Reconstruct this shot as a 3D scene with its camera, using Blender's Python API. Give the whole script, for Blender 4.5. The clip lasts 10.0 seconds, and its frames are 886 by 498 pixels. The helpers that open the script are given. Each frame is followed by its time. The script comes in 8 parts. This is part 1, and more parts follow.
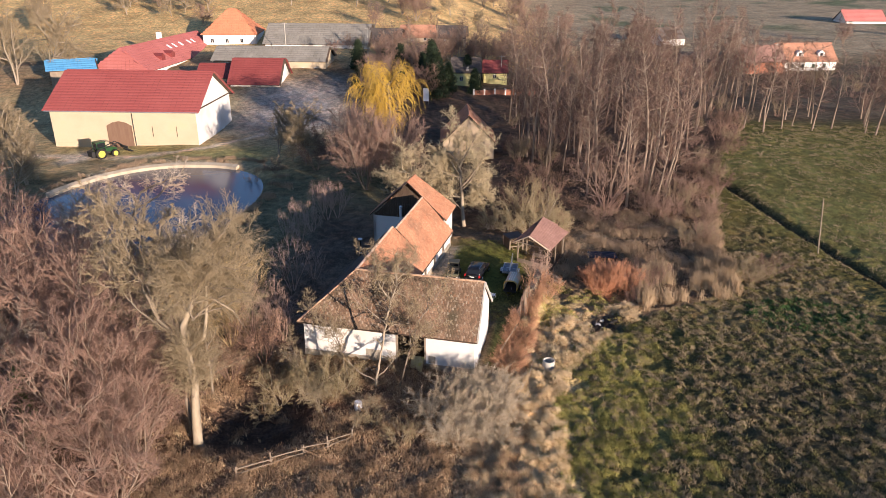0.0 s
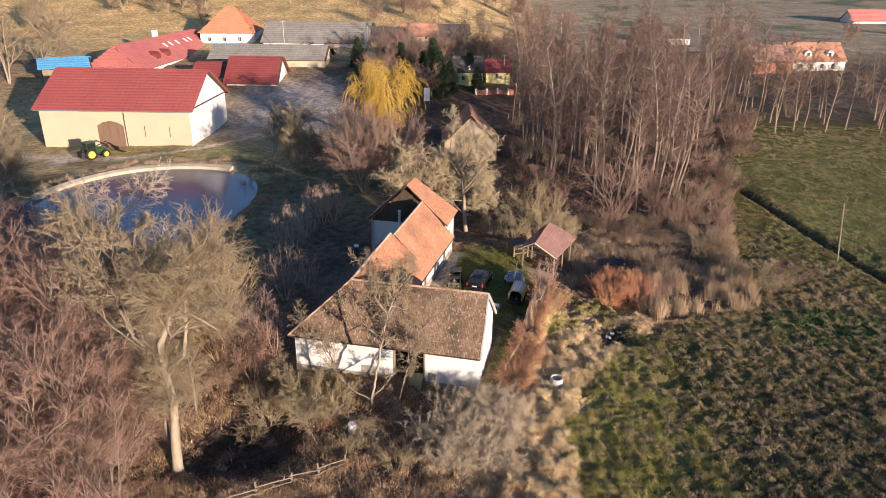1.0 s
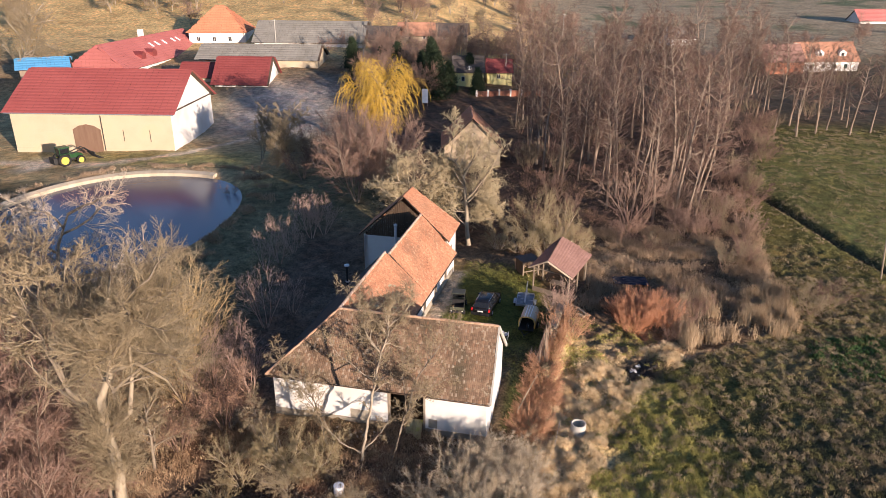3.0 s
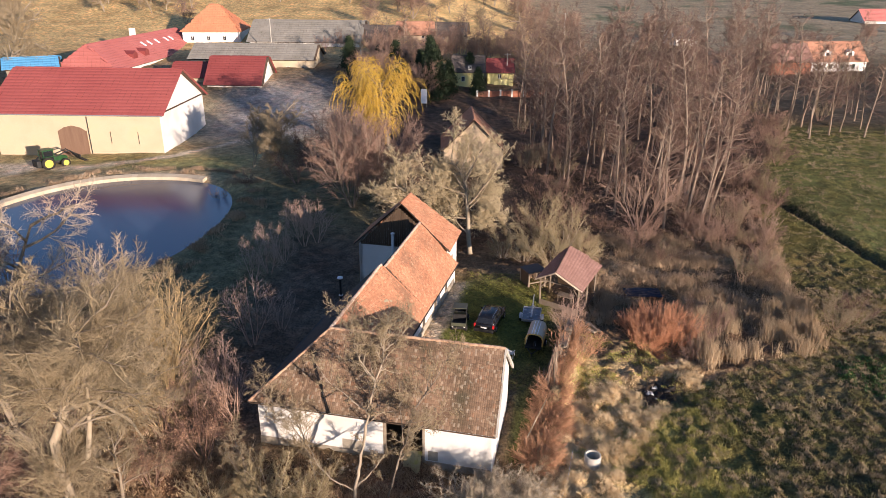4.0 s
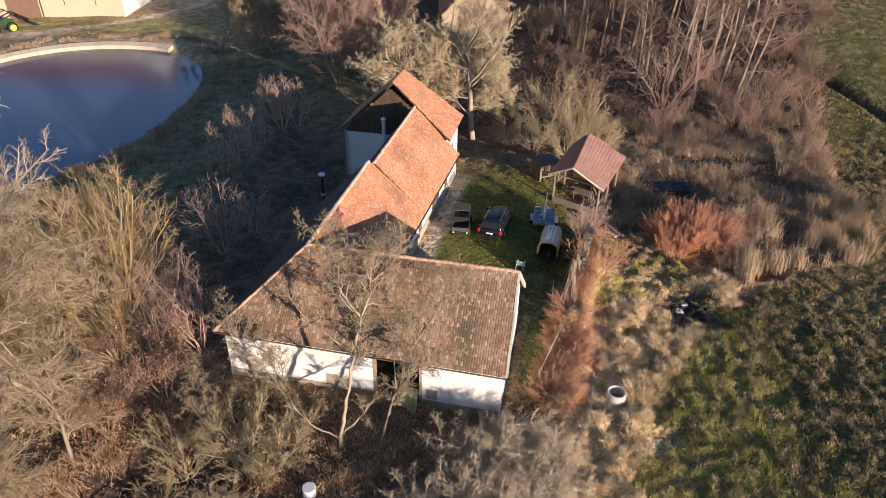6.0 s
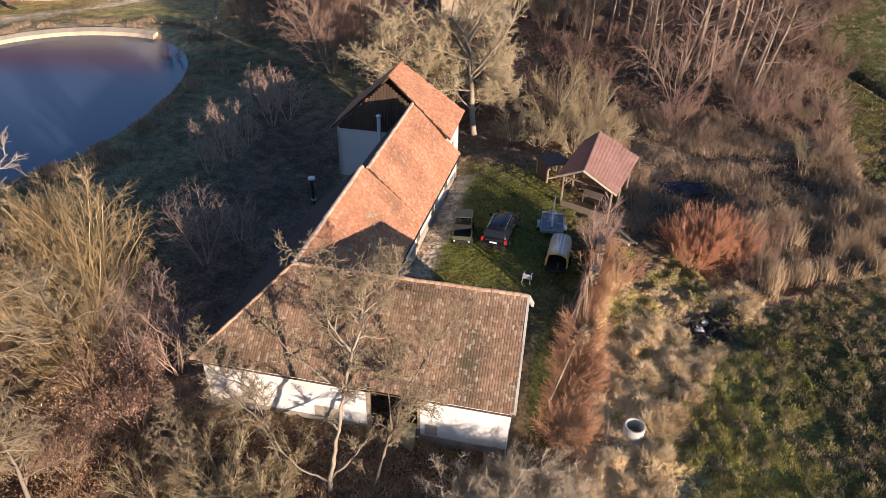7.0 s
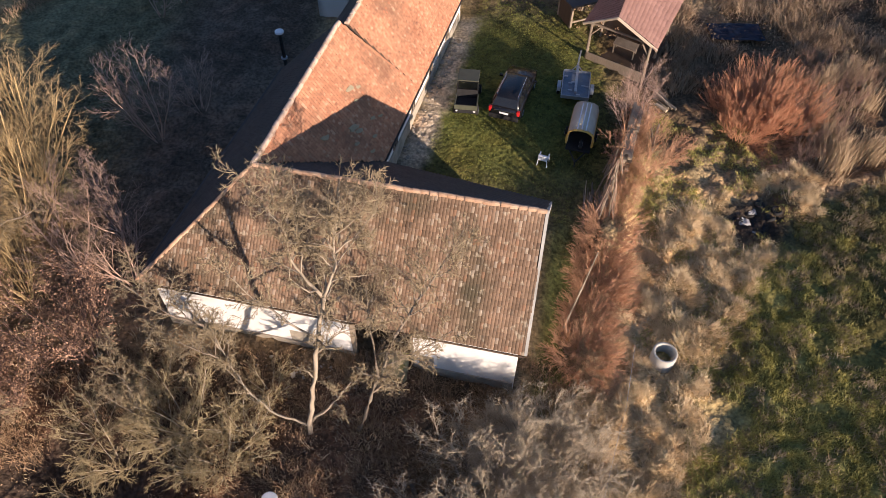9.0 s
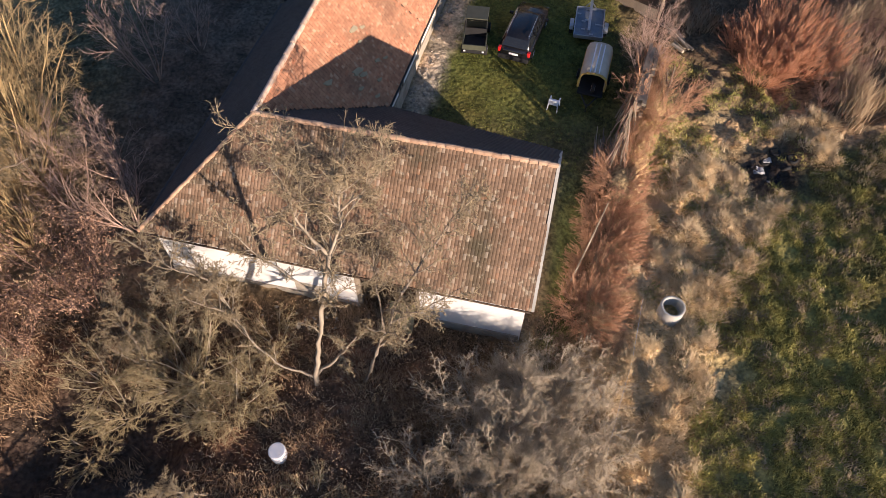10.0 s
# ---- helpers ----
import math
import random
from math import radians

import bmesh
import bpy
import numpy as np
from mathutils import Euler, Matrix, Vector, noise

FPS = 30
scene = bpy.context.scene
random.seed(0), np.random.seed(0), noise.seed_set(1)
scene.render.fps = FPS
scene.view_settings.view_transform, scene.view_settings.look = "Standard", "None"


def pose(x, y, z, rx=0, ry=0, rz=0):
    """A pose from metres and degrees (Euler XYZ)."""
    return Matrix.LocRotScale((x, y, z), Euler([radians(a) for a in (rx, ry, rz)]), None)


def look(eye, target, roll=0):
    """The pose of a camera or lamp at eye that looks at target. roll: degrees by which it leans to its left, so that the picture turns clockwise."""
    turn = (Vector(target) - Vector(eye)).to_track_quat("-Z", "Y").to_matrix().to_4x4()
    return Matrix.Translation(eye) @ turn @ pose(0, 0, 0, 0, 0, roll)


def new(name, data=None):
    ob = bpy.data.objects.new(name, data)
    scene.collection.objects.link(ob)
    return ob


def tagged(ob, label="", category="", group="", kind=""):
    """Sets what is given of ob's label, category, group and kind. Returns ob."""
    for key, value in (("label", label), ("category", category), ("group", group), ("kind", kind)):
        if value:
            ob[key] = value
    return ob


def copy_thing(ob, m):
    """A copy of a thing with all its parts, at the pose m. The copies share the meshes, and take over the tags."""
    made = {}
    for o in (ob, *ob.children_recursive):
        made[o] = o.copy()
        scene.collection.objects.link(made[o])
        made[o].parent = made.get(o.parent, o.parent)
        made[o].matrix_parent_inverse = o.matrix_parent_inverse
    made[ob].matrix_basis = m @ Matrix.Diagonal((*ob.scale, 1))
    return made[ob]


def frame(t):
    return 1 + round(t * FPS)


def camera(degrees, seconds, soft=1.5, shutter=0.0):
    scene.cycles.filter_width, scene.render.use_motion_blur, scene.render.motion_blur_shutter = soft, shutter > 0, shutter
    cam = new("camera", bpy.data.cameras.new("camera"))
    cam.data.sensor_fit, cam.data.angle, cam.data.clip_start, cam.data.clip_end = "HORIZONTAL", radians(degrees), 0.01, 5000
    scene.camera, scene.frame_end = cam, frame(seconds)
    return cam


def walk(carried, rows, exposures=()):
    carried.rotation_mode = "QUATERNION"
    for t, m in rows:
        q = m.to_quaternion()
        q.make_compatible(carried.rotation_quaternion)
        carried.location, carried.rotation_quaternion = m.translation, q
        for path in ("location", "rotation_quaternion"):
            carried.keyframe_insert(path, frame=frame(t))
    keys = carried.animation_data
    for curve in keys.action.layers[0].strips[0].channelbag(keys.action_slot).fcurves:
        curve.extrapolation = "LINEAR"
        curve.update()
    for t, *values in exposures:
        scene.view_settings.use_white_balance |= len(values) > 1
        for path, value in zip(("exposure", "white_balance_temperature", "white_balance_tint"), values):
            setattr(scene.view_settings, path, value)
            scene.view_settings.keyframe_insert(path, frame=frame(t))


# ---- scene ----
cam = camera(66.0, 10.0, soft=0.5)
PATH = [
    (0, (1.237, -0.532, 36.786), (1.184, 1.315, 36.02), 0.5),
    (0.5, (1.239, 1.649, 36.219), (1.183, 3.497, 35.456), 0.6),
    (1, (1.116, 3.821, 35.871), (1.06, 5.668, 35.106), 0.6),
    (1.5, (0.964, 5.958, 35.563), (0.909, 7.805, 34.797), 0.5),
    (2, (0.773, 8.295, 35.022), (0.72, 10.143, 34.26), 0.7),
    (2.5, (0.6, 10.454, 34.528), (0.549, 12.303, 33.768), 0.6),
    (4, (0.143, 17.555, 33.169), (0.097, 19.406, 32.413), 0.6),
    (4.5, (0.007, 19.928, 32.646), (-0.035, 21.763, 31.853), 0.6),
    (5, (-0.2, 22.203, 32.319), (-0.235, 23.994, 31.428), 0.8),
    (5.5, (-0.21, 24.567, 31.839), (-0.242, 26.285, 30.817), 0.8),
    (7, (-0.604, 31.542, 30.914), (-0.624, 33.185, 29.774), 1.1),
    (7.5, (-0.585, 33.812, 30.488), (-0.605, 35.426, 29.306), 1.0),
    (8, (-0.65, 36.122, 30.155), (-0.667, 37.651, 28.865), 1.1),
    (8.5, (-0.667, 38.416, 29.786), (-0.679, 39.825, 28.367), 1.2),
    (9, (-0.34, 40.338, 29.46), (-0.366, 41.61, 27.917), 0.7),
    (9.5, (-0.524, 41.322, 29.536), (-0.548, 42.467, 27.896), 0.9),
    (10, (-0.558, 41.57, 29.603), (-0.586, 42.675, 27.936), 0.9),
]
walk(cam, [(t, look(eye, target, roll)) for t, eye, target, roll in PATH], exposures=[(0, 0.85, 6500, 25), (10, 0.85, 6500, 25)])

# ---- world and sun ----
SUN_DIR = Vector((0.65, -0.745, 0.155)).normalized()      # towards the low winter sun
world = bpy.data.worlds.new("winter_sky")
scene.world = world
world.use_nodes = True
wn = world.node_tree.nodes
sky = wn.new("ShaderNodeTexSky")
sky.sky_type = "NISHITA"
sky.sun_disc = False
sky.sun_elevation = math.asin(SUN_DIR.z)
sky.sun_rotation = math.atan2(SUN_DIR.x, SUN_DIR.y)
sky.air_density, sky.dust_density, sky.ozone_density = 1.0, 0.2, 3.0
wn["Background"].inputs["Strength"].default_value = 0.12
world.node_tree.links.new(sky.outputs["Color"], wn["Background"].inputs["Color"])
sun_lamp = bpy.data.lights.new("sun", "SUN")
sun_lamp.energy, sun_lamp.angle, sun_lamp.color = 5.0, radians(0.53), (1.0, 0.86, 0.655)
sun = new("sun", sun_lamp)
sun.matrix_world = look((0, 0, 60), Vector((0, 0, 60)) - SUN_DIR)

# ---- materials ----
def material(name, low, high, scale=3.0, fine=40.0, rough=0.85, bump=0.15, island=0.0, object_random=0.0, metal=0.0,
             stain=None, stain_scale=0.6, stain_amount=0.0, stretch=(1, 1, 1), spec=0.3, coords="Object", speck=None, odd=None, odd_share=0.08):
    """A two-scale procedural surface between two base colours, with optional stains and per-piece variation."""
    m = bpy.data.materials.new(name)
    m.use_nodes = True
    nt = m.node_tree
    n, l = nt.nodes, nt.links
    bsdf = n["Principled BSDF"]
    bsdf.inputs["Roughness"].default_value = rough
    bsdf.inputs["Metallic"].default_value = metal
    bsdf.inputs["Specular IOR Level"].default_value = spec
    tc = n.new("ShaderNodeTexCoord")
    mp = n.new("ShaderNodeMapping")
    mp.inputs["Scale"].default_value = stretch
    l.new(tc.outputs[coords], mp.inputs["Vector"])
    big, small = n.new("ShaderNodeTexNoise"), n.new("ShaderNodeTexNoise")
    big.inputs["Scale"].default_value, small.inputs["Scale"].default_value = scale, fine
    big.inputs["Detail"].default_value, small.inputs["Detail"].default_value = 6, 3
    for t in (big, small):
        l.new(mp.outputs["Vector"], t.inputs["Vector"])
    add = n.new("ShaderNodeMath")
    add.operation = "MULTIPLY_ADD"
    l.new(small.outputs["Fac"], add.inputs[0])
    add.inputs[1].default_value = 0.5
    half = n.new("ShaderNodeMath")
    half.operation = "MULTIPLY_ADD"
    l.new(big.outputs["Fac"], half.inputs[0])
    half.inputs[1].default_value, half.inputs[2].default_value = 1.3, -0.4
    l.new(half.outputs[0], add.inputs[2])
    fac = add.outputs[0]
    if island or object_random:
        src = n.new("ShaderNodeNewGeometry").outputs["Random Per Island"] if island else n.new("ShaderNodeObjectInfo").outputs["Random"]
        more = n.new("ShaderNodeMath")
        more.operation = "MULTIPLY_ADD"
        off = n.new("ShaderNodeMath")
        off.operation = "SUBTRACT"
        off.inputs[1].default_value = 0.5
        l.new(src, off.inputs[0])
        l.new(off.outputs[0], more.inputs[0])
        more.inputs[1].default_value = island or object_random
        l.new(fac, more.inputs[2])
        fac = more.outputs[0]
    mix = n.new("ShaderNodeMix")
    mix.data_type = "RGBA"
    mix.inputs[6].default_value, mix.inputs[7].default_value = (*low, 1), (*high, 1)
    l.new(fac, mix.inputs[0])
    colour = mix.outputs[2]
    if stain:
        st = n.new("ShaderNodeTexNoise")
        st.inputs["Scale"].default_value, st.inputs["Detail"].default_value = stain_scale, 8
        l.new(mp.outputs["Vector"], st.inputs["Vector"])
        ramp = n.new("ShaderNodeMapRange")
        ramp.inputs["From Min"].default_value, ramp.inputs["From Max"].default_value = 0.5, 0.68
        ramp.inputs["To Max"].default_value = stain_amount
        l.new(st.outputs["Fac"], ramp.inputs["Value"])
        mix2 = n.new("ShaderNodeMix")
        mix2.data_type = "RGBA"
        l.new(ramp.outputs["Result"], mix2.inputs[0])
        l.new(colour, mix2.inputs[6])
        mix2.inputs[7].default_value = (*stain, 1)
        colour = mix2.outputs[2]
    if speck:
        sp = n.new("ShaderNodeTexNoise")
        sp.inputs["Scale"].default_value, sp.inputs["Detail"].default_value = 3.3, 4
        l.new(mp.outputs["Vector"], sp.inputs["Vector"])
        cut = n.new("ShaderNodeMapRange")
        cut.inputs["From Min"].default_value, cut.inputs["From Max"].default_value = 0.60, 0.68
        cut.inputs["To Max"].default_value = 0.42
        l.new(sp.outputs["Fac"], cut.inputs["Value"])
        mix3 = n.new("ShaderNodeMix")
        mix3.data_type = "RGBA"
        l.new(cut.outputs["Result"], mix3.inputs[0])
        l.new(colour, mix3.inputs[6])
        mix3.inputs[7].default_value = (*speck, 1)
        colour = mix3.outputs[2]
    if odd:                                            # single pieces of another age or crusted with lichen
        dice = n.new("ShaderNodeTexWhiteNoise")
        dice.noise_dimensions = "1D"
        l.new(n.new("ShaderNodeNewGeometry").outputs["Random Per Island"] if island else n.new("ShaderNodeObjectInfo").outputs["Random"], dice.inputs["W"])
        for k, (tint, amount) in enumerate(odd):
            pick = n.new("ShaderNodeMath")
            pick.operation = "COMPARE"
            pick.inputs[1].default_value, pick.inputs[2].default_value = odd_share * (k + 0.5), odd_share / 2
            l.new(dice.outputs["Value"], pick.inputs[0])
            part_of = n.new("ShaderNodeMath")
            part_of.operation = "MULTIPLY"
            part_of.inputs[1].default_value = amount
            l.new(pick.outputs[0], part_of.inputs[0])
            mix4 = n.new("ShaderNodeMix")
            mix4.data_type = "RGBA"
            l.new(part_of.outputs[0], mix4.inputs[0])
            l.new(colour, mix4.inputs[6])
            mix4.inputs[7].default_value = (*tint, 1)
            colour = mix4.outputs[2]
    l.new(colour, bsdf.inputs["Base Color"])
    if bump:
        bp = n.new("ShaderNodeBump")
        bp.inputs["Strength"].default_value, bp.inputs["Distance"].default_value = bump, 0.03
        l.new(small.outputs["Fac"], bp.inputs["Height"])
        l.new(bp.outputs["Normal"], bsdf.inputs["Normal"])
    return m


M = {}
M["plaster"] = material("white_plaster", (0.64, 0.62, 0.58), (0.77, 0.755, 0.725), 0.7, 14, 0.9, 0.2, stain=(0.45, 0.40, 0.33), stain_scale=0.35, stain_amount=0.35)
M["plinth"] = material("plinth_plaster", (0.30, 0.26, 0.20), (0.46, 0.41, 0.33), 1.5, 20, 0.95, 0.4, stain=(0.16, 0.14, 0.10), stain_scale=1.2, stain_amount=0.5)
M["cream"] = material("cream_render", (0.43, 0.35, 0.24), (0.58, 0.49, 0.355), 0.25, 5, 0.9, 0.2, stain=(0.50, 0.36, 0.2), stain_scale=0.25, stain_amount=0.4)
M["old_render"] = material("weathered_and_shaded_tan_render", (0.33, 0.25, 0.17), (0.50, 0.40, 0.29), 0.6, 8, 0.95, 0.4, stain=(0.24, 0.16, 0.10), stain_scale=0.6, stain_amount=0.7)
M["old_tile"] = material("old_brown_roof_tile", (0.10, 0.064, 0.042), (0.265, 0.175, 0.118), 0.45, 9, 0.9, 0.3, island=0.5, speck=(0.46, 0.41, 0.31), stain=(0.07, 0.06, 0.038), stain_scale=0.32, stain_amount=0.9,
                           odd=(((0.52, 0.45, 0.36), 0.3), ((0.40, 0.29, 0.20), 0.35), ((0.30, 0.15, 0.085), 0.35), ((0.09, 0.072, 0.055), 0.35)), odd_share=0.05)
M["eave_tile"] = material("old_brown_eave_tile", (0.10, 0.064, 0.042), (0.265, 0.175, 0.118), 0.45, 9, 0.9, 0.3, object_random=0.5, speck=(0.46, 0.41, 0.31), stain=(0.07, 0.06, 0.038), stain_scale=0.32, stain_amount=0.9,
                           odd=(((0.52, 0.45, 0.36), 0.3), ((0.40, 0.29, 0.20), 0.35), ((0.30, 0.15, 0.085), 0.35), ((0.09, 0.072, 0.055), 0.35)), odd_share=0.05)
M["red_tile"] = material("orange_red_roof_tile", (0.30, 0.128, 0.074), (0.53, 0.268, 0.158), 0.35, 8, 0.88, 0.2, island=0.7, speck=(0.58, 0.42, 0.28), stain=(0.19, 0.115, 0.075), stain_scale=0.3, stain_amount=0.6,
                         odd=(((0.60, 0.40, 0.27), 0.45), ((0.20, 0.10, 0.07), 0.4), ((0.48, 0.17, 0.09), 0.4)), odd_share=0.04)
M["lichen"] = material("grey_green_lichen", (0.22, 0.19, 0.125), (0.42, 0.37, 0.25), 3, 25, 0.95, 0.3)
M["ridge_tile"] = material("mortared_ridge_tile", (0.36, 0.21, 0.13), (0.58, 0.40, 0.27), 3, 20, 0.9, 0.3, object_random=0.6)
M["pale_ridge"] = material("pale_mortared_ridge", (0.42, 0.28, 0.20), (0.62, 0.48, 0.37), 3, 20, 0.9, 0.3, object_random=0.6)
# for slopes turned from the sun: their shade is put into the colour
M["shade_tile"] = material("shade_dark_roof_tile", (0.045, 0.042, 0.043), (0.085, 0.078, 0.075), 0.5, 10, 0.85, 0.2, island=0.5)
M["roof_board"] = material("roof_boarding", (0.05, 0.035, 0.025), (0.09, 0.065, 0.05), 2, 20, 0.9, 0.2)
M["barn_red"] = material("red_metal_tile_roof", (0.235, 0.056, 0.052), (0.31, 0.085, 0.076), 0.15, 3, 0.45, 0.05, island=0.15, spec=0.4)
M["house_red"] = material("sunlit_red_roof_tile", (0.35, 0.105, 0.095), (0.44, 0.15, 0.135), 0.15, 3, 0.6, 0.05, island=0.15, spec=0.3)
M["dark_red"] = material("dark_red_roof_sheet", (0.17, 0.035, 0.034), (0.24, 0.058, 0.053), 0.2, 4, 0.5, 0.05, island=0.15, spec=0.4)
M["orange_roof"] = material("new_orange_roof_tile", (0.44, 0.16, 0.085), (0.56, 0.235, 0.13), 0.3, 5, 0.8, 0.1, island=0.2)
M["eternit"] = material("grey_fibre_cement_sheet", (0.15, 0.145, 0.13), (0.25, 0.24, 0.215), 0.2, 4, 0.85, 0.1, island=0.3, stain=(0.15, 0.14, 0.12), stain_scale=0.3, stain_amount=0.5)
M["dark_roof"] = material("weathered_dark_roof", (0.07, 0.06, 0.055), (0.13, 0.11, 0.10), 0.4, 6, 0.85, 0.1, island=0.3)
M["hut_roof"] = material("brown_red_shingle_roof", (0.20, 0.108, 0.088), (0.29, 0.168, 0.14), 0.6, 10, 0.8, 0.15, island=0.4)
M["tan_roof"] = material("tan_weathered_tile_roof", (0.30, 0.145, 0.095), (0.42, 0.225, 0.15), 0.5, 8, 0.9, 0.2, island=0.5)
M["weather_wood"] = material("grey_weathered_wood", (0.17, 0.13, 0.095), (0.33, 0.27, 0.20), 2, 22, 0.85, 0.3, island=0.3, object_random=0.4, stretch=(1, 1, 0.2))
M["dark_wood"] = material("dark_stained_and_shaded_wood", (0.055, 0.035, 0.022), (0.11, 0.075, 0.05), 2, 22, 0.7, 0.3, object_random=0.4, stretch=(1, 1, 0.2))
M["gold_wood"] = material("sunlit_gable_board", (0.34, 0.20, 0.09), (0.50, 0.32, 0.16), 1.5, 18, 0.8, 0.25, object_random=0.7, stretch=(1, 1, 0.2))
M["pale_wood"] = material("pale_sawn_wood", (0.52, 0.41, 0.28), (0.68, 0.57, 0.42), 2, 25, 0.8, 0.2, object_random=0.4)
M["moss_board"] = material("mossy_wooden_panel", (0.30, 0.24, 0.13), (0.46, 0.40, 0.20), 2, 16, 0.85, 0.25, stain=(0.35, 0.33, 0.05), stain_scale=1.2, stain_amount=0.8)
M["concrete"] = material("weathered_concrete", (0.36, 0.34, 0.30), (0.52, 0.50, 0.45), 1.5, 20, 0.9, 0.3, stain=(0.25, 0.22, 0.17), stain_scale=1.2, stain_amount=0.4)
M["pale_slab"] = material("pale_sunlit_concrete_slab", (0.40, 0.33, 0.235), (0.56, 0.48, 0.36), 0.8, 9, 0.9, 0.3, object_random=0.4)
M["stone"] = material("rubble_stone", (0.24, 0.20, 0.16), (0.42, 0.37, 0.30), 2, 14, 0.9, 0.4, object_random=0.6, island=0.0)
M["brick"] = material("old_red_brick", (0.28, 0.10, 0.06), (0.42, 0.19, 0.12), 3, 20, 0.9, 0.3, object_random=0.7)
M["car_black"] = material("black_car_paint", (0.006, 0.006, 0.008), (0.012, 0.012, 0.014), 1, 10, 0.18, 0.0, spec=0.6)
M["trim_black"] = material("black_plastic_trim", (0.015, 0.015, 0.016), (0.03, 0.03, 0.03), 3, 40, 0.6, 0.1)
M["rubber"] = material("tyre_rubber", (0.012, 0.012, 0.012), (0.03, 0.028, 0.026), 4, 40, 0.85, 0.2)
M["glass_dark"] = material("tinted_window_glass", (0.012, 0.014, 0.016), (0.02, 0.022, 0.025), 1, 5, 0.06, 0.0, spec=0.7)
M["chrome"] = material("bright_metal", (0.55, 0.55, 0.55), (0.7, 0.7, 0.7), 4, 30, 0.25, 0.0, metal=1.0)
M["galv"] = material("galvanised_steel", (0.38, 0.40, 0.42), (0.55, 0.57, 0.60), 4, 25, 0.45, 0.05, metal=0.7)
M["tail_red"] = material("red_lamp_lens", (0.40, 0.01, 0.01), (0.5, 0.03, 0.03), 2, 10, 0.2, 0.0)
M["plate"] = material("white_number_plate", (0.7, 0.7, 0.7), (0.8, 0.8, 0.8), 2, 10, 0.5, 0.0)
M["utv_green"] = material("dull_olive_vehicle_panel", (0.055, 0.06, 0.04), (0.10, 0.105, 0.075), 2, 15, 0.45, 0.05)
M["trailer_blue"] = material("blue_grey_trailer_deck", (0.10, 0.13, 0.17), (0.20, 0.24, 0.29), 1.5, 12, 0.5, 0.1, stain=(0.3, 0.27, 0.22), stain_scale=2.5, stain_amount=0.4)
M["tank_yellow"] = material("yellow_painted_sheet", (0.52, 0.33, 0.07), (0.66, 0.45, 0.13), 2, 14, 0.5, 0.05, stain=(0.3, 0.2, 0.1), stain_scale=2, stain_amount=0.5)
M["tank_cover"] = material("beige_faded_cover", (0.46, 0.40, 0.30), (0.60, 0.54, 0.43), 2, 14, 0.6, 0.1)
M["chair_white"] = material("white_plastic", (0.72, 0.73, 0.75), (0.82, 0.82, 0.83), 3, 20, 0.5, 0.0)
M["tractor_green"] = material("green_tractor_paint", (0.012, 0.05, 0.018), (0.025, 0.085, 0.03), 2, 10, 0.35, 0.0)
M["tractor_yellow"] = material("yellow_wheel_paint", (0.46, 0.40, 0.06), (0.56, 0.50, 0.12), 2, 10, 0.4, 0.0)
M["gate_brown"] = material("brown_barn_gate", (0.15, 0.09, 0.06), (0.23, 0.145, 0.10), 0.8, 10, 0.8, 0.15, stretch=(3, 3, 0.3))
M["blue_sheet"] = material("blue_trapezoid_sheet", (0.05, 0.22, 0.42), (0.09, 0.30, 0.52), 0.4, 5, 0.4, 0.05, island=0.3)
M["yellow_wall"] = material("pale_yellow_render", (0.68, 0.60, 0.24), (0.78, 0.71, 0.36), 0.4, 6, 0.9, 0.1)
M["pane"] = material("dark_window_pane", (0.02, 0.025, 0.03), (0.05, 0.055, 0.06), 1, 5, 0.1, 0.0, spec=0.6)
M["green_wood"] = material("green_shutter_paint", (0.05, 0.16, 0.09), (0.08, 0.22, 0.13), 2, 10, 0.6, 0.0)
M["bark"] = material("grey_brown_bark", (0.13, 0.10, 0.075), (0.30, 0.25, 0.19), 1.2, 12, 0.95, 0.5, stretch=(1, 1, 0.35))
M["pale_bark"] = material("pale_debarked_wood", (0.22, 0.175, 0.12), (0.45, 0.38, 0.28), 1.6, 9, 0.9, 0.7, stretch=(1, 1, 0.3), stain=(0.13, 0.10, 0.065), stain_scale=0.9, stain_amount=0.75)
M["dark_bark"] = material("dark_alder_bark", (0.085, 0.06, 0.05), (0.20, 0.15, 0.12), 1.2, 12, 0.95, 0.5, stretch=(1, 1, 0.35))
M["twig_red"] = material("red_brown_twigs", (0.115, 0.069, 0.052), (0.225, 0.145, 0.112), 0.4, 6, 0.9, 0.0, island=0.5, object_random=0.0)
M["twig_grey"] = material("grey_twigs", (0.35, 0.28, 0.21), (0.60, 0.51, 0.40), 0.4, 6, 0.9, 0.0, island=0.5)
M["twig_gold"] = material("straw_coloured_twigs", (0.34, 0.235, 0.11), (0.56, 0.42, 0.225), 0.4, 6, 0.9, 0.0, island=0.5)
M["twig_pink"] = material("pinkish_sapling_twigs", (0.27, 0.175, 0.13), (0.45, 0.32, 0.245), 0.4, 6, 0.9, 0.0, island=0.5)
M["twig_olive"] = material("olive_lichen_twigs", (0.27, 0.21, 0.115), (0.47, 0.385, 0.23), 0.4, 6, 0.9, 0.0, island=0.5)
M["twig_wine"] = material("wine_brown_twigs", (0.185, 0.107, 0.08), (0.395, 0.26, 0.198), 0.4, 6, 0.9, 0.0, island=0.5)
M["twig_lichen"] = material("pale_lichened_twigs", (0.33, 0.262, 0.155), (0.55, 0.46, 0.30), 0.4, 6, 0.9, 0.0, island=0.5)
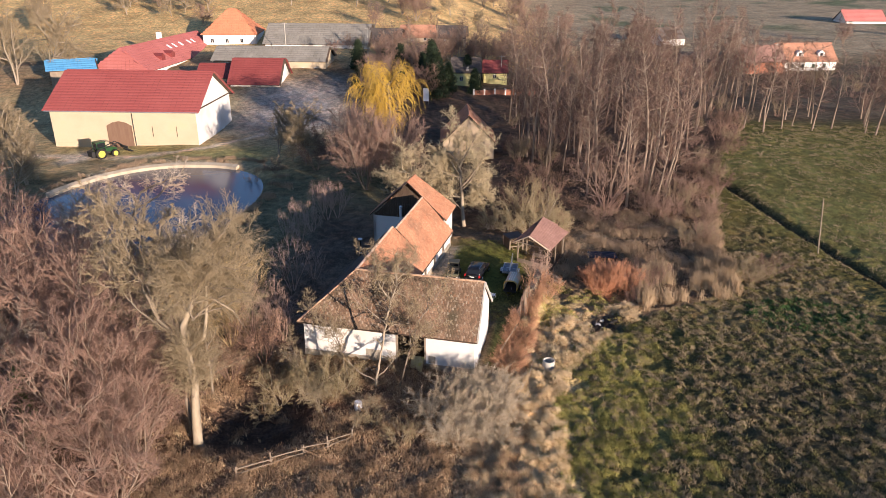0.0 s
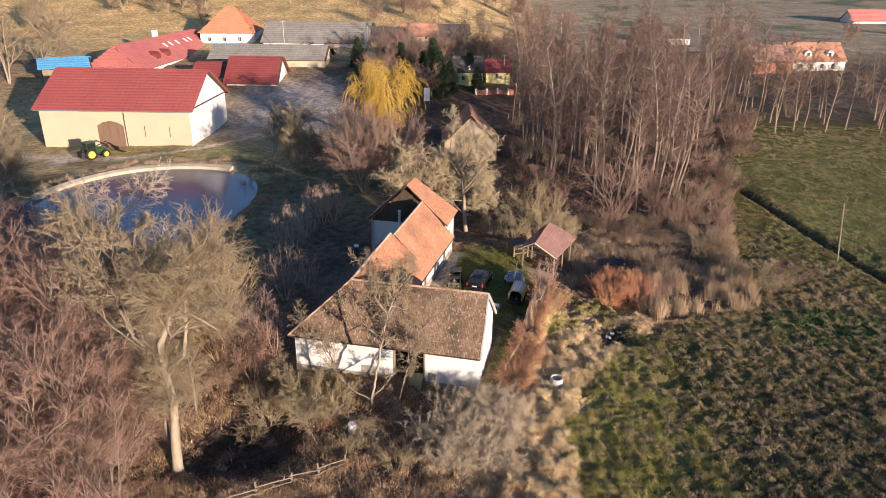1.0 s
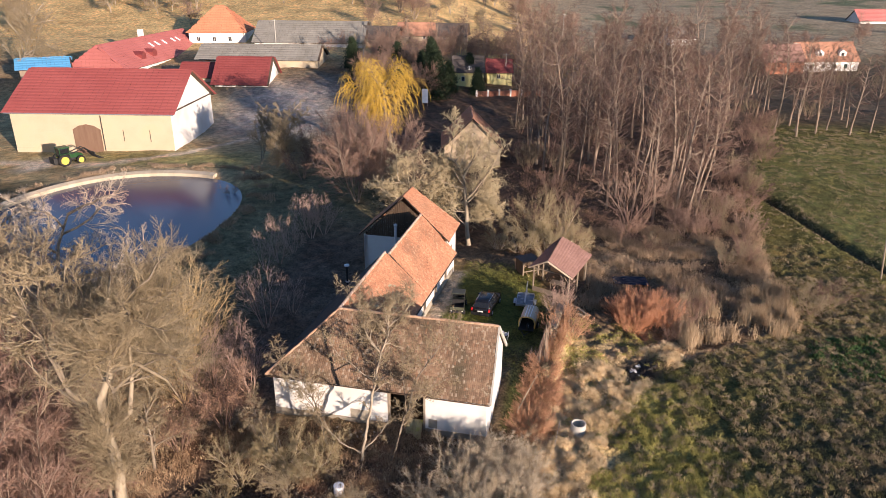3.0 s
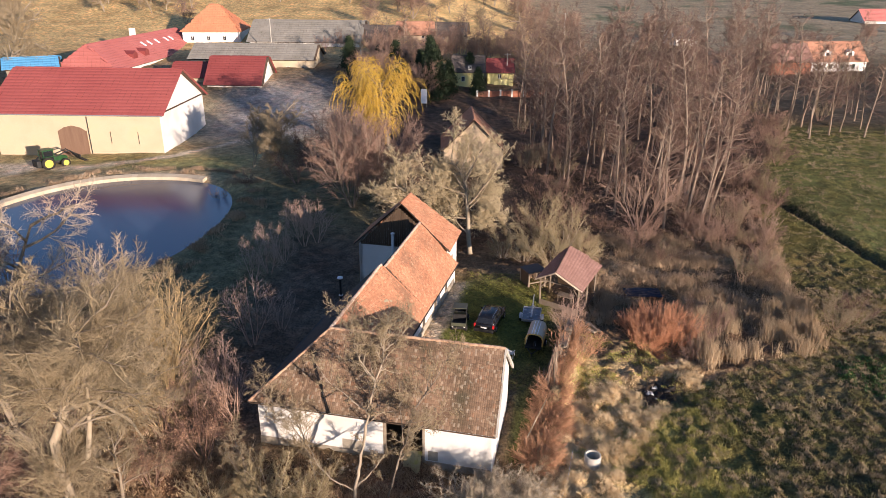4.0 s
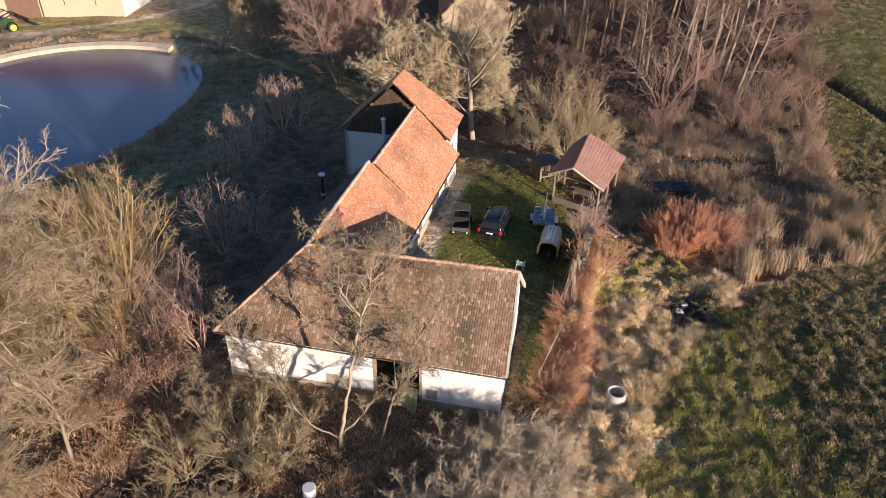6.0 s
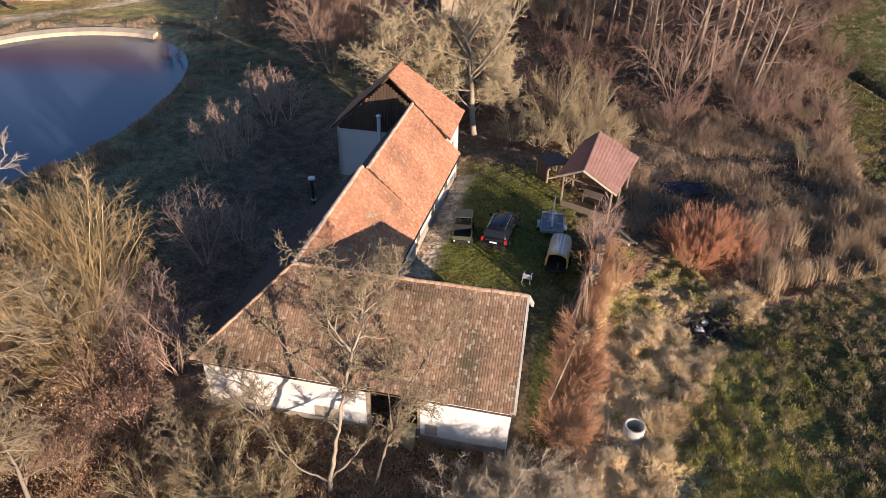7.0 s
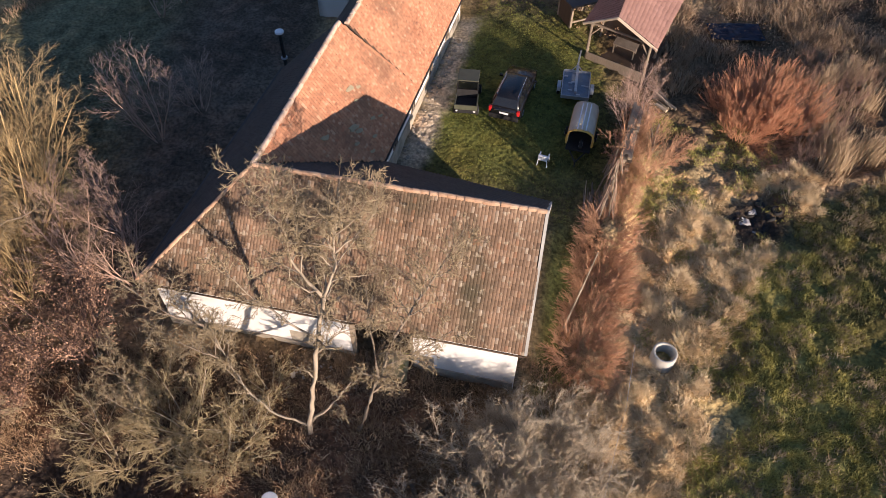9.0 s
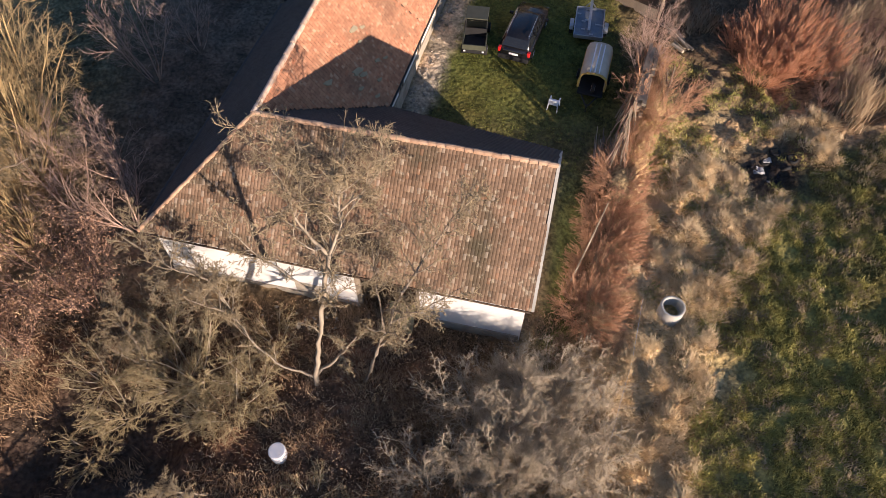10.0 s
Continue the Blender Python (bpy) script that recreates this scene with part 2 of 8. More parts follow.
M["twig_tan"] = material("sunlit_tan_grey_twigs", (0.36, 0.29, 0.20), (0.63, 0.53, 0.395), 0.4, 6, 0.9, 0.0, island=0.5)
M["twig_straw"] = material("grey_straw_withes", (0.20, 0.153, 0.092), (0.38, 0.305, 0.195), 0.4, 6, 0.9, 0.0, island=0.5)
M["osier"] = material("red_orange_osier_rods", (0.33, 0.172, 0.098), (0.62, 0.36, 0.215), 0.4, 6, 0.8, 0.0, island=0.6)
M["twig_pale"] = material("pale_pinkish_sapling_twigs", (0.31, 0.205, 0.16), (0.57, 0.405, 0.32), 0.4, 6, 0.9, 0.0, island=0.5)
M["osier_bright"] = material("salmon_osier_rods", (0.42, 0.185, 0.10), (0.68, 0.355, 0.205), 0.4, 6, 0.8, 0.0, island=0.6)
M["willow"] = material("yellow_willow_withes", (0.50, 0.31, 0.04), (0.70, 0.48, 0.105), 0.3, 5, 0.8, 0.0, island=0.5)
M["russet"] = material("russet_dry_leaves", (0.25, 0.135, 0.085), (0.45, 0.285, 0.19), 0.5, 8, 0.85, 0.0, island=0.7)
M["conifer"] = material("dark_conifer_needles", (0.015, 0.028, 0.014), (0.035, 0.055, 0.025), 0.6, 8, 0.85, 0.0, island=0.5)
M["ivy"] = material("green_ivy_leaves", (0.05, 0.085, 0.02), (0.11, 0.16, 0.045), 0.6, 8, 0.6, 0.0, island=0.5)
M["grass_far"] = material("dull_meadow_grass", (0.115, 0.11, 0.038), (0.30, 0.265, 0.105), 0.25, 4, 0.85, 0.0, island=0.6)
M["dead_stalk"] = material("brown_dead_stalks", (0.23, 0.158, 0.10), (0.51, 0.37, 0.24), 0.3, 4, 0.85, 0.0, island=0.6)
M["grass_green"] = material("short_meadow_grass", (0.19, 0.185, 0.05), (0.53, 0.47, 0.15), 0.25, 4, 0.8, 0.0, island=0.6)
M["grass_dry"] = material("dry_meadow_grass", (0.52, 0.385, 0.225), (0.80, 0.635, 0.40), 0.25, 4, 0.85, 0.0, island=0.6)
M["lawn_green"] = material("green_lawn_grass", (0.085, 0.10, 0.018), (0.30, 0.305, 0.07), 0.25, 4, 0.8, 0.0, island=0.6)
M["tussock"] = material("half_dry_tussock_grass", (0.19, 0.15, 0.088), (0.43, 0.335, 0.205), 0.25, 4, 0.85, 0.0, island=0.5)
M["litter"] = material("bramble_and_dead_leaves", (0.22, 0.138, 0.082), (0.48, 0.33, 0.20), 0.5, 6, 0.85, 0.0, island=0.8)
M["walnut_bark"] = material("pale_grey_walnut_bark", (0.21, 0.168, 0.12), (0.41, 0.345, 0.26), 1.2, 12, 0.9, 0.4, stretch=(1, 1, 0.35))
M["wood_bark"] = material("sunlit_alder_bark", (0.16, 0.115, 0.085), (0.36, 0.285, 0.22), 1.2, 12, 0.95, 0.4, stretch=(1, 1, 0.35))
M["reed"] = material("pale_dry_reed", (0.30, 0.21, 0.125), (0.55, 0.42, 0.275), 0.3, 4, 0.85, 0.0, island=0.5)
M["leaf_green"] = material("broad_green_leaves", (0.03, 0.075, 0.018), (0.075, 0.15, 0.04), 0.3, 4, 0.7, 0.0, island=0.6)
M["blue_tarp"] = material("dark_blue_plastic_sheet", (0.018, 0.032, 0.065), (0.04, 0.06, 0.11), 2, 12, 0.4, 0.1)
M["dark_sheet"] = material("black_plastic_sheet", (0.012, 0.012, 0.014), (0.03, 0.03, 0.035), 2, 12, 0.35, 0.1)
M["white_scrap"] = material("white_plastic_scrap", (0.5, 0.5, 0.52), (0.75, 0.75, 0.77), 3, 12, 0.5, 0.0)


def ground_material():
    """Soil and turf: the colour of each stretch of land, broken up at three scales."""
    m = bpy.data.materials.new("turf_and_soil")
    m.use_nodes = True
    n, l = m.node_tree.nodes, m.node_tree.links
    bsdf = n["Principled BSDF"]
    bsdf.inputs["Roughness"].default_value, bsdf.inputs["Specular IOR Level"].default_value = 0.95, 0.15
    at = n.new("ShaderNodeAttribute")
    at.attribute_name = "land"
    geo = n.new("ShaderNodeNewGeometry")
    last = None
    for scale, low, high in ((0.13, 0.72, 1.28), (0.9, 0.62, 1.38), (5.0, 0.55, 1.45)):
        t = n.new("ShaderNodeTexNoise")
        t.inputs["Scale"].default_value, t.inputs["Detail"].default_value = scale, 5
        l.new(geo.outputs["Position"], t.inputs["Vector"])
        r = n.new("ShaderNodeMapRange")
        r.inputs["From Min"].default_value, r.inputs["From Max"].default_value = 0.3, 0.7
        r.inputs["To Min"].default_value, r.inputs["To Max"].default_value = low, high
        l.new(t.outputs["Fac"], r.inputs["Value"])
        if last is None:
            last = r.outputs["Result"]
        else:
            mul = n.new("ShaderNodeMath")
            mul.operation = "MULTIPLY"
            l.new(last, mul.inputs[0])
            l.new(r.outputs["Result"], mul.inputs[1])
            last = mul.outputs[0]
    sc = n.new("ShaderNodeVectorMath")
    sc.operation = "SCALE"
    l.new(at.outputs["Color"], sc.inputs[0])
    l.new(last, sc.inputs["Scale"])
    tint = n.new("ShaderNodeTexNoise")
    tint.inputs["Scale"].default_value, tint.inputs["Detail"].default_value = 0.45, 6
    l.new(geo.outputs["Position"], tint.inputs["Vector"])
    r2 = n.new("ShaderNodeMapRange")
    r2.inputs["From Min"].default_value, r2.inputs["From Max"].default_value = 0.48, 0.66
    r2.inputs["To Max"].default_value = 0.6
    l.new(tint.outputs["Fac"], r2.inputs["Value"])
    dry = n.new("ShaderNodeMix")
    dry.data_type = "RGBA"
    l.new(r2.outputs["Result"], dry.inputs[0])
    l.new(sc.outputs["Vector"], dry.inputs[6])
    tan = n.new("ShaderNodeVectorMath")
    tan.operation = "MULTIPLY"
    tan.inputs[1].default_value = (1.35, 1.05, 0.95)
    l.new(sc.outputs["Vector"], tan.inputs[0])
    l.new(tan.outputs["Vector"], dry.inputs[7])
    l.new(dry.outputs[2], bsdf.inputs["Base Color"])
    fine = n.new("ShaderNodeTexNoise")
    fine.inputs["Scale"].default_value, fine.inputs["Detail"].default_value = 3.2, 7
    l.new(geo.outputs["Position"], fine.inputs["Vector"])
    bp = n.new("ShaderNodeBump")
    bp.inputs["Strength"].default_value, bp.inputs["Distance"].default_value = 1.0, 0.25
    l.new(fine.outputs["Fac"], bp.inputs["Height"])
    l.new(bp.outputs["Normal"], bsdf.inputs["Normal"])
    return m


def water_material():
    m = bpy.data.materials.new("still_pond_water")
    m.use_nodes = True
    n, l = m.node_tree.nodes, m.node_tree.links
    bsdf = n["Principled BSDF"]
    bsdf.inputs["Base Color"].default_value = (0.045, 0.073, 0.125, 1)
    bsdf.inputs["Roughness"].default_value, bsdf.inputs["IOR"].default_value = 0.15, 1.33
    t = n.new("ShaderNodeTexNoise")
    t.inputs["Scale"].default_value, t.inputs["Detail"].default_value = 0.9, 5
    bp = n.new("ShaderNodeBump")
    bp.inputs["Strength"].default_value, bp.inputs["Distance"].default_value = 0.5, 0.10
    l.new(t.outputs["Fac"], bp.inputs["Height"])
    l.new(bp.outputs["Normal"], bsdf.inputs["Normal"])
    return m


M["land"], M["water"] = ground_material(), water_material()


# ---- the land ----
def smooth(a, b, x):
    t = np.clip((np.asarray(x, float) - a) / (b - a), 0, 1)
    return t * t * (3 - 2 * t)


POND = (-50.0, 101.5, 17.0, 22.5, 0.93)      # centre, half axes, water level


def pond_reach(x, y):
    """1 on the shore, less on the water."""
    dx, dy = (x - POND[0]) / POND[2], (y - POND[1]) / POND[3]
    return (np.abs(dx - 0.10 * dy) ** 2.3 + np.abs(dy) ** 2.3) ** (1 / 2.3)


def ground(x, y):
    x, y = np.asarray(x, float), np.asarray(y, float)
    z = 1.35 * smooth(58, 80, y) * smooth(-4, -16, x) * (1 - 0.5 * smooth(-60, -75, x))
    z = z + 0.8 * np.exp(-(((x + 5) / 9) ** 2 + ((y - 61) / 5) ** 2))
    z = z + 1.75 * np.exp(-((x - 2) / 10.3) ** 4 - ((y - 80) / 13) ** 4)
    z = z + 5.2 * smooth(76, 138, y) * smooth(16, 58, x) * (1 - 0.5 * smooth(160, 235, y))
    z = z + 1.6 * smooth(92, 130, y) * smooth(-30, -10, x) * smooth(40, 10, x)
    z = z + 7.5 * smooth(150, 212, y) * smooth(80, -20, x)
    z = z + np.maximum(0, y - 215) * (0.045 + 0.05 * smooth(70, -60, x)) - 1.2 * np.exp(-((y - 215) / 12) ** 2) * 0
    z = z + np.maximum(0, y - 262) * 0.08 * smooth(30, -50, x)
    # bank added under the plank stacks to lengthen their shade
    z = z + 1.0 * np.exp(-((x - np.interp(y, [65, 74], [8.4, 11.0])) / 1.0) ** 4) * smooth(63.5, 65.5, y) * smooth(76.5, 74.0, y)
    z = z - 0.45 * np.exp(-((x - 17) / 4) ** 2 - ((y - 67) / 2.5) ** 2)
    z = z - 0.8 * np.exp(-((x - ditch_x(y)) / 0.7) ** 2) * smooth(60, 75, y) * smooth(135, 115, y)
    # hollow added in the thicket so that the low sun leaves it shaded
    z = z - 1.3 * np.exp(-((x + 16.3) / 4.3) ** 4 - ((y - 48.8) / 4.3) ** 4)
    p = pond_reach(x, y)
    z = z * smooth(0.8, 1.1, p) + (-0.6) * (1 - smooth(0.8, 1.1, p)) + 0.25 * np.exp(-((p - 1.13) / 0.06) ** 2)
    return z


def ditch_x(y):
    return 54.8 - 0.26 * (y - 80)


def ground_z(x, y):
    return float(ground(x, y))


def field_edge(y):
    """Where the meadow begins, going east."""
    return np.interp(y, [0, 50, 57, 67, 75, 116, 158, 400], [7.5, 9.4, 10.9, 18, 33, 44, 66, 150])


def graded(parts):
    out = [np.arange(a, b, step) for a, b, step in parts]
    return np.concatenate(out + [[parts[-1][1]]])


def near_gable(x, y):
    """1 on the trodden green path between the east gable and the osiers."""
    return np.exp(-((x - np.interp(y, [54, 66], [4.2, 6.0])) / 0.9) ** 4 - ((y - 60) / 7) ** 6)


SURFACE = {}


def surface(x, y):
    """Height of the finished, uneven ground."""
    xs, ys, Z = SURFACE["xs"], SURFACE["ys"], SURFACE["z"]
    i = np.clip(np.searchsorted(xs, x) - 1, 0, len(xs) - 2)
    j = np.clip(np.searchsorted(ys, y) - 1, 0, len(ys) - 2)
    f, g = (x - xs[i]) / (xs[i + 1] - xs[i]), (y - ys[j]) / (ys[j + 1] - ys[j])
    return (Z[j, i] * (1 - f) + Z[j, i + 1] * f) * (1 - g) + (Z[j + 1, i] * (1 - f) + Z[j + 1, i + 1] * f) * g


def build_ground():
    xs = graded([(-2600, -700, 190), (-700, -200, 25), (-200, -60, 4), (-60, -32, 1.0), (-32, 4, 0.5), (4, 46, 0.3), (46, 62, 0.5), (62, 120, 2.0), (120, 300, 9), (300, 900, 40), (900, 2600, 170)])
    ys = graded([(-600, -40, 40), (-40, 20, 4), (20, 36, 0.5), (36, 86, 0.3), (86, 100, 0.5), (100, 165, 1.0), (165, 300, 3.0), (300, 700, 10), (700, 3400, 150)])
    X, Y = np.meshgrid(xs, ys)
    Z = ground(X, Y)
    flat = np.stack([X.ravel(), Y.ravel()], 1)
    rough = np.array([noise.fractal(Vector((x * 0.35, y * 0.35, 3.1)), 1.0, 2.0, 3) for x, y in flat]).reshape(X.shape)
    patch = np.array([noise.fractal(Vector((x * 0.045, y * 0.045, 7.7)), 0.9, 2.0, 4) for x, y in flat]).reshape(X.shape)
    p = pond_reach(X, Y)
    wild = smooth(0, 2.0, field_edge(Y) + 1.0 - X)
    lawn = np.exp(-((X - 3.0) / 7) ** 6 - ((Y - 77) / 9.5) ** 6)
    near = smooth(200, 120, np.abs(Y - 80)) * smooth(1.0, 1.2, p)
    Z = Z + near * (0.13 + 0.12 * wild) * (1 - 0.8 * lawn) * rough
    fine = np.array([noise.fractal(Vector((x * 1.3, y * 1.3, 1.3)), 0.7, 2.0, 3) if -32 < x < 62 and 20 < y < 100 else 0.0 for x, y in flat]).reshape(X.shape)
    fine = fine * smooth(21, 33, Y) * smooth(100, 92, Y) * smooth(-32, -27, X) * smooth(62, 56, X)
    Z = Z + near * smooth(0, 1, fine + 0.35) * (0.22 + 0.10 * wild * smooth(-16, -6, X)) * (1 - 0.9 * lawn)
    strip = np.exp(-((X - field_edge(Y) + 2.0) / 2.9) ** 4) * smooth(36, 42, Y) * smooth(72, 66, Y)
    strip = strip * (1 - np.exp(-((X - 10.1) ** 2 + (Y - 57.75) ** 2) / 1.6)) * (1 - 0.8 * near_gable(X, Y))
    knoll = np.array([noise.fractal(Vector((x * 0.8, y * 0.8, 9.4)), 0.9, 2.0, 2) if -4 < x < 26 and 34 < y < 74 else 0.0 for x, y in flat]).reshape(X.shape)
    Z = Z + strip * 0.55 * smooth(-0.15, 0.5, knoll)
    SURFACE["xs"], SURFACE["ys"], SURFACE["z"] = xs, ys, Z
    nx, ny = len(xs), len(ys)
    idx = np.arange(nx * ny).reshape(ny, nx)
    quads = np.stack([idx[:-1, :-1], idx[:-1, 1:], idx[1:, 1:], idx[1:, :-1]], -1).reshape(-1, 4)
    ob = raw_mesh("ground", np.stack([X, Y, Z], -1).reshape(-1, 3), quads, M["land"])
    # the kinds of land, some with sun or shade put into the colour
    def tone(*rgb):
        return np.array(rgb)
    field = tone(0.105, 0.098, 0.030) * np.ones((*X.shape, 3))
    olive = smooth(-0.15, 0.35, patch)[..., None]
    field = field * (1 - olive) + tone(0.175, 0.135, 0.060) * olive
    c = field
    def blend(c, colour, w):
        return c * (1 - w[..., None]) + tone(*colour) * w[..., None]
    c = blend(c, (0.115, 0.122, 0.042), smooth(-2, 3, X - ditch_x(Y)) * smooth(70, 80, Y) * smooth(165, 140, Y))
    # south and east of the meadow: shade over it is put into the colour
    c = blend(c, (0.062, 0.053, 0.028), np.maximum(smooth(48, 40, Y) * smooth(12, 18, X), smooth(19, 27, X) * smooth(66, 56, Y)) * 0.88)
    c = blend(c, (0.265, 0.24, 0.075), smooth(22, 16, X) * smooth(44, 50, Y) * 0.75)
    c = blend(c, (0.30, 0.215, 0.12), wild)
    dirty = smooth(-0.1, 0.3, patch)
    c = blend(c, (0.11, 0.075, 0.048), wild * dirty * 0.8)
    c = blend(c, (0.54, 0.405, 0.215), np.exp(-((X - np.interp(Y, [40, 57, 70], [7, 9.5, 13])) / 4.0) ** 4) * smooth(74, 68, Y) * (0.7 + 0.3 * smooth(0.2, -0.3, rough)))
    c = blend(c, (0.16, 0.16, 0.06), np.exp(-((X - np.interp(Y, [58, 70], [11.5, 13.5])) / 3.0) ** 4 - ((Y - 65) / 7) ** 4) * smooth(-0.1, 0.25, patch) * 0.8)
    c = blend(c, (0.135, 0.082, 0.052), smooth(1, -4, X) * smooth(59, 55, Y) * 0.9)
    # dark soil tone painted here in place of tree shade
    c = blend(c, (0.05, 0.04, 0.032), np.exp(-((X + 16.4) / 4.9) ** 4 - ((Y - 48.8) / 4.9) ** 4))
    c = blend(c, (0.27, 0.19, 0.11), smooth(6, 1, X) * smooth(-20, -13, X) * smooth(46.5, 42.5, Y) * 0.8)
    c = blend(c, (0.115, 0.125, 0.042), near_gable(X, Y))
    c = blend(c, (0.105, 0.072, 0.05), smooth(93, 103, Y) * wild * smooth(-22, -12, X) * smooth(205, 180, Y))
    c = blend(c, (0.15, 0.142, 0.08), smooth(-9, -13, X) * smooth(62, 70, Y) * smooth(135, 118, Y))
    # strip west of the house: its shade is put into a darker brown
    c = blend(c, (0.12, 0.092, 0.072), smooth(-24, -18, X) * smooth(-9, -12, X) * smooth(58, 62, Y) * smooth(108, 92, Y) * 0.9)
    c = blend(c, (0.38, 0.33, 0.125), np.exp(-((X + 39 + 0.45 * (Y - 128)) / 5.5) ** 4 - ((Y - 126) / 8) ** 4) * smooth(1.0, 1.06, p) * (0.5 + 0.5 * smooth(-0.2, 0.2, patch)))
    c = blend(c, (0.105, 0.115, 0.030), lawn)
    # bank and barn-side colours are raised in place of sun on sloping ground
    c = blend(c, (0.36, 0.29, 0.155), smooth(-25, -36, X) * smooth(113, 122, Y) * smooth(190, 170, Y))
    track = np.exp(-((Y - np.interp(X, [-100, -76, -65, -58.5, -51.3, -46, -42], [132, 131, 129, 132.5, 139, 146.5, 153])) / 1.7) ** 4) * smooth(-38, -43, X)
    c = blend(c, (0.30, 0.275, 0.10), smooth(-82, -76, X) * smooth(-34, -42, X) * smooth(126, 131, Y) * smooth(141, 134, Y) * 0.8)
    c = blend(c, (0.58, 0.48, 0.36), track * 0.85)
    c = blend(c, (0.66, 0.57, 0.45), np.exp(-((X - np.interp(Y, [118, 122.5, 137, 141], [-73.6, -74.6, -77.2, -78])) / 0.9) ** 4) * smooth(119, 121, Y) * smooth(140, 137, Y))
    foot = (X - np.interp(Y, [67.27, 84.9], [-4.17, 0.07])) * 0.972
    c = blend(c, (0.40, 0.33, 0.24), smooth(-0.6, 0.0, foot) * smooth(1.7, 1.0, foot + 0.5 * rough) * smooth(67, 69, Y) * smooth(86, 84, Y))
    yard = np.exp(-((X + 42) / 14) ** 4 - ((Y - 170) / 22) ** 4)
    c = blend(c, (0.30, 0.28, 0.26), yard)
    shore = np.exp(-((p - 1.06) / 0.05) ** 2)
    c = blend(c, (0.40, 0.32, 0.22), shore * smooth(100, 112, Y) * smooth(-38, -44, X))
    c = blend(c, (0.05, 0.04, 0.03), smooth(1.02, 0.96, p))
    c = blend(c, (0.56, 0.40, 0.18), smooth(205, 235, Y) * smooth(60, 10, X))
    c = blend(c, (0.33, 0.275, 0.18), smooth(230, 300, Y) * smooth(10, 60, X))
    c = blend(c, (0.13, 0.16, 0.09), smooth(0.08, 0.12, patch * 0.3 + 0.1 * np.sin(X * 0.011 + Y * 0.02)) * smooth(330, 380, Y) * smooth(30, 90, X))
    dug = np.exp(-((X - 41) / 7.5) ** 4 - ((Y - 70) / 5) ** 4)
    c = blend(c, (0.13, 0.10, 0.07), smooth(150, 160, Y) * smooth(40, 55, X) * smooth(300, 240, Y) * 0.85)
    c = blend(c, (0.055, 0.06, 0.03), dug * 0.75)
    c = blend(c, (0.045, 0.04, 0.028), np.exp(-((X - ditch_x(Y)) / 0.9) ** 2) * smooth(60, 75, Y) * smooth(135, 115, Y))
    c = blend(c, (0.045, 0.035, 0.028), np.exp(-((X - 17.3) / 2.4) ** 4 - ((Y - 67.3) / 1.7) ** 4))
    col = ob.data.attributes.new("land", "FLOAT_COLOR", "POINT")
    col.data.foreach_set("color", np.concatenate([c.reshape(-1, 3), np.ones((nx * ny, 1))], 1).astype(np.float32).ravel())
    tagged(ob, "winter land with green meadow, dry grass, lawn and bare soil", "ground", kind="structure")


def raw_mesh(name, verts, faces, mat, parent=None, smooth_shade=False):
    """One mesh object from arrays of corners and of equal-sided faces."""
    me = bpy.data.meshes.new(name)
    verts, faces = np.asarray(verts, np.float32), np.asarray(faces, np.int32)
    me.vertices.add(len(verts))
    me.vertices.foreach_set("co", verts.ravel())
    k = faces.shape[1]
    me.loops.add(faces.size)
    me.loops.foreach_set("vertex_index", faces.ravel())
    me.polygons.add(len(faces))
    me.polygons.foreach_set("loop_start", np.arange(0, faces.size, k, dtype=np.int32))
    me.update(calc_edges=True)
    me.validate()
    if smooth_shade:
        me.polygons.foreach_set("use_smooth", np.ones(len(faces), bool))
    me.materials.append(mat)
    ob = new(name, me)
    ob.parent = parent
    return ob


build_ground()
a = np.linspace(0, 2 * np.pi, 97)[:-1]
ring_pts = [(POND[0] + POND[2] * 1.15 * math.cos(t), POND[1] + POND[3] * 1.15 * math.sin(t), POND[4]) for t in a]
pond = bpy.data.meshes.new("pond_water")
pond.from_pydata(ring_pts, [], [tuple(range(96))])
pond.materials.append(M["water"])
tagged(new("pond_water", pond), "dark still pond water mirroring the blue sky", "pond", kind="structure")


# ---- making things ----
def thing(name, x, y, label, category, group="", kind="", turn=0.0, z=None):
    ob = new(name)
    ob.empty_display_size = 0.2
    ob.matrix_basis = pose(x, y, ground_z(x, y) if z is None else z, 0, 0, turn)
    return tagged(ob, label, category, group, kind)


def part(name, bm, mat, parent, label="", smooth_shade=False):
    me = bpy.data.meshes.new(name)
    bm.normal_update()
    if smooth_shade:
        for f in bm.faces:
            f.smooth = True
    bm.to_mesh(me)
    bm.free()
    me.materials.append(mat)
    ob = new(name, me)
    ob.parent = parent
    if label:
        ob["label"] = label
    return ob


def box(bm, x0, x1, y0, y1, z0, z1, m=None, bevel=0.0):
    vs = [bm.verts.new((x, y, z)) for z in (z0, z1) for y in (y0, y1) for x in (x0, x1)]
    fs = [bm.faces.new([vs[i] for i in q]) for q in ((0, 2, 3, 1), (4, 5, 7, 6), (0, 1, 5, 4), (2, 6, 7, 3), (0, 4, 6, 2), (1, 3, 7, 5))]
    if bevel:
        edges = {e for f in fs for e in f.edges}
        res = bmesh.ops.bevel(bm, geom=list(edges), offset=bevel, segments=2, affect="EDGES", profile=0.6)
        vs = list({v for f in res["faces"] for v in f.verts} | {v for v in vs if v.is_valid})
    if m is not None:
        bmesh.ops.transform(bm, matrix=m, verts=vs)
    return vs


def boxed(*args, **kw):
    bm = bmesh.new()
    box(bm, *args, **kw)
    return bm


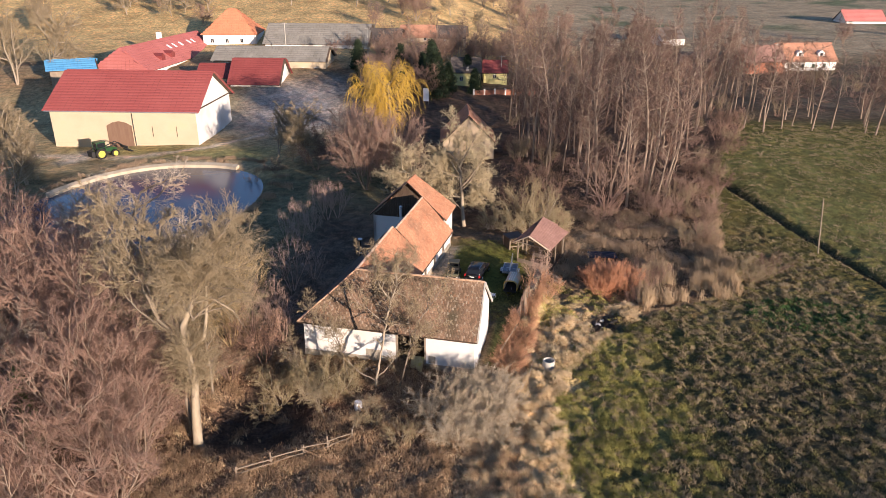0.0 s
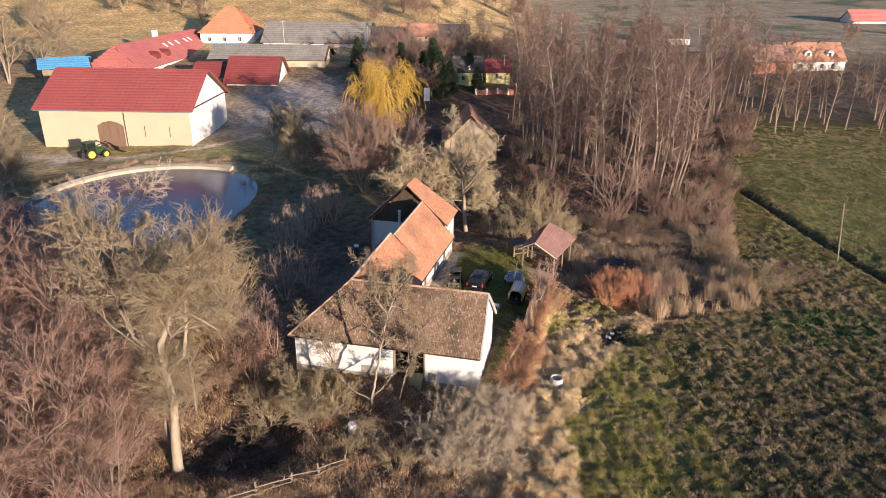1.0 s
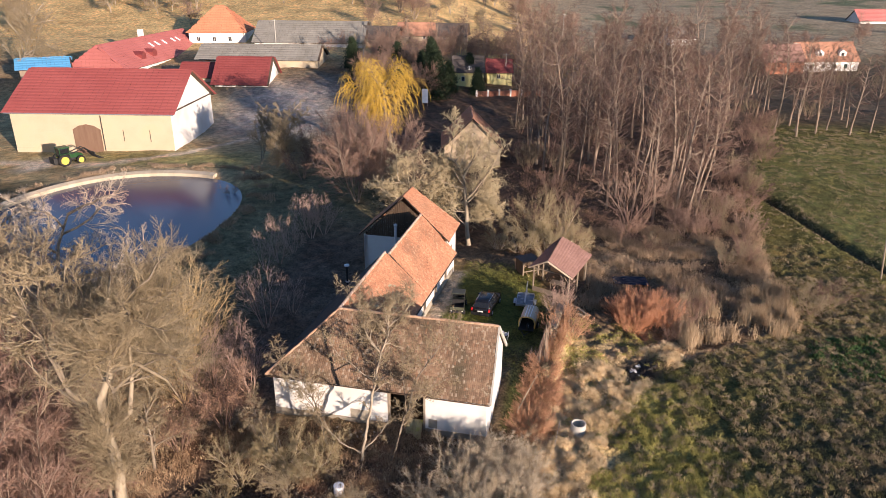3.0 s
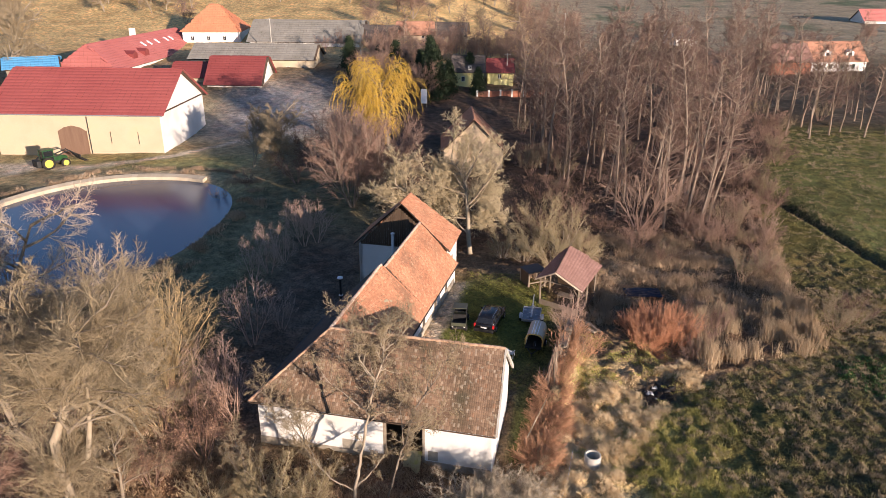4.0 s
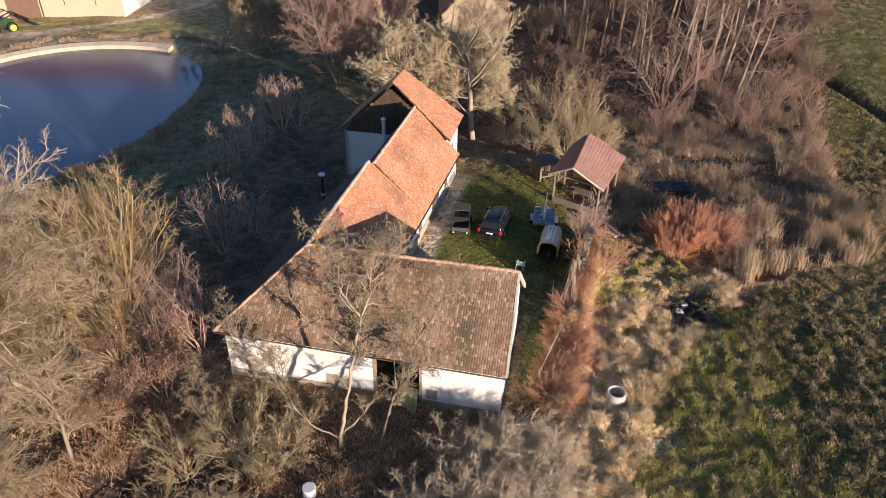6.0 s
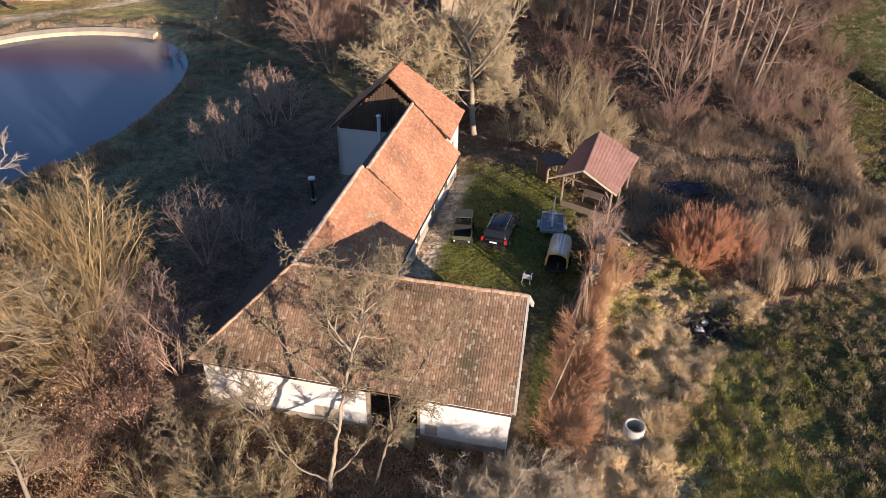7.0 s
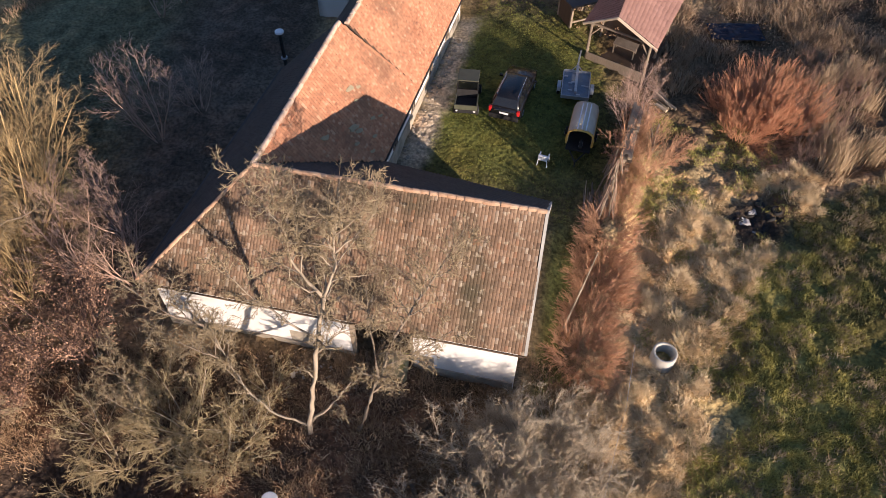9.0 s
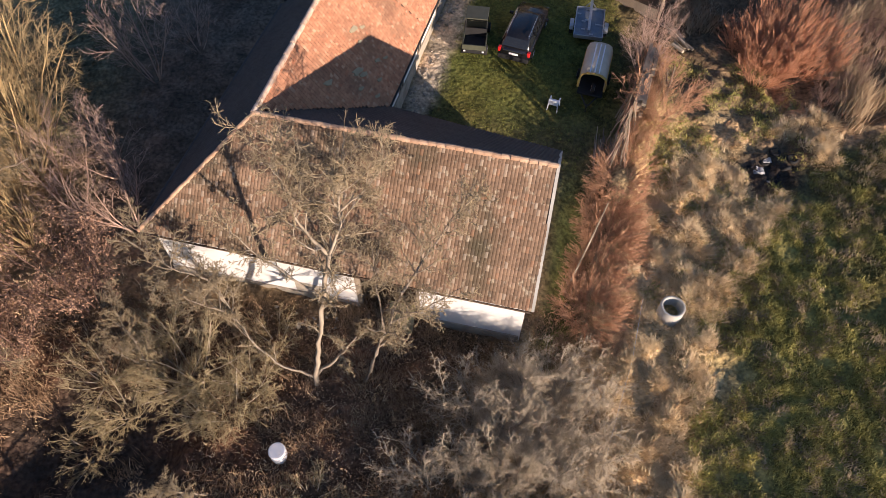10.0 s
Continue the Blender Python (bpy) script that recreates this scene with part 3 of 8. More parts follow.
def tube(bm, points, radii, sides=8, caps=True):
    """A round bar along points."""
    rings = []
    pts = [Vector(p) for p in points]
    for i, p in enumerate(pts):
        d = (pts[min(i + 1, len(pts) - 1)] - pts[max(i - 1, 0)]).normalized()
        side = d.orthogonal().normalized()
        up = d.cross(side)
        r = radii[i] if hasattr(radii, "__len__") else radii
        rings.append([bm.verts.new(p + r * (math.cos(2 * math.pi * k / sides) * side + math.sin(2 * math.pi * k / sides) * up)) for k in range(sides)])
    for r0, r1 in zip(rings, rings[1:]):
        off = min(range(sides), key=lambda s: (r1[s].co - r0[0].co - (pts[1] - pts[0])).length)
        for k in range(sides):
            bm.faces.new((r0[k], r0[(k + 1) % sides], r1[(k + 1 + off) % sides], r1[(k + off) % sides]))
    if caps:
        bm.faces.new(rings[0][::-1])
        bm.faces.new(rings[-1])
    return bm


def prism(bm, outline, y0, y1, axis="y"):
    """A profile pushed from y0 to y1 along an axis; outline holds (x, z) or, for axis x, (y, z)."""
    def at(a, b, c):
        return (a, c, b) if axis == "y" else (c, a, b) if axis == "x" else (a, b, c)
    f0 = [bm.verts.new(at(a, b, y0)) for a, b in outline]
    f1 = [bm.verts.new(at(a, b, y1)) for a, b in outline]
    bm.faces.new(f0[::-1])
    bm.faces.new(f1)
    n = len(outline)
    for i in range(n):
        bm.faces.new((f0[i], f0[(i + 1) % n], f1[(i + 1) % n], f1[i]))
    bmesh.ops.recalc_face_normals(bm, faces=bm.faces[:])
    return bm


# ---- trees and shrubs ----
class Wood:
    """Gathers tapered bars (three-sided) and pointed twigs, as arrays."""
    def __init__(self, seed):
        self.rng = np.random.default_rng(seed)
        self.bars, self.spikes = [], []

    def perp(self, d):
        v = self.rng.normal(size=3)
        v -= v @ d * d
        return v / (np.linalg.norm(v) + 1e-9)

    def mesh(self, bars, spikes, sides):
        V, F = [], []
        count = 0
        if len(bars):
            b = np.array(bars)
            p0, p1, r0, r1 = b[:, :3], b[:, 3:6], b[:, 6], b[:, 7]
            d = p1 - p0
            d /= np.linalg.norm(d, axis=1, keepdims=True) + 1e-9
            ref = np.where(np.abs(d[:, 2:3]) > 0.9, [[1.0, 0, 0]], [[0, 0, 1.0]])
            s = np.cross(d, ref)
            s /= np.linalg.norm(s, axis=1, keepdims=True) + 1e-9
            u = np.cross(d, s)
            ang = np.arange(sides) * 2 * np.pi / sides
            ring = np.cos(ang)[None, :, None] * s[:, None] + np.sin(ang)[None, :, None] * u[:, None]
            lo, hi = p0[:, None] + ring * r0[:, None, None], p1[:, None] + ring * r1[:, None, None]
            V.append(np.concatenate([lo, hi], 1).reshape(-1, 3))
            base = np.arange(len(b))[:, None] * 2 * sides
            k = np.arange(sides)
            k2 = (k + 1) % sides
            q = np.stack([k, k2, sides + k2, sides + k], -1)[None] + base[:, :, None]
            q = q.reshape(-1, 4)
            F.append(np.concatenate([q[:, [0, 1, 2]], q[:, [0, 2, 3]]]))
            count = len(b) * 2 * sides
        if len(spikes):
            b = np.array(spikes)
            p0, p1, r0 = b[:, :3], b[:, 3:6], b[:, 6]
            d = p1 - p0
            d /= np.linalg.norm(d, axis=1, keepdims=True) + 1e-9
            ref = np.where(np.abs(d[:, 2:3]) > 0.9, [[1.0, 0, 0]], [[0, 0, 1.0]])
            s = np.cross(d, ref)
            s /= np.linalg.norm(s, axis=1, keepdims=True) + 1e-9
            u = np.cross(d, s)
            corners = [p0 + r0[:, None] * (math.cos(t) * s + math.sin(t) * u) for t in (0, 2.094, 4.189)]
            V.append(np.stack([*corners, p1], 1).reshape(-1, 3))
            base = count + np.arange(len(b)) * 4
            F.append(np.concatenate([np.stack([base + i, base + (i + 1) % 3, base + 3], 1) for i in range(3)]))
        return np.concatenate(V), np.concatenate(F)

    def grow(self, p, d, length, r, level, plan):
        """One limb: it wanders, bends, and bears the next level's limbs."""
        last = level == len(plan) - 1
        spec = plan[level]
        if last:
            bend = self.rng.normal(size=3) * 0.25
            self.spikes.append((*p, *(p + (d + bend * 0.3) * length), r))
            return
        n = spec.get("segs", 4)
        wander, lift, droop = spec.get("wander", 0.15), spec.get("lift", 0.0), spec.get("droop", 0.0)
        pts, rs = [np.array(p, float)], [r]
        d = np.array(d, float)
        for i in range(n):
            d = d + self.rng.normal(size=3) * wander + np.array([0, 0, lift - droop * (i + 1) / n])
            d /= np.linalg.norm(d)
            pts.append(pts[-1] + d * length / n)
            rs.append(r * (1 - (1 - spec.get("taper", 0.25)) * (i + 1) / n))
        for i in range(n):
            self.bars.append((*pts[i], *pts[i + 1], rs[i], rs[i + 1], level))
        kids, start = spec["kids"], spec.get("start", 0.25)
        nxt = plan[level + 1]
        for k in range(kids):
            f = start + (1 - start) * ((k + self.rng.random()) / kids)
            f = min(f, 0.999)
            i = int(f * n)
            q = pts[i] + (pts[i + 1] - pts[i]) * (f * n - i)
            axis = pts[i + 1] - pts[i]
            axis /= np.linalg.norm(axis)
            ang = radians(spec.get("angle", 50)) * self.rng.uniform(0.7, 1.25)
            side = self.perp(axis)
            cd = axis * math.cos(ang) + side * math.sin(ang)
            cl = length * spec.get("ratio", 0.5) * (1 - spec.get("shrink", 0.5) * f) * self.rng.uniform(0.7, 1.25)
            cr = (rs[i] * 0.55 if nxt.get("radius") is None else nxt["radius"] * self.rng.uniform(0.7, 1.3))
            self.grow(q, cd, cl, cr, level + 1, plan)


def tree(name, x, y, label, category, seed, height, radius, plan, bark, twig, group="", stems=1, fan=0.0, z=None, keep=2, leaves=None, turn=0.0):
    """A tree or shrub: trunk and limbs in one part, the fine crown in another."""
    base = thing(name, x, y, label, category, group, turn=turn, z=(ground_z(x, y) if z is None else z) - 0.12)
    w = Wood(seed)
    for s in range(stems):
        a = 2 * math.pi * (s + w.rng.random() * 0.7) / stems
        lean = fan * (w.rng.uniform(0.35, 1.0) if stems > 1 else w.rng.uniform(0.0, 0.5))
        d = np.array([math.cos(a) * lean, math.sin(a) * lean, 1.0])
        d /= np.linalg.norm(d)
        off = 0.10 * stems ** 0.5 * (stems > 1)
        w.grow((off * math.cos(a), off * math.sin(a), 0), d, height * (w.rng.uniform(0.75, 1.0) if stems > 1 else 1.0), radius, 0, plan)
    thick = [b[:8] for b in w.bars if b[8] < keep]
    thin = [b[:8] for b in w.bars if b[8] >= keep]
    v, f = w.mesh(thick, [], 6 if stems == 1 else 5)
    stem = raw_mesh("trunk" if stems == 1 else "stem_clump", v, f, bark, base, True)
    if stems > 1:
        stem["kind"] = "stuff"
    v, f = w.mesh(thin, w.spikes, 3)
    raw_mesh("crown", v, f, twig, base)
    if leaves:
        mat, per, size = leaves
        tips = np.array([s[3:6] for s in w.spikes])
        raw_mesh("leaves", *leaf_cards(tips, per, size, w.rng), mat, base)
    return base


def shaped_tree(name, x, y, label, seed, limbs, plan, bark, twig, group="", top_mat=None):
    """A tree whose main limbs follow given ways. limbs: (points from its foot, thick end, thin end, bearing from, number of boughs, their length, level)."""
    base = thing(name, x, y, label, "tree", group)
    w = Wood(seed)
    bm = bmesh.new()
    for pts, r0, r1, start, kids, length, level in limbs:
        P = np.array(pts, float)
        k = np.linspace(0, len(P) - 1, 4 * (len(P) - 1) + 1)
        way = np.stack([np.interp(k, np.arange(len(P)), P[:, i]) for i in range(3)], 1)
        way[1:-1] = (way[:-2] + 2 * way[1:-1] + way[2:]) / 4 + w.rng.normal(size=(len(way) - 2, 3)) * r0 * 0.35
        rad = r0 + (r1 - r0) * np.linspace(0, 1, len(way)) ** 0.8
        tube(bm, [Vector(q) for q in way], rad.tolist(), 9)
        for _ in range(kids):
            f = (start + (1 - start) * w.rng.random()) * (len(way) - 1)
            i = min(int(f), len(way) - 2)
            axis = (way[i + 1] - way[i]) / np.linalg.norm(way[i + 1] - way[i])
            ang = radians(58) * w.rng.uniform(0.6, 1.3)
            d = axis * math.cos(ang) + w.perp(axis) * math.sin(ang) + np.array([0, 0, 0.18])
            w.grow(way[i], d / np.linalg.norm(d), length * w.rng.uniform(0.55, 1.25), min(rad[i] * 0.6, plan[level].get("radius", 0.05) * w.rng.uniform(0.8, 1.5)), level, plan)
    part("trunk", bm, bark, base, smooth_shade=True)
    raw_mesh("bough_clump", *w.mesh([b[:8] for b in w.bars if b[8] < 2], [], 5), top_mat or bark, base, True)["kind"] = "stuff"
    raw_mesh("crown", *w.mesh([b[:8] for b in w.bars if b[8] >= 2], w.spikes, 3), twig, base)
    return base


def leaf_cards(tips, per, size, rng):
    """Small folded leaves round the tips."""
    c = np.repeat(tips, per, 0) + rng.normal(size=(len(tips) * per, 3)) * size * 1.6
    n = len(c)
    a, b = rng.normal(size=(n, 3)), rng.normal(size=(n, 3))
    a /= np.linalg.norm(a, axis=1, keepdims=True)
    b -= (a * b).sum(1, keepdims=True) * a
    b /= np.linalg.norm(b, axis=1, keepdims=True)
    h = np.cross(a, b) * size * 0.25
    s = size * rng.uniform(0.6, 1.2, (n, 1))
    V = np.stack([c - a * s, c + b * s * 0.5 + h, c + a * s, c - b * s * 0.5 + h], 1).reshape(-1, 3)
    k = np.arange(n)[:, None] * 4
    return V, np.concatenate([k + [0, 1, 2], k + [0, 2, 3]])


def limb(**kw):
    return kw


TWIG = limb(kids=0)
PLAN_FOREST = [limb(segs=7, kids=24, start=0.32, angle=62, ratio=0.30, shrink=0.55, wander=0.05, taper=0.12),
               limb(segs=4, kids=6, start=0.15, angle=46, ratio=0.5, wander=0.15, lift=0.05, radius=0.055, taper=0.3),
               limb(segs=2, kids=6, start=0.05, angle=48, ratio=0.7, wander=0.16, lift=0.03, radius=0.028, taper=0.5),
               limb(radius=0.021)]
PLAN_BROAD = [limb(segs=6, kids=15, start=0.22, angle=55, ratio=0.62, shrink=0.5, wander=0.09, taper=0.2),
              limb(segs=5, kids=10, start=0.2, angle=45, ratio=0.45, wander=0.16, lift=0.07, radius=0.12, taper=0.3),
              limb(segs=3, kids=9, start=0.15, angle=45, ratio=0.55, wander=0.16, lift=0.05, radius=0.04, taper=0.4),
              limb(segs=2, kids=8, start=0.05, angle=44, ratio=0.75, wander=0.15, lift=0.05, radius=0.015, taper=0.5),
              limb(radius=0.010)]
PLAN_SHRUB = [limb(segs=4, kids=9, start=0.25, angle=32, ratio=0.5, shrink=0.4, wander=0.10, taper=0.3),
              limb(segs=3, kids=7, start=0.15, angle=36, ratio=0.5, wander=0.13, lift=0.06, radius=0.018, taper=0.4),
              limb(segs=2, kids=7, start=0.1, angle=36, ratio=0.6, wander=0.14, lift=0.04, radius=0.010, taper=0.5),
              limb(radius=0.006)]
PLAN_RODS = [limb(segs=4, kids=7, start=0.25, angle=20, ratio=0.5, shrink=0.5, wander=0.07, taper=0.3),
             limb(segs=2, kids=5, start=0.1, angle=20, ratio=0.6, wander=0.08, radius=0.013, taper=0.5),
             limb(radius=0.009)]

PLAN_WALNUT = [limb(segs=7, kids=10, start=0.38, angle=46, ratio=0.62, shrink=0.35, wander=0.13, taper=0.3),
               limb(segs=6, kids=11, start=0.18, angle=48, ratio=0.45, wander=0.2, lift=0.06, radius=0.085, taper=0.22),
               limb(segs=4, kids=8, start=0.12, angle=50, ratio=0.5, wander=0.22, lift=0.04, radius=0.032, taper=0.35),
               limb(segs=3, kids=5, start=0.1, angle=48, ratio=0.6, wander=0.2, lift=0.04, radius=0.015, taper=0.5),
               limb(radius=0.009)]
PLAN_CROOKED = [limb(kids=0),
                limb(segs=5, kids=9, start=0.15, angle=52, ratio=0.5, wander=0.22, lift=0.07, radius=0.038, taper=0.3),
                limb(segs=4, kids=7, start=0.12, angle=50, ratio=0.55, wander=0.22, lift=0.05, radius=0.019, taper=0.4),
                limb(segs=2, kids=4, start=0.2, angle=45, ratio=0.6, wander=0.2, lift=0.04, radius=0.011, taper=0.5),
                limb(radius=0.008)]


# ---- roofs ----
def tile_field(name, quad, nrm, along, width, course, mat, parent, seed, arch=0.02, lift=0.03, drop=0.03, jitter=0.006, single=0, single_mat=None):
    """Courses of single tiles laid on a roof slope (eave left, eave right, top right, top left), which may be slightly twisted."""
    rng = np.random.default_rng(seed)
    e0, e1, t1, t0 = (np.array(q, float) for q in quad)
    nrm, al = np.array(nrm, float), np.array(along, float)
    rise = max(np.linalg.norm((t0 - e0) - (t0 - e0) @ al * al), np.linalg.norm((t1 - e1) - (t1 - e1) @ al * al))
    rows = max(2, int(round(rise / course)))
    lo, hi, side, where = [], [], [], []
    for i in range(rows):
        s0, s1 = i / rows, min(1.0, (i + 1.12) / rows)
        l0, r0, l1, r1 = e0 + (t0 - e0) * s0, e1 + (t1 - e1) * s0, e0 + (t0 - e0) * s1, e1 + (t1 - e1) * s1
        a0, a1 = (l0 - e0) @ al, (r0 - e0) @ al
        a = np.arange(math.ceil(a0 / width), a1 / width) * width
        if a1 - a0 < width or not len(a):
            continue
        f = ((a - a0) / (a1 - a0))[:, None]
        b0, b1 = (l1 - e0) @ al, (r1 - e0) @ al
        g = np.clip((a - b0) / max(b1 - b0, 1e-6), 0, 1)[:, None]
        lo.append(l0 + (r0 - l0) * f)
        hi.append(l1 + (r1 - l1) * g)
        where.append(np.stack([a, np.full(len(a), s0 * rise)], 1))
    lo, hi, where = np.concatenate(lo), np.concatenate(hi), np.concatenate(where)
    n = len(lo)
    w = al * width * 0.49
    sag = 0.03 + 0.02 * np.sin(where[:, 0] * 0.8 + seed) * np.sin(where[:, 1] * 0.9)
    up = (lift + sag + rng.normal(size=n) * jitter)[:, None] * nrm
    flat = (sag + 0.004)[:, None] * nrm
    bow = arch * nrm
    skew = (rng.normal(size=n) * 0.012)[:, None] * (hi - lo)
    lo = lo + skew
    V = np.stack([lo - w + up, lo + up + bow, lo + w + up, hi - w + flat, hi + flat + bow, hi + w + flat, lo - w + up - drop * nrm, lo + w + up - drop * nrm], 1).reshape(-1, 3)
    tile_faces = [(0, 1, 4), (0, 4, 3), (1, 2, 5), (1, 5, 4), (6, 1, 0), (6, 7, 1), (7, 2, 1)]
    if single:                                         # the lowest courses as tiles of their own
        low = where[:, 1] < single * rise / rows - 1e-6
        for q in V.reshape(-1, 8, 3)[low]:
            raw_mesh("roof_tile", q, tile_faces, single_mat, parent)
        V = V.reshape(-1, 8, 3)[~low].reshape(-1, 3)
        n = len(V) // 8
    k = np.arange(n)[:, None] * 8
    F = np.concatenate([k + [0, 1, 4], k + [0, 4, 3], k + [1, 2, 5], k + [1, 5, 4], k + [6, 1, 0], k + [6, 7, 1], k + [7, 2, 1]])
    ob = raw_mesh(name, V, F, mat, parent)
    ob["kind"] = "stuff"
    return ob


def slope(parent, eave0, eave1, top1, top0, mat, seed, width=0.2, course=0.3, thick=0.12, tiles=True, arch=0.02, soffit=None, lift=0.03, single=0, single_mat=None):
    """A roof slope of four (or three) corners in the thing's own space, with boarding and tiles on it."""
    e0, e1, t1, t0 = (Vector(p) for p in (eave0, eave1, top1, top0))
    along = (e1 - e0).normalized()
    nrm = along.cross(((t0 + t1) / 2 - e0)).normalized()
    n = 8
    def at(f, s):
        return (e0 + (t0 - e0) * s) * (1 - f) + (e1 + (t1 - e1) * s) * f
    V = [at(i / n, k / n) for k in range(n + 1) for i in range(n + 1)]
    m = len(V)
    V = [v - nrm * 0.01 for v in V] + [v - nrm * thick for v in V]
    F = []
    for k in range(n):
        for i in range(n):
            q = (k * (n + 1) + i, k * (n + 1) + i + 1, (k + 1) * (n + 1) + i + 1, (k + 1) * (n + 1) + i)
            F += [q, tuple(x + m for x in q[::-1])]
    rim = [i for i in range(n + 1)] + [k * (n + 1) + n for k in range(1, n + 1)] + [n * (n + 1) + i for i in range(n - 1, -1, -1)] + [k * (n + 1) for k in range(n - 1, 0, -1)]
    for a, b in zip(rim, rim[1:] + rim[:1]):
        F.append((a, a + m, b + m, b))
    board = raw_mesh("roof_slope", [tuple(v) for v in V], F, (soffit or M["roof_board"]) if tiles else mat, parent)
    if tiles:
        tile_field("roof_tiles", (e0, e1, t1, t0), nrm, along, width, course, mat, board, seed, arch=arch, lift=lift, single=single, single_mat=single_mat)
    return board


def ridge(parent, p, q, mat, size=0.13, step=0.38, lift=0.02):
    """Half-round capping pieces along a ridge or hip, each a piece of its own."""
    p, q = Vector(p), Vector(q)
    d = (q - p)
    n = max(1, int(d.length / step))
    d.normalize()
    side = d.cross(Vector((0, 0, 1))).normalized()
    up = side.cross(d)
    bm = bmesh.new()
    rings = []
    for f, k in ((0, 1.0), (1, 0.86)):
        rings.append([bm.verts.new((size * k * math.cos(t), f * step * 1.1, size * k * math.sin(t))) for t in np.linspace(-0.3, math.pi + 0.3, 7)])
    for i in range(6):
        bm.faces.new((rings[0][i], rings[0][i + 1], rings[1][i + 1], rings[1][i]))
    bm.faces.new(rings[0][::-1])
    me = bpy.data.meshes.new("ridge_tile")
    bm.to_mesh(me)
    bm.free()
    me.materials.append(mat)
    rot = Matrix((side, d, up)).transposed().to_4x4()
    rng = random.Random(n)
    for i in range(n):
        ob = new("ridge_tile", me)
        ob.parent = parent
        ob.matrix_basis = Matrix.Translation(p + d * (q - p).length * i / n + up * (lift + rng.uniform(-0.02, 0.02))) @ rot @ pose(0, 0, 0, rng.uniform(-3, 3), 0, rng.uniform(-4, 4))


def wall_line(parent, p, q, z0, z1, thick, mat, name="wall", label=""):
    """An upright wall between two plan points, its outer face on the line, its body to the left of p to q."""
    p, q = Vector((p[0], p[1], 0)), Vector((q[0], q[1], 0))
    d = (q - p).normalized()
    n = Vector((-d.y, d.x, 0))
    bm = bmesh.new()
    foot = [p, q, q + n * thick, p + n * thick]
    lo = [bm.verts.new((v.x, v.y, z0)) for v in foot]
    hi = [bm.verts.new((v.x, v.y, z1)) for v in foot]
    bm.faces.new(lo[::-1])
    bm.faces.new(hi)
    for i in range(4):
        bm.faces.new((lo[i], lo[(i + 1) % 4], hi[(i + 1) % 4], hi[i]))
    return part(name, bm, mat, parent, label)


def gable_wall(parent, p, q, z0, z_eave, apex, thick, mat, name="gable_wall", label=""):
    """A wall with a pointed top; apex: (x, y, z)."""
    p, q = Vector((p[0], p[1], 0)), Vector((q[0], q[1], 0))
    d = (q - p).normalized()
    n = Vector((-d.y, d.x, 0))
    f = (Vector((apex[0], apex[1], 0)) - p).dot(d)
    bm = bmesh.new()
    prof = [(0, z0), ((q - p).length, z0), ((q - p).length, z_eave), (f, apex[2]), (0, z_eave)]
    a = [bm.verts.new(p + d * u + Vector((0, 0, z))) for u, z in prof]
    b = [bm.verts.new(p + d * u + n * thick + Vector((0, 0, z))) for u, z in prof]
    bm.faces.new(a)
    bm.faces.new(b[::-1])
    for i in range(5):
        bm.faces.new((a[i], b[i], b[(i + 1) % 5], a[(i + 1) % 5]))
    bmesh.ops.recalc_face_normals(bm, faces=bm.faces[:])
    return part(name, bm, mat, parent, label)


def window(parent, at, right, width, height, frame_mat, name="window", out=0.04, pane_mat=None):
    """A framed window on a wall: at is the middle of the pane, right the wall's direction."""
    r = Vector((right[0], right[1], 0)).normalized()
    nrm = Vector((r.y, -r.x, 0))
    m = Matrix.Translation(at) @ Matrix((r, nrm, Vector((0, 0, 1)))).transposed().to_4x4()
    bm = bmesh.new()
    w, h, t = width / 2, height / 2, 0.07
    for x0, x1, z0, z1 in ((-w, -w + t, -h, h), (w - t, w, -h, h), (-w + t, w - t, -h, -h + t), (-w + t, w - t, h - t, h), (-t / 2, t / 2, -h + t, h - t)):
        box(bm, x0, x1, -0.02, out, z0, z1, m)
    ob = part(name, bm, frame_mat, parent)
    part("pane", boxed(-w + t, w - t, -0.02, out * 0.4, -h + t, h - t, m=m), pane_mat or M["pane"], ob)
    return ob


# ---- the farmstead: a front wing, a long wing behind it, and a dwelling at its end ----
ORIGIN = Vector((-5.0, 62.0, 0.9))


def rel(x, y, z):
    return Vector((x, y, z)) - ORIGIN


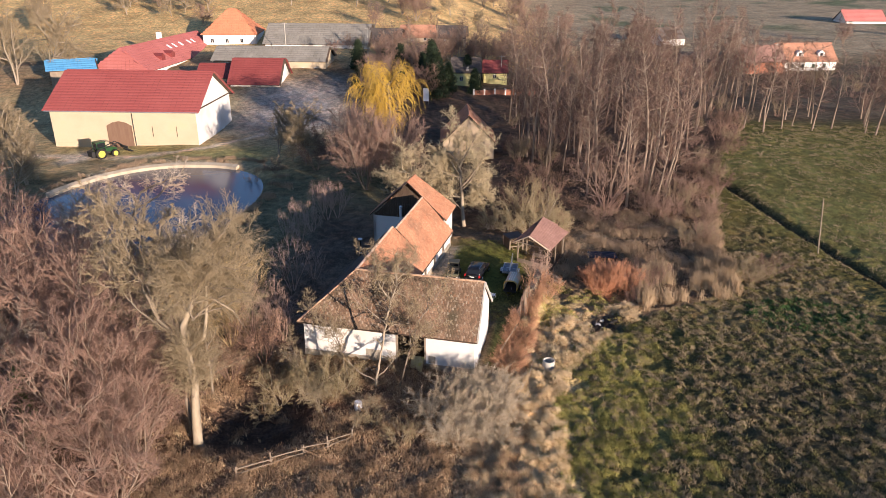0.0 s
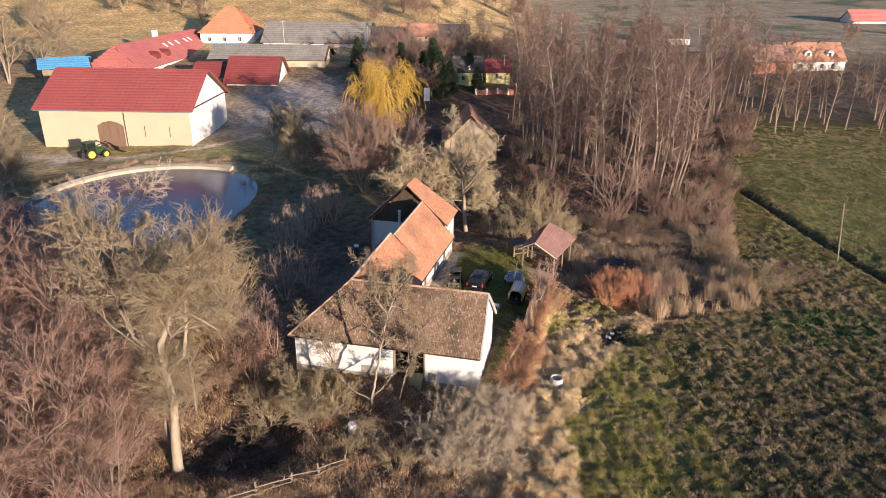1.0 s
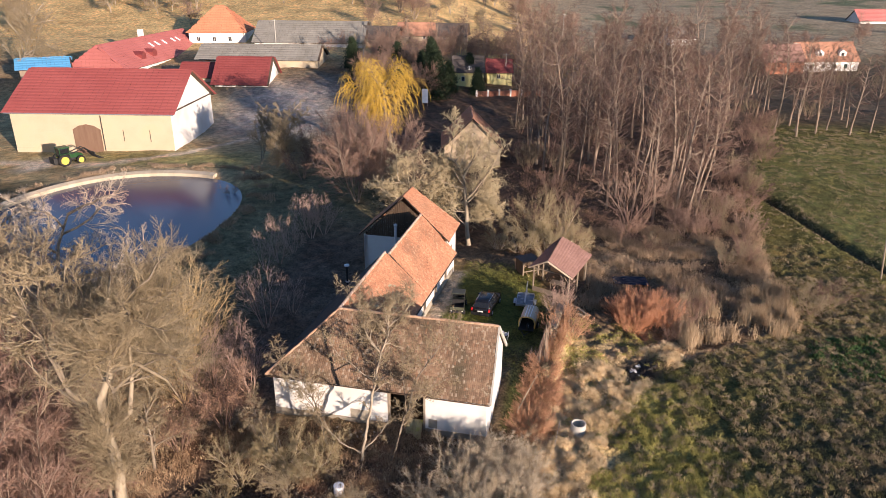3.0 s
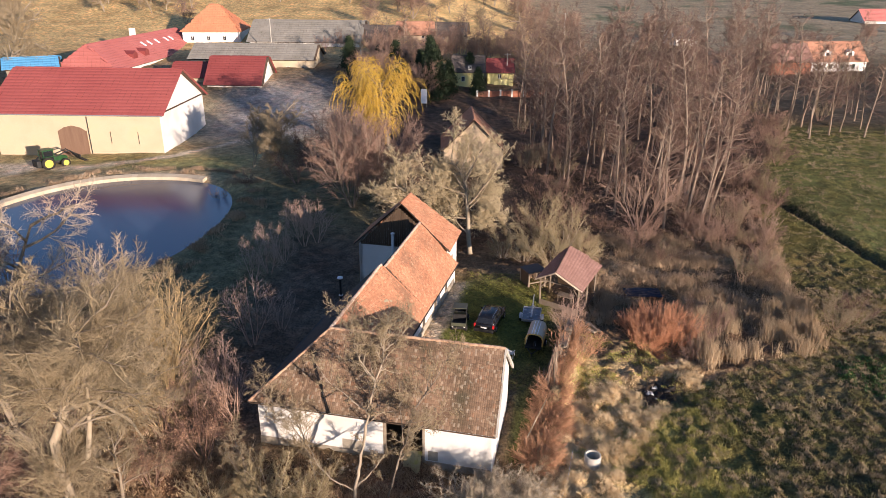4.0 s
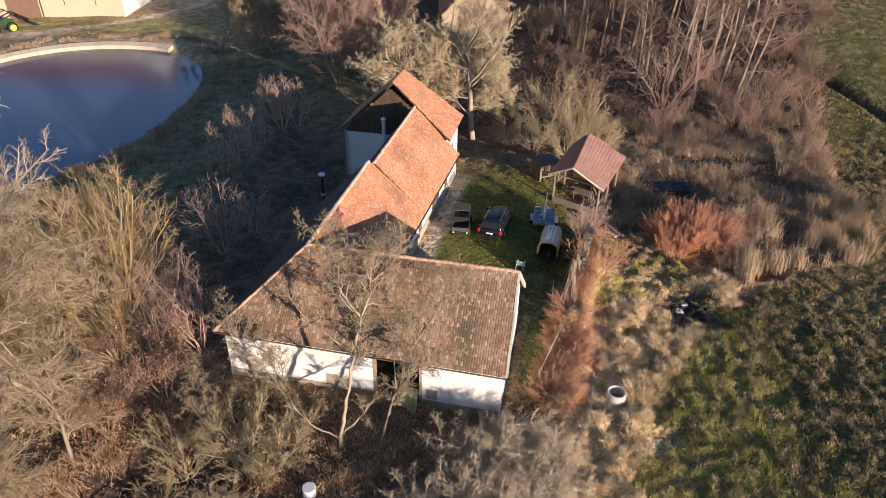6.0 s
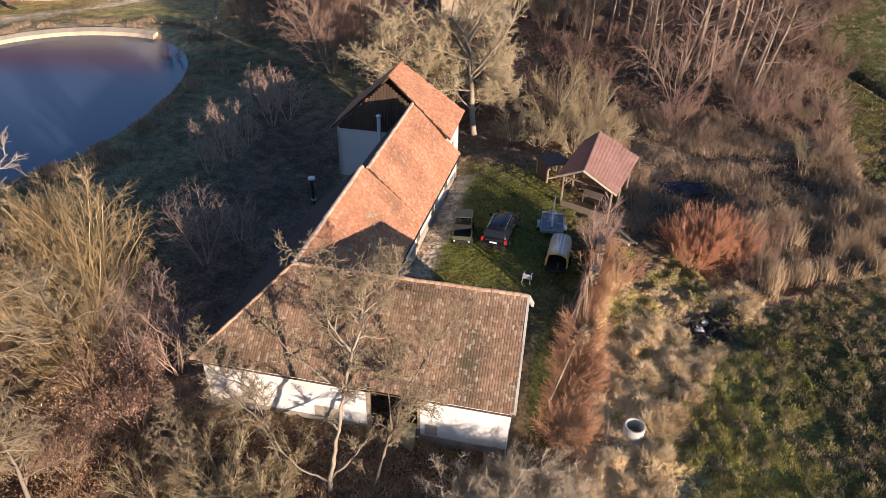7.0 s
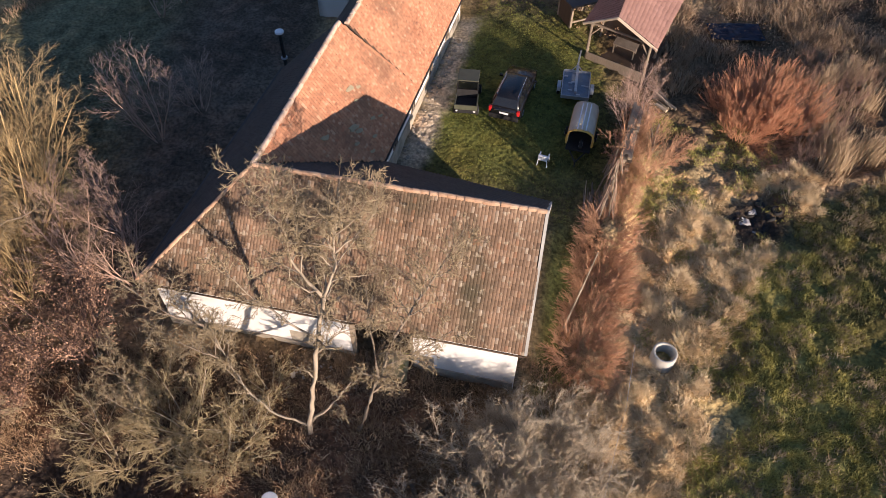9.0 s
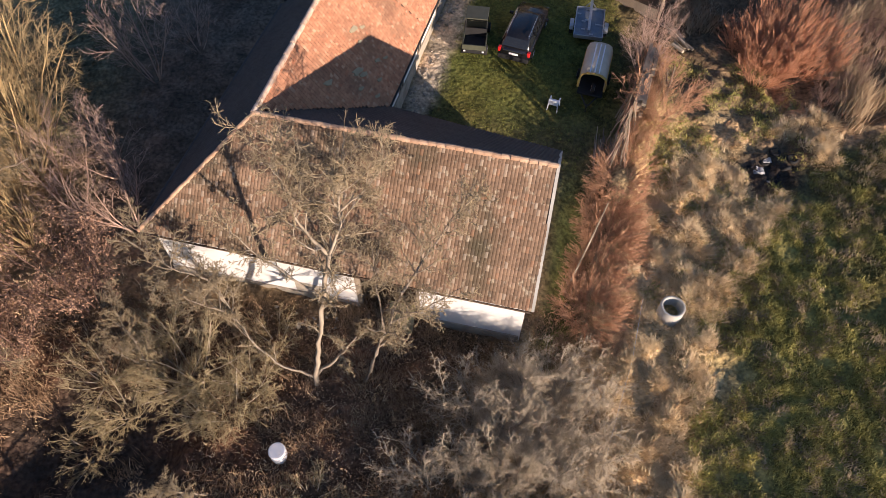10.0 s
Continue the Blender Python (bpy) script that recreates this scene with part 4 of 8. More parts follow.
def build_farmhouse():
    h = thing("farmhouse", ORIGIN.x, ORIGIN.y, "old L-shaped white farmhouse with brown and orange-red tiled roofs", "farmhouse", z=ORIGIN.z)
    A, B = (-14.86, 58.90), (2.90, 55.52)              # front eave
    u = Vector((B[0] - A[0], B[1] - A[1], 0)).normalized()
    n = Vector((-u.y, u.x, 0))
    ze, zr = 4.01, 8.26
    RL, RR = (-9.34, 62.37, zr), (3.62, 60.0, zr)
    C = Vector((B[0], B[1], 0)) + n * 9.25             # back eave at the east gable
    EC = (-4.17, 67.27, 4.0)                           # inner corner of the eaves
    c_in = (EC[0], EC[1], 4.0)
    # front wing
    s1 = slope(h, rel(*A, ze), rel(B[0], B[1], ze), rel(*RR), rel(*RL), M["old_tile"], 1, 0.15, 0.27, arch=0.04, lift=0.022, single=2, single_mat=M["eave_tile"])
    s1["label"] = "brown weathered tile slope with lichen"
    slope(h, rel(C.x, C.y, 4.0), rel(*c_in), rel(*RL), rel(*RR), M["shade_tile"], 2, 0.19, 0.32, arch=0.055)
    ridge(h, rel(*RL), rel(*RR), M["ridge_tile"])
    ridge(h, rel(*A, ze + 0.03), rel(*RL), M["ridge_tile"], size=0.11)
    # long wing, near roof and far roof
    S0, S1 = (-6.70, 72.52, 9.10), (-6.35, 72.9, 8.80)
    F1 = (-3.92, 83.3, 9.15)
    e_mid, e_far = (-2.62, 73.75, 4.0), (0.07, 84.9, 4.0)
    l_mid, l_far = (-11.05, 75.4, 4.0), (-6.5, 84.2, 5.6)
    l_step = (-9.0, 73.8, 5.5)
    slope(h, rel(*EC), rel(*e_mid), rel(*S0), rel(*RL), M["red_tile"], 3, 0.19, 0.17, arch=0.006)
    slope(h, rel(*e_mid), rel(*e_far), rel(*F1), rel(*S1), M["red_tile"], 4, 0.19, 0.17, arch=0.006)
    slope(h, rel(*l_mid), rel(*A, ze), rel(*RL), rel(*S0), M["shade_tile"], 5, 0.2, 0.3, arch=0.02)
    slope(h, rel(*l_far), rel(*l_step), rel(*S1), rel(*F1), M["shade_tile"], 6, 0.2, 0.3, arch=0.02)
    ridge(h, rel(*RL), rel(*S0), M["pale_ridge"], size=0.14)
    ridge(h, rel(*S1), rel(*F1), M["pale_ridge"], size=0.13)
    ridge(h, rel(*e_mid), rel(*S0), M["red_tile"], size=0.10, step=0.34, lift=0.0)
    # crusts of lichen and mortar patches on the near slope
    rng = random.Random(9)
    e0, e1, t1, t0 = rel(*EC), rel(*e_mid), rel(*S0), rel(*RL)
    up = (e1 - e0).cross(t0 - e0).normalized()
    for f, g, k in ((0.32, 0.42, 0.42), (0.30, 0.36, 0.3), (0.62, 0.62, 0.36), (0.66, 0.56, 0.2), (0.20, 0.60, 0.34), (0.45, 0.30, 0.22), (0.50, 0.24, 0.18), (0.28, 0.20, 0.2), (0.18, 0.32, 0.24), (0.12, 0.15, 0.2), (0.55, 0.52, 0.16)):
        q = (e0 * (1 - f) + e1 * f) * (1 - g) + (t0 * (1 - f) + t1 * f) * g + up * 0.085
        bm = bmesh.new()
        rim = [q + ((e1 - e0).normalized() * math.cos(a) + (t0 - e0).normalized() * math.sin(a)) * k * rng.uniform(0.55, 1.0) for a in np.linspace(0, 5.9, 11)]
        hi, lo = [bm.verts.new(p + up * 0.012) for p in rim], [bm.verts.new(p - up * 0.04) for p in rim]
        bm.faces.new(hi)
        for i in range(11):
            bm.faces.new((hi[i], lo[i], lo[(i + 1) % 11], hi[(i + 1) % 11]))
        bmesh.ops.recalc_face_normals(bm, faces=bm.faces[:])
        part("lichen_patch", bm, M["lichen"], h, "pale grey-green lichen crust")
    # front wall in two lengths with a carriage opening between
    ins = 0.34
    def on_front(t, back=ins):
        p = Vector((A[0], A[1], 0)) + u * t + n * back - Vector((ORIGIN.x, ORIGIN.y, 0))
        return (p.x, p.y)
    z0, top = -0.9, 4.0 - ORIGIN.z + 0.15
    wall_line(h, on_front(0.45), on_front(10.05), z0 + 0.75, top, 0.5, M["plaster"], label="whitewashed front wall")
    wall_line(h, on_front(13.05), on_front(17.75), z0 + 0.75, top, 0.5, M["plaster"])
    wall_line(h, on_front(0.42, ins - 0.06), on_front(10.08, ins - 0.06), z0, z0 + 0.86, 0.6, M["plinth"], "plinth", "bare grey-brown plinth")
    wall_line(h, on_front(13.02, ins - 0.06), on_front(17.78, ins - 0.06), z0, z0 + 0.86, 0.6, M["plinth"], "plinth")
    wall_line(h, on_front(10.05, ins + 0.05), on_front(13.05, ins + 0.05), top - 0.35, top - 0.03, 0.3, M["dark_wood"], "lintel", "dark timber lintel beam")
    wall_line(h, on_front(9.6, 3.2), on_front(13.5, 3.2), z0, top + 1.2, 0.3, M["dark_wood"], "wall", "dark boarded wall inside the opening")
    for t in (10.1, 12.98):
        q = on_front(t, ins + 0.1)
        part("door_post", boxed(q[0] - 0.11, q[0] + 0.11, q[1] - 0.1, q[1] + 0.12, z0, top - 0.36), M["weather_wood"], h)
    for t0, t1, lo, hi in ((6.9, 8.5, 0.1, 0.95), (13.3, 14.0, 0.2, 1.0)):      # bare patches where the plaster has fallen
        wall_line(h, on_front(t0, ins - 0.012), on_front(t1, ins - 0.012), z0 + 0.75 + lo, z0 + 0.75 + hi, 0.1, M["plinth"], "bare_patch", "patch of bare stone and old mortar")
    q0e, q1e = Vector((A[0], A[1], ze)), Vector((B[0], B[1], ze))
    bm = bmesh.new()
    tube(bm, [rel(*(q0e - n * 0.05 + Vector((0, 0, -0.06)))), rel(*(q1e - n * 0.05 + Vector((0, 0, -0.06))))], 0.05, 6)
    part("eave_board", bm, M["dark_wood"], h, "dark eave board")
    # east gable and its white verge
    g0 = Vector((B[0], B[1], 0)) + n * ins - u * 0.25 - Vector((ORIGIN.x, ORIGIN.y, 0))
    g1 = Vector((B[0], B[1], 0)) + n * 8.9 - u * 0.25 - Vector((ORIGIN.x, ORIGIN.y, 0))
    gable_wall(h, g0, g1, z0, 3.35, rel(3.45, 60.02, 8.1), 0.45, M["plaster"], label="white plastered east gable")
    for a, b in ((rel(B[0], B[1], ze), rel(*RR)), (rel(C.x, C.y, 4.0), rel(*RR))):
        bm = bmesh.new()
        d = (b - a).normalized()
        side = u
        upv = side.cross(d).normalized()
        if upv.z < 0:
            upv = -upv
        vs = []
        for base in (a, b):
            for s, w in ((-0.02, -0.2), (0.11, -0.2), (0.11, 0.07), (-0.02, 0.07)):
                vs.append(bm.verts.new(base + side * s + upv * w))
        bm.faces.new(vs[:4][::-1])
        bm.faces.new(vs[4:])
        for i in range(4):
            bm.faces.new((vs[i], vs[(i + 1) % 4], vs[4 + (i + 1) % 4], vs[4 + i]))
        part("verge", bm, M["concrete"], h, "pale mortared verge")
    # walls of the long wing
    m_dir = Vector((e_far[0] - EC[0], e_far[1] - EC[1], 0)).normalized()
    m_n = Vector((-m_dir.y, m_dir.x, 0))
    def inner(p, back=0.35):
        q = Vector((p[0], p[1], 0)) + m_n * back - Vector((ORIGIN.x, ORIGIN.y, 0))
        return (q.x, q.y)
    wall_line(h, inner(EC), inner(e_far), z0, top - 0.1, 0.5, M["plaster"], label="white courtyard wall")
    wall_line(h, inner(EC, 0.28), inner(e_far, 0.28), z0, 1.5, 0.5, M["plinth"], "plinth")
    q0, q1 = Vector((l_mid[0], l_mid[1], 0)) - Vector((ORIGIN.x, ORIGIN.y, 0)), Vector((A[0], A[1], 0)) - Vector((ORIGIN.x, ORIGIN.y, 0))
    q2 = Vector((l_far[0], l_far[1], 0)) - Vector((ORIGIN.x, ORIGIN.y, 0))
    q3 = Vector((l_step[0], l_step[1], 0)) - Vector((ORIGIN.x, ORIGIN.y, 0))
    wall_line(h, q0 - m_n * 0.4, q1 - m_n * 0.4 + m_dir * 0.4, z0, top, 0.5, M["plaster"])
    wall_line(h, q2 - m_n * 0.35, q3 - m_n * 0.35, z0, top + 1.3, 0.4, M["plaster"])
    gable_wall(h, q3 - m_n * 0.3, q0 - m_n * 0.4 - m_dir * 0.2, z0, top - 0.1, rel(-8.0, 73.2, 6.4), 0.3, M["plaster"])
    cb = Vector((C.x, C.y, 0)) - n * 0.35 - Vector((ORIGIN.x, ORIGIN.y, 0))
    ci = Vector((EC[0], EC[1], 0)) - n * 0.35 - Vector((ORIGIN.x, ORIGIN.y, 0))
    wall_line(h, cb - u * 0.3, ci, z0, 3.1, 0.5, M["plaster"])
    for k in (3.0, 6.5, 10.5, 14.5):
        q = Vector((EC[0], EC[1], 0)) + m_dir * k + m_n * 0.33 - Vector((ORIGIN.x, ORIGIN.y, 0))
        window(h, (q.x, q.y, 2.0), m_dir, 0.8, 0.9, M["weather_wood"])
    # gutter along the courtyard eave
    bm = bmesh.new()
    tube(bm, [rel(*EC) + Vector((0.06, -0.05, -0.03)), rel(*e_far) + Vector((0.06, 0, -0.03))], 0.07)
    part("gutter", bm, M["trim_black"], h, "dark gutter")
    bm = bmesh.new()
    g = rel(e_mid[0] + 0.3, e_mid[1] - 4.2, 4.0)
    tube(bm, [rel(C.x, C.y, 4.0) + n * 0.05 + Vector((0, 0, -0.04)), rel(*c_in) + n * 0.05 + Vector((0, 0, -0.04))], 0.07)
    part("gutter", bm, M["trim_black"], h)
    bm = bmesh.new()
    tube(bm, [rel(*A, ze) + Vector((-0.07, 0, 0.0)), rel(*l_mid) + Vector((-0.07, 0, 0.0))], 0.085)
    part("gutter", bm, M["dark_roof"], h, "dull dark gutter on the west eave")
    # little east end block closing the far gable of the long wing
    gable_wall(h, inner(e_far), (q2 - m_n * 0.4), z0, top - 0.1, rel(F1[0], F1[1] - 0.1, F1[2] - 0.9), 0.3, M["plaster"])
    return h


def build_dwelling():
    """The taller dwelling at the end of the long wing, with a boarded gable."""
    ox, oy, oz = -5.6, 87.5, 1.4
    d = thing("dwelling", ox, oy, "white dwelling with an orange-red tiled roof and boarded gable", "house", z=oz)
    def r(x, y, z):
        return Vector((x - ox, y - oy, z - oz))
    EN, EF = (-0.75, 83.6, 5.9), (0.40, 89.6, 5.9)
    LN, LF = (-11.15, 85.4, 5.9), (-10.0, 91.4, 5.9)
    RN, RF = (-6.05, 86.0, 10.35), (-5.25, 89.6, 10.35)
    slope(d, r(*EN), r(*EF), r(*RF), r(*RN), M["red_tile"], 11, 0.19, 0.17, arch=0.006)
    slope(d, r(*LF), r(*LN), r(*RN), r(*RF), M["red_tile"], 12, 0.19, 0.17, arch=0.006)
    slope(d, r(*EF), r(*LF), r(*RF), r(*RF), M["red_tile"], 13, 0.19, 0.17, arch=0.006, tiles=False)
    ridge(d, r(*RN), r(*RF), M["red_tile"], size=0.12)
    e = Vector((EN[0] - LN[0], EN[1] - LN[1], 0)).normalized()
    n = Vector((-e.y, e.x, 0))
    p0 = r(*LN) + e * 0.4 + n * 0.5
    p1 = r(*EN) - e * 0.4 + n * 0.5
    z_low = -0.6
    wall_line(d, p0, p1, z_low, 4.35, 0.45, M["plaster"], label="white gable wall")
    wall_line(d, p1, p1 + n * 5.6, z_low, 4.3, 0.45, M["plaster"])
    wall_line(d, p1 + n * 5.6, p0 + n * 5.6, z_low, 4.3, 0.45, M["plaster"])
    wall_line(d, p0 + n * 5.6, p0, z_low, 4.3, 0.45, M["plaster"])
    # upright gable boards, gold where lit; dark wood stands in for the shadow
    apex = r(*RN)
    width = (p1 - p0).length
    k = 0
    x = 0.02
    while x < width - 0.1:
        w = 0.24
        mid = x + w / 2
        ah = (apex - p0).dot(e)
        top = 4.36 + (apex.z - 0.15 - 4.36) * (mid / ah if mid < ah else (width - mid) / (width - ah))
        if top > 4.55:
            a = p0 + e * x - n * 0.03
            bm = bmesh.new()
            vs = []
            for z in (4.36, top):
                for du, dn in ((0, 0), (w - 0.02, 0), (w - 0.02, 0.05), (0, 0.05)):
                    q = a + e * du + n * dn
                    vs.append(bm.verts.new((q.x, q.y, z)))
            for f in ((3, 2, 1, 0), (4, 5, 6, 7), (0, 1, 5, 4), (1, 2, 6, 5), (2, 3, 7, 6), (3, 0, 4, 7)):
                bm.faces.new([vs[i] for i in f])
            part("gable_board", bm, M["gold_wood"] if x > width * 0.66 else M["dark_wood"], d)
        x += w
        k += 1
    # chimney pipe before the gable
    bm = bmesh.new()
    tube(bm, [r(-6.9, 85.0, 3.5), r(-6.9, 85.0, 7.2)], 0.16, 12)
    # white colour stands in for bright reflections on the metal
    cp = part("flue_pipe", bm, M["chair_white"], d, "metal flue pipe, white in place of its bright reflection")
    bm = bmesh.new()
    tube(bm, [r(-6.9, 85.0, 7.15), r(-6.9, 85.0, 7.3), r(-6.9, 85.0, 7.45)], [0.16, 0.26, 0.05], 12)
    part("cowl", bm, M["chair_white"], cp)
    q = p1 + n * 2.5
    window(d, (q.x, q.y, 2.3), n, 0.9, 1.1, M["weather_wood"])
    return d


build_farmhouse()
build_dwelling()


def build_hut():
    """An open timber shelter on posts."""
    x0, y0 = 11.4, 82.6
    z0 = ground_z(x0, y0)
    h = thing("garden_shelter", x0, y0, "open timber garden shelter with a brown-red shingle roof", "shelter", z=z0)
    def r(x, y, z):
        return Vector((x - x0, y - y0, z - z0))
    NL, NR, FR = (7.95, 80.85, 4.2), (12.30, 77.95, 4.2), (15.5, 84.7, 4.2)
    FL = (NL[0] + FR[0] - NR[0], NL[1] + FR[1] - NR[1], 4.2)
    RN, RF = (9.72, 79.2, 5.65), (12.2, 86.6, 5.65)
    slope(h, r(*NR), r(*FR), r(*RF), r(*RN), M["hut_roof"], 21, 0.33, 0.33, thick=0.08, arch=0.0, lift=0.008, soffit=M["dark_wood"])
    slope(h, r(*FL), r(*NL), r(*RN), r(*RF), M["hut_roof"], 22, 0.33, 0.33, thick=0.08, arch=0.0, lift=0.008, soffit=M["dark_wood"])
    e = (r(*NR) - r(*NL)).normalized()
    n = (r(*FR) - r(*NR)).normalized()
    wdt, dpt = (r(*NR) - r(*NL)).length, (r(*FR) - r(*NR)).length
    c = r(*NL)
    c.z = 0
    def at(a, b, z):
        q = c + e * a + n * b
        return Vector((q.x, q.y, z))
    top = 4.2 - z0 - 0.05
    for a, b in ((0.5, 0.5), (wdt - 0.5, 0.5), (0.5, dpt * 0.5), (wdt - 0.5, dpt * 0.5), (0.5, dpt - 0.6), (wdt - 0.5, dpt - 0.6)):
        bm = bmesh.new()
        tube(bm, [at(a, b, -0.3), at(a, b, top + 0.25)], 0.09, 6)
        part("post", bm, M["weather_wood"], h)
    for a0, b0, a1, b1, z in ((0.3, 0.5, wdt - 0.3, 0.5, top), (0.3, dpt - 0.6, wdt - 0.3, dpt - 0.6, top), (0.5, 0.2, 0.5, dpt - 0.2, top + 0.1), (wdt - 0.5, 0.2, wdt - 0.5, dpt - 0.2, top + 0.1)):
        bm = bmesh.new()
        tube(bm, [at(a0, b0, z), at(a1, b1, z)], 0.09, 4)
        part("beam", bm, M["weather_wood"], h)
    for a0, a1 in ((0.5, wdt / 2 - 0.3), (wdt - 0.5, wdt / 2 + 0.3)):
        bm = bmesh.new()
        tube(bm, [at(a0, 0.5, top - 0.9), at(a0 + (a1 - a0) * 0.4, 0.5, top)], 0.06, 4)
        part("brace", bm, M["weather_wood"], h)
    for p, q in ((r(*NL), r(*RN)), (r(*NR), r(*RN))):
        bm = bmesh.new()
        tube(bm, [p - n * 0.02, q - n * 0.02], 0.09, 4)
        part("bargeboard", bm, M["pale_wood"], h, "pale bargeboard")
    bm = bmesh.new()
    box(bm, 0, wdt - 0.6, 0, dpt - 0.8, 0.0, 0.28, Matrix.Translation(at(0.3, 0.3, 0)) @ Matrix((e, n, Vector((0, 0, 1)))).transposed().to_4x4())
    part("floor_deck", bm, M["dark_wood"], h)
    m = Matrix.Translation(at(0.3, 0.3, 0)) @ Matrix((e, n, Vector((0, 0, 1)))).transposed().to_4x4()
    for k in range(7):
        part("rail_board", boxed(0.2, wdt - 0.9, 0.05, 0.11, 0.35 + 0.16 * k * 0.7, 0.45 + 0.16 * k * 0.7, m=m), M["weather_wood"], h)
    part("back_wall", boxed(0.2, wdt - 0.9, dpt - 1.25, dpt - 1.15, 0.28, top - 0.1, m=m), M["dark_wood"], h)
    part("table", boxed(1.5, 3.2, 2.2, 3.2, 0.95, 1.02, m=m), M["weather_wood"], h)
    for a, b in ((1.6, 2.3), (3.1, 2.3), (1.6, 3.1), (3.1, 3.1)):
        part("table_leg", boxed(a - 0.04, a + 0.04, b - 0.04, b + 0.04, 0.28, 0.95, m=m), M["weather_wood"], h)
    # the low annexe beside it
    a = thing("wood_shed", 8.3, 85.6, "low open timber shed with a flat dark roof", "shed", turn=25)
    part("roof", boxed(-1.15, 1.15, -1.0, 1.0, 1.75, 1.87), M["dark_roof"], a)
    for x in (-1.0, 1.0):
        for y in (-0.85, 0.85):
            part("post", boxed(x - 0.08, x + 0.08, y - 0.08, y + 0.08, -0.2, 1.75), M["weather_wood"], a)
    part("back_wall", boxed(-1.0, 1.0, 0.85, 0.91, -0.1, 1.75), M["dark_wood"], a)
    part("side_wall", boxed(-1.06, -1.0, -0.85, 0.85, -0.1, 1.75), M["dark_wood"], a)
    part("rail", boxed(-1.0, 1.0, -0.91, -0.85, 0.5, 0.62), M["weather_wood"], a)


build_hut()


# ---- the barn, the village houses ----
def gabled(name, x, y, turn, L, W, eave, rise, label, category, roof, wall, z=None, over=0.5, hip=0.0, tile=(0.45, 0.6), windows=(), group="", arch=0.02, seed=1, wall_label=""):
    """A house with a pitched roof. (x, y): the near left corner of its walls; L runs along its own x, W along y."""
    zb = ground_z(x, y) if z is None else z
    h = thing(name, x, y, label, category, group, turn=turn, z=zb)
    low = -2.0
    k = rise / (W / 2)
    e = eave - over * k
    for p, q in (((0, 0), (L, 0)), ((L, W), (0, W))):
        wall_line(h, p, q, low, eave - 0.05, 0.4, wall, label=wall_label)
    if hip:
        for p, q in (((L, 0.4), (L, W - 0.4)), ((0, W - 0.4), (0, 0.4))):
            wall_line(h, p, q, low, eave - 0.05, 0.4, wall)
    else:
        gable_wall(h, (L, 0.4), (L, W - 0.4), low, eave - 0.05, (L, W / 2, eave + rise - 0.2), 0.4, wall, label=wall_label)
        gable_wall(h, (0, W - 0.4), (0, 0.4), low, eave - 0.05, (0, W / 2, eave + rise - 0.2), 0.4, wall)
    o = over
    c = [(-o, -o, e), (L + o, -o, e), (L + o, W + o, e), (-o, W + o, e)]
    r0, r1 = (-o + hip, W / 2, eave + rise), (L + o - hip, W / 2, eave + rise)
    slope(h, c[0], c[1], r1, r0, roof, seed, *tile, thick=0.15, arch=arch)
    slope(h, c[2], c[3], r0, r1, roof, seed + 1, *tile, thick=0.15, arch=arch)
    if hip:
        slope(h, c[1], c[2], r1, r1, roof, seed + 2, *tile, thick=0.15, arch=arch)
        slope(h, c[3], c[0], r0, r0, roof, seed + 3, *tile, thick=0.15, arch=arch)
    ridge(h, r0, r1, roof, size=0.2, step=1.2)
    for side, t, zc, w, hh in windows:
        at, right = {"s": ((t, 0, zc), (1, 0)), "e": ((L, t, zc), (0, 1)), "n": ((t, W, zc), (-1, 0)), "w": ((0, t, zc), (0, -1))}[side]
        window(h, at, right, w, hh, M["plaster"], out=0.06)
    return h


def build_barn():
    L, W = 30.7, 22.2
    b = gabled("barn", -85.2, 139.2, 0.44, L, W, 8.05, 6.32, "large cream and white barn with a red metal tile roof", "barn", M["barn_red"], M["cream"],
               z=0.7, over=0.7, tile=(1.1, 0.9), arch=0.012, seed=31, wall_label="cream rendered front wall")
    # white render on the sunny gable, 3 mm proud
    gable_wall(b, (L + 0.05, 0.0), (L + 0.05, W), -2.0, 7.95, (L + 0.05, W / 2, 14.0), 0.045, M["plaster"], label="white plastered gable")
    part("string_course", boxed(L + 0.05, L + 0.2, 0.2, W - 0.2, 7.8, 8.05), M["roof_board"], b, "dark tile string course")
    bm = bmesh.new()
    g0, g1, top = 11.6, 16.9, 5.6
    out = [(g0, -0.5), (g1, -0.5), (g1, 4.6), (g1 - 1.2, 5.3), ((g0 + g1) / 2, top), (g0 + 1.2, 5.3), (g0, 4.6)]
    prism(bm, out, -0.12, 0.02)
    gate = part("gate", bm, M["gate_brown"], b, "brown arched boarded barn gate")
    for i in range(9):
        xx = g0 + 0.15 + i * (g1 - g0 - 0.3) / 9
        part("gate_board", boxed(xx, xx + 0.55, -0.155, -0.118, -0.4, 4.1), M["gate_brown"], gate)
    part("base_course", boxed(0, L, -0.06, 0.0, -2.0, 0.9), M["cream"], b)
    for xx in (21.2, 26.3):
        part("wall_tie", boxed(xx - 0.05, xx + 0.05, -0.05, 0.0, 2.4, 4.6), M["roof_board"], b, "rusty iron wall tie")
    bm = bmesh.new()
    tube(bm, [(17.3, -0.12, 7.3), (17.3, -0.12, -0.5)], 0.08)
    part("downpipe", bm, M["trim_black"], b)
    bm = bmesh.new()
    tube(bm, [(-0.7, -0.75, 7.66), (L + 0.7, -0.75, 7.66)], 0.09)
    part("gutter", bm, M["galv"], b)


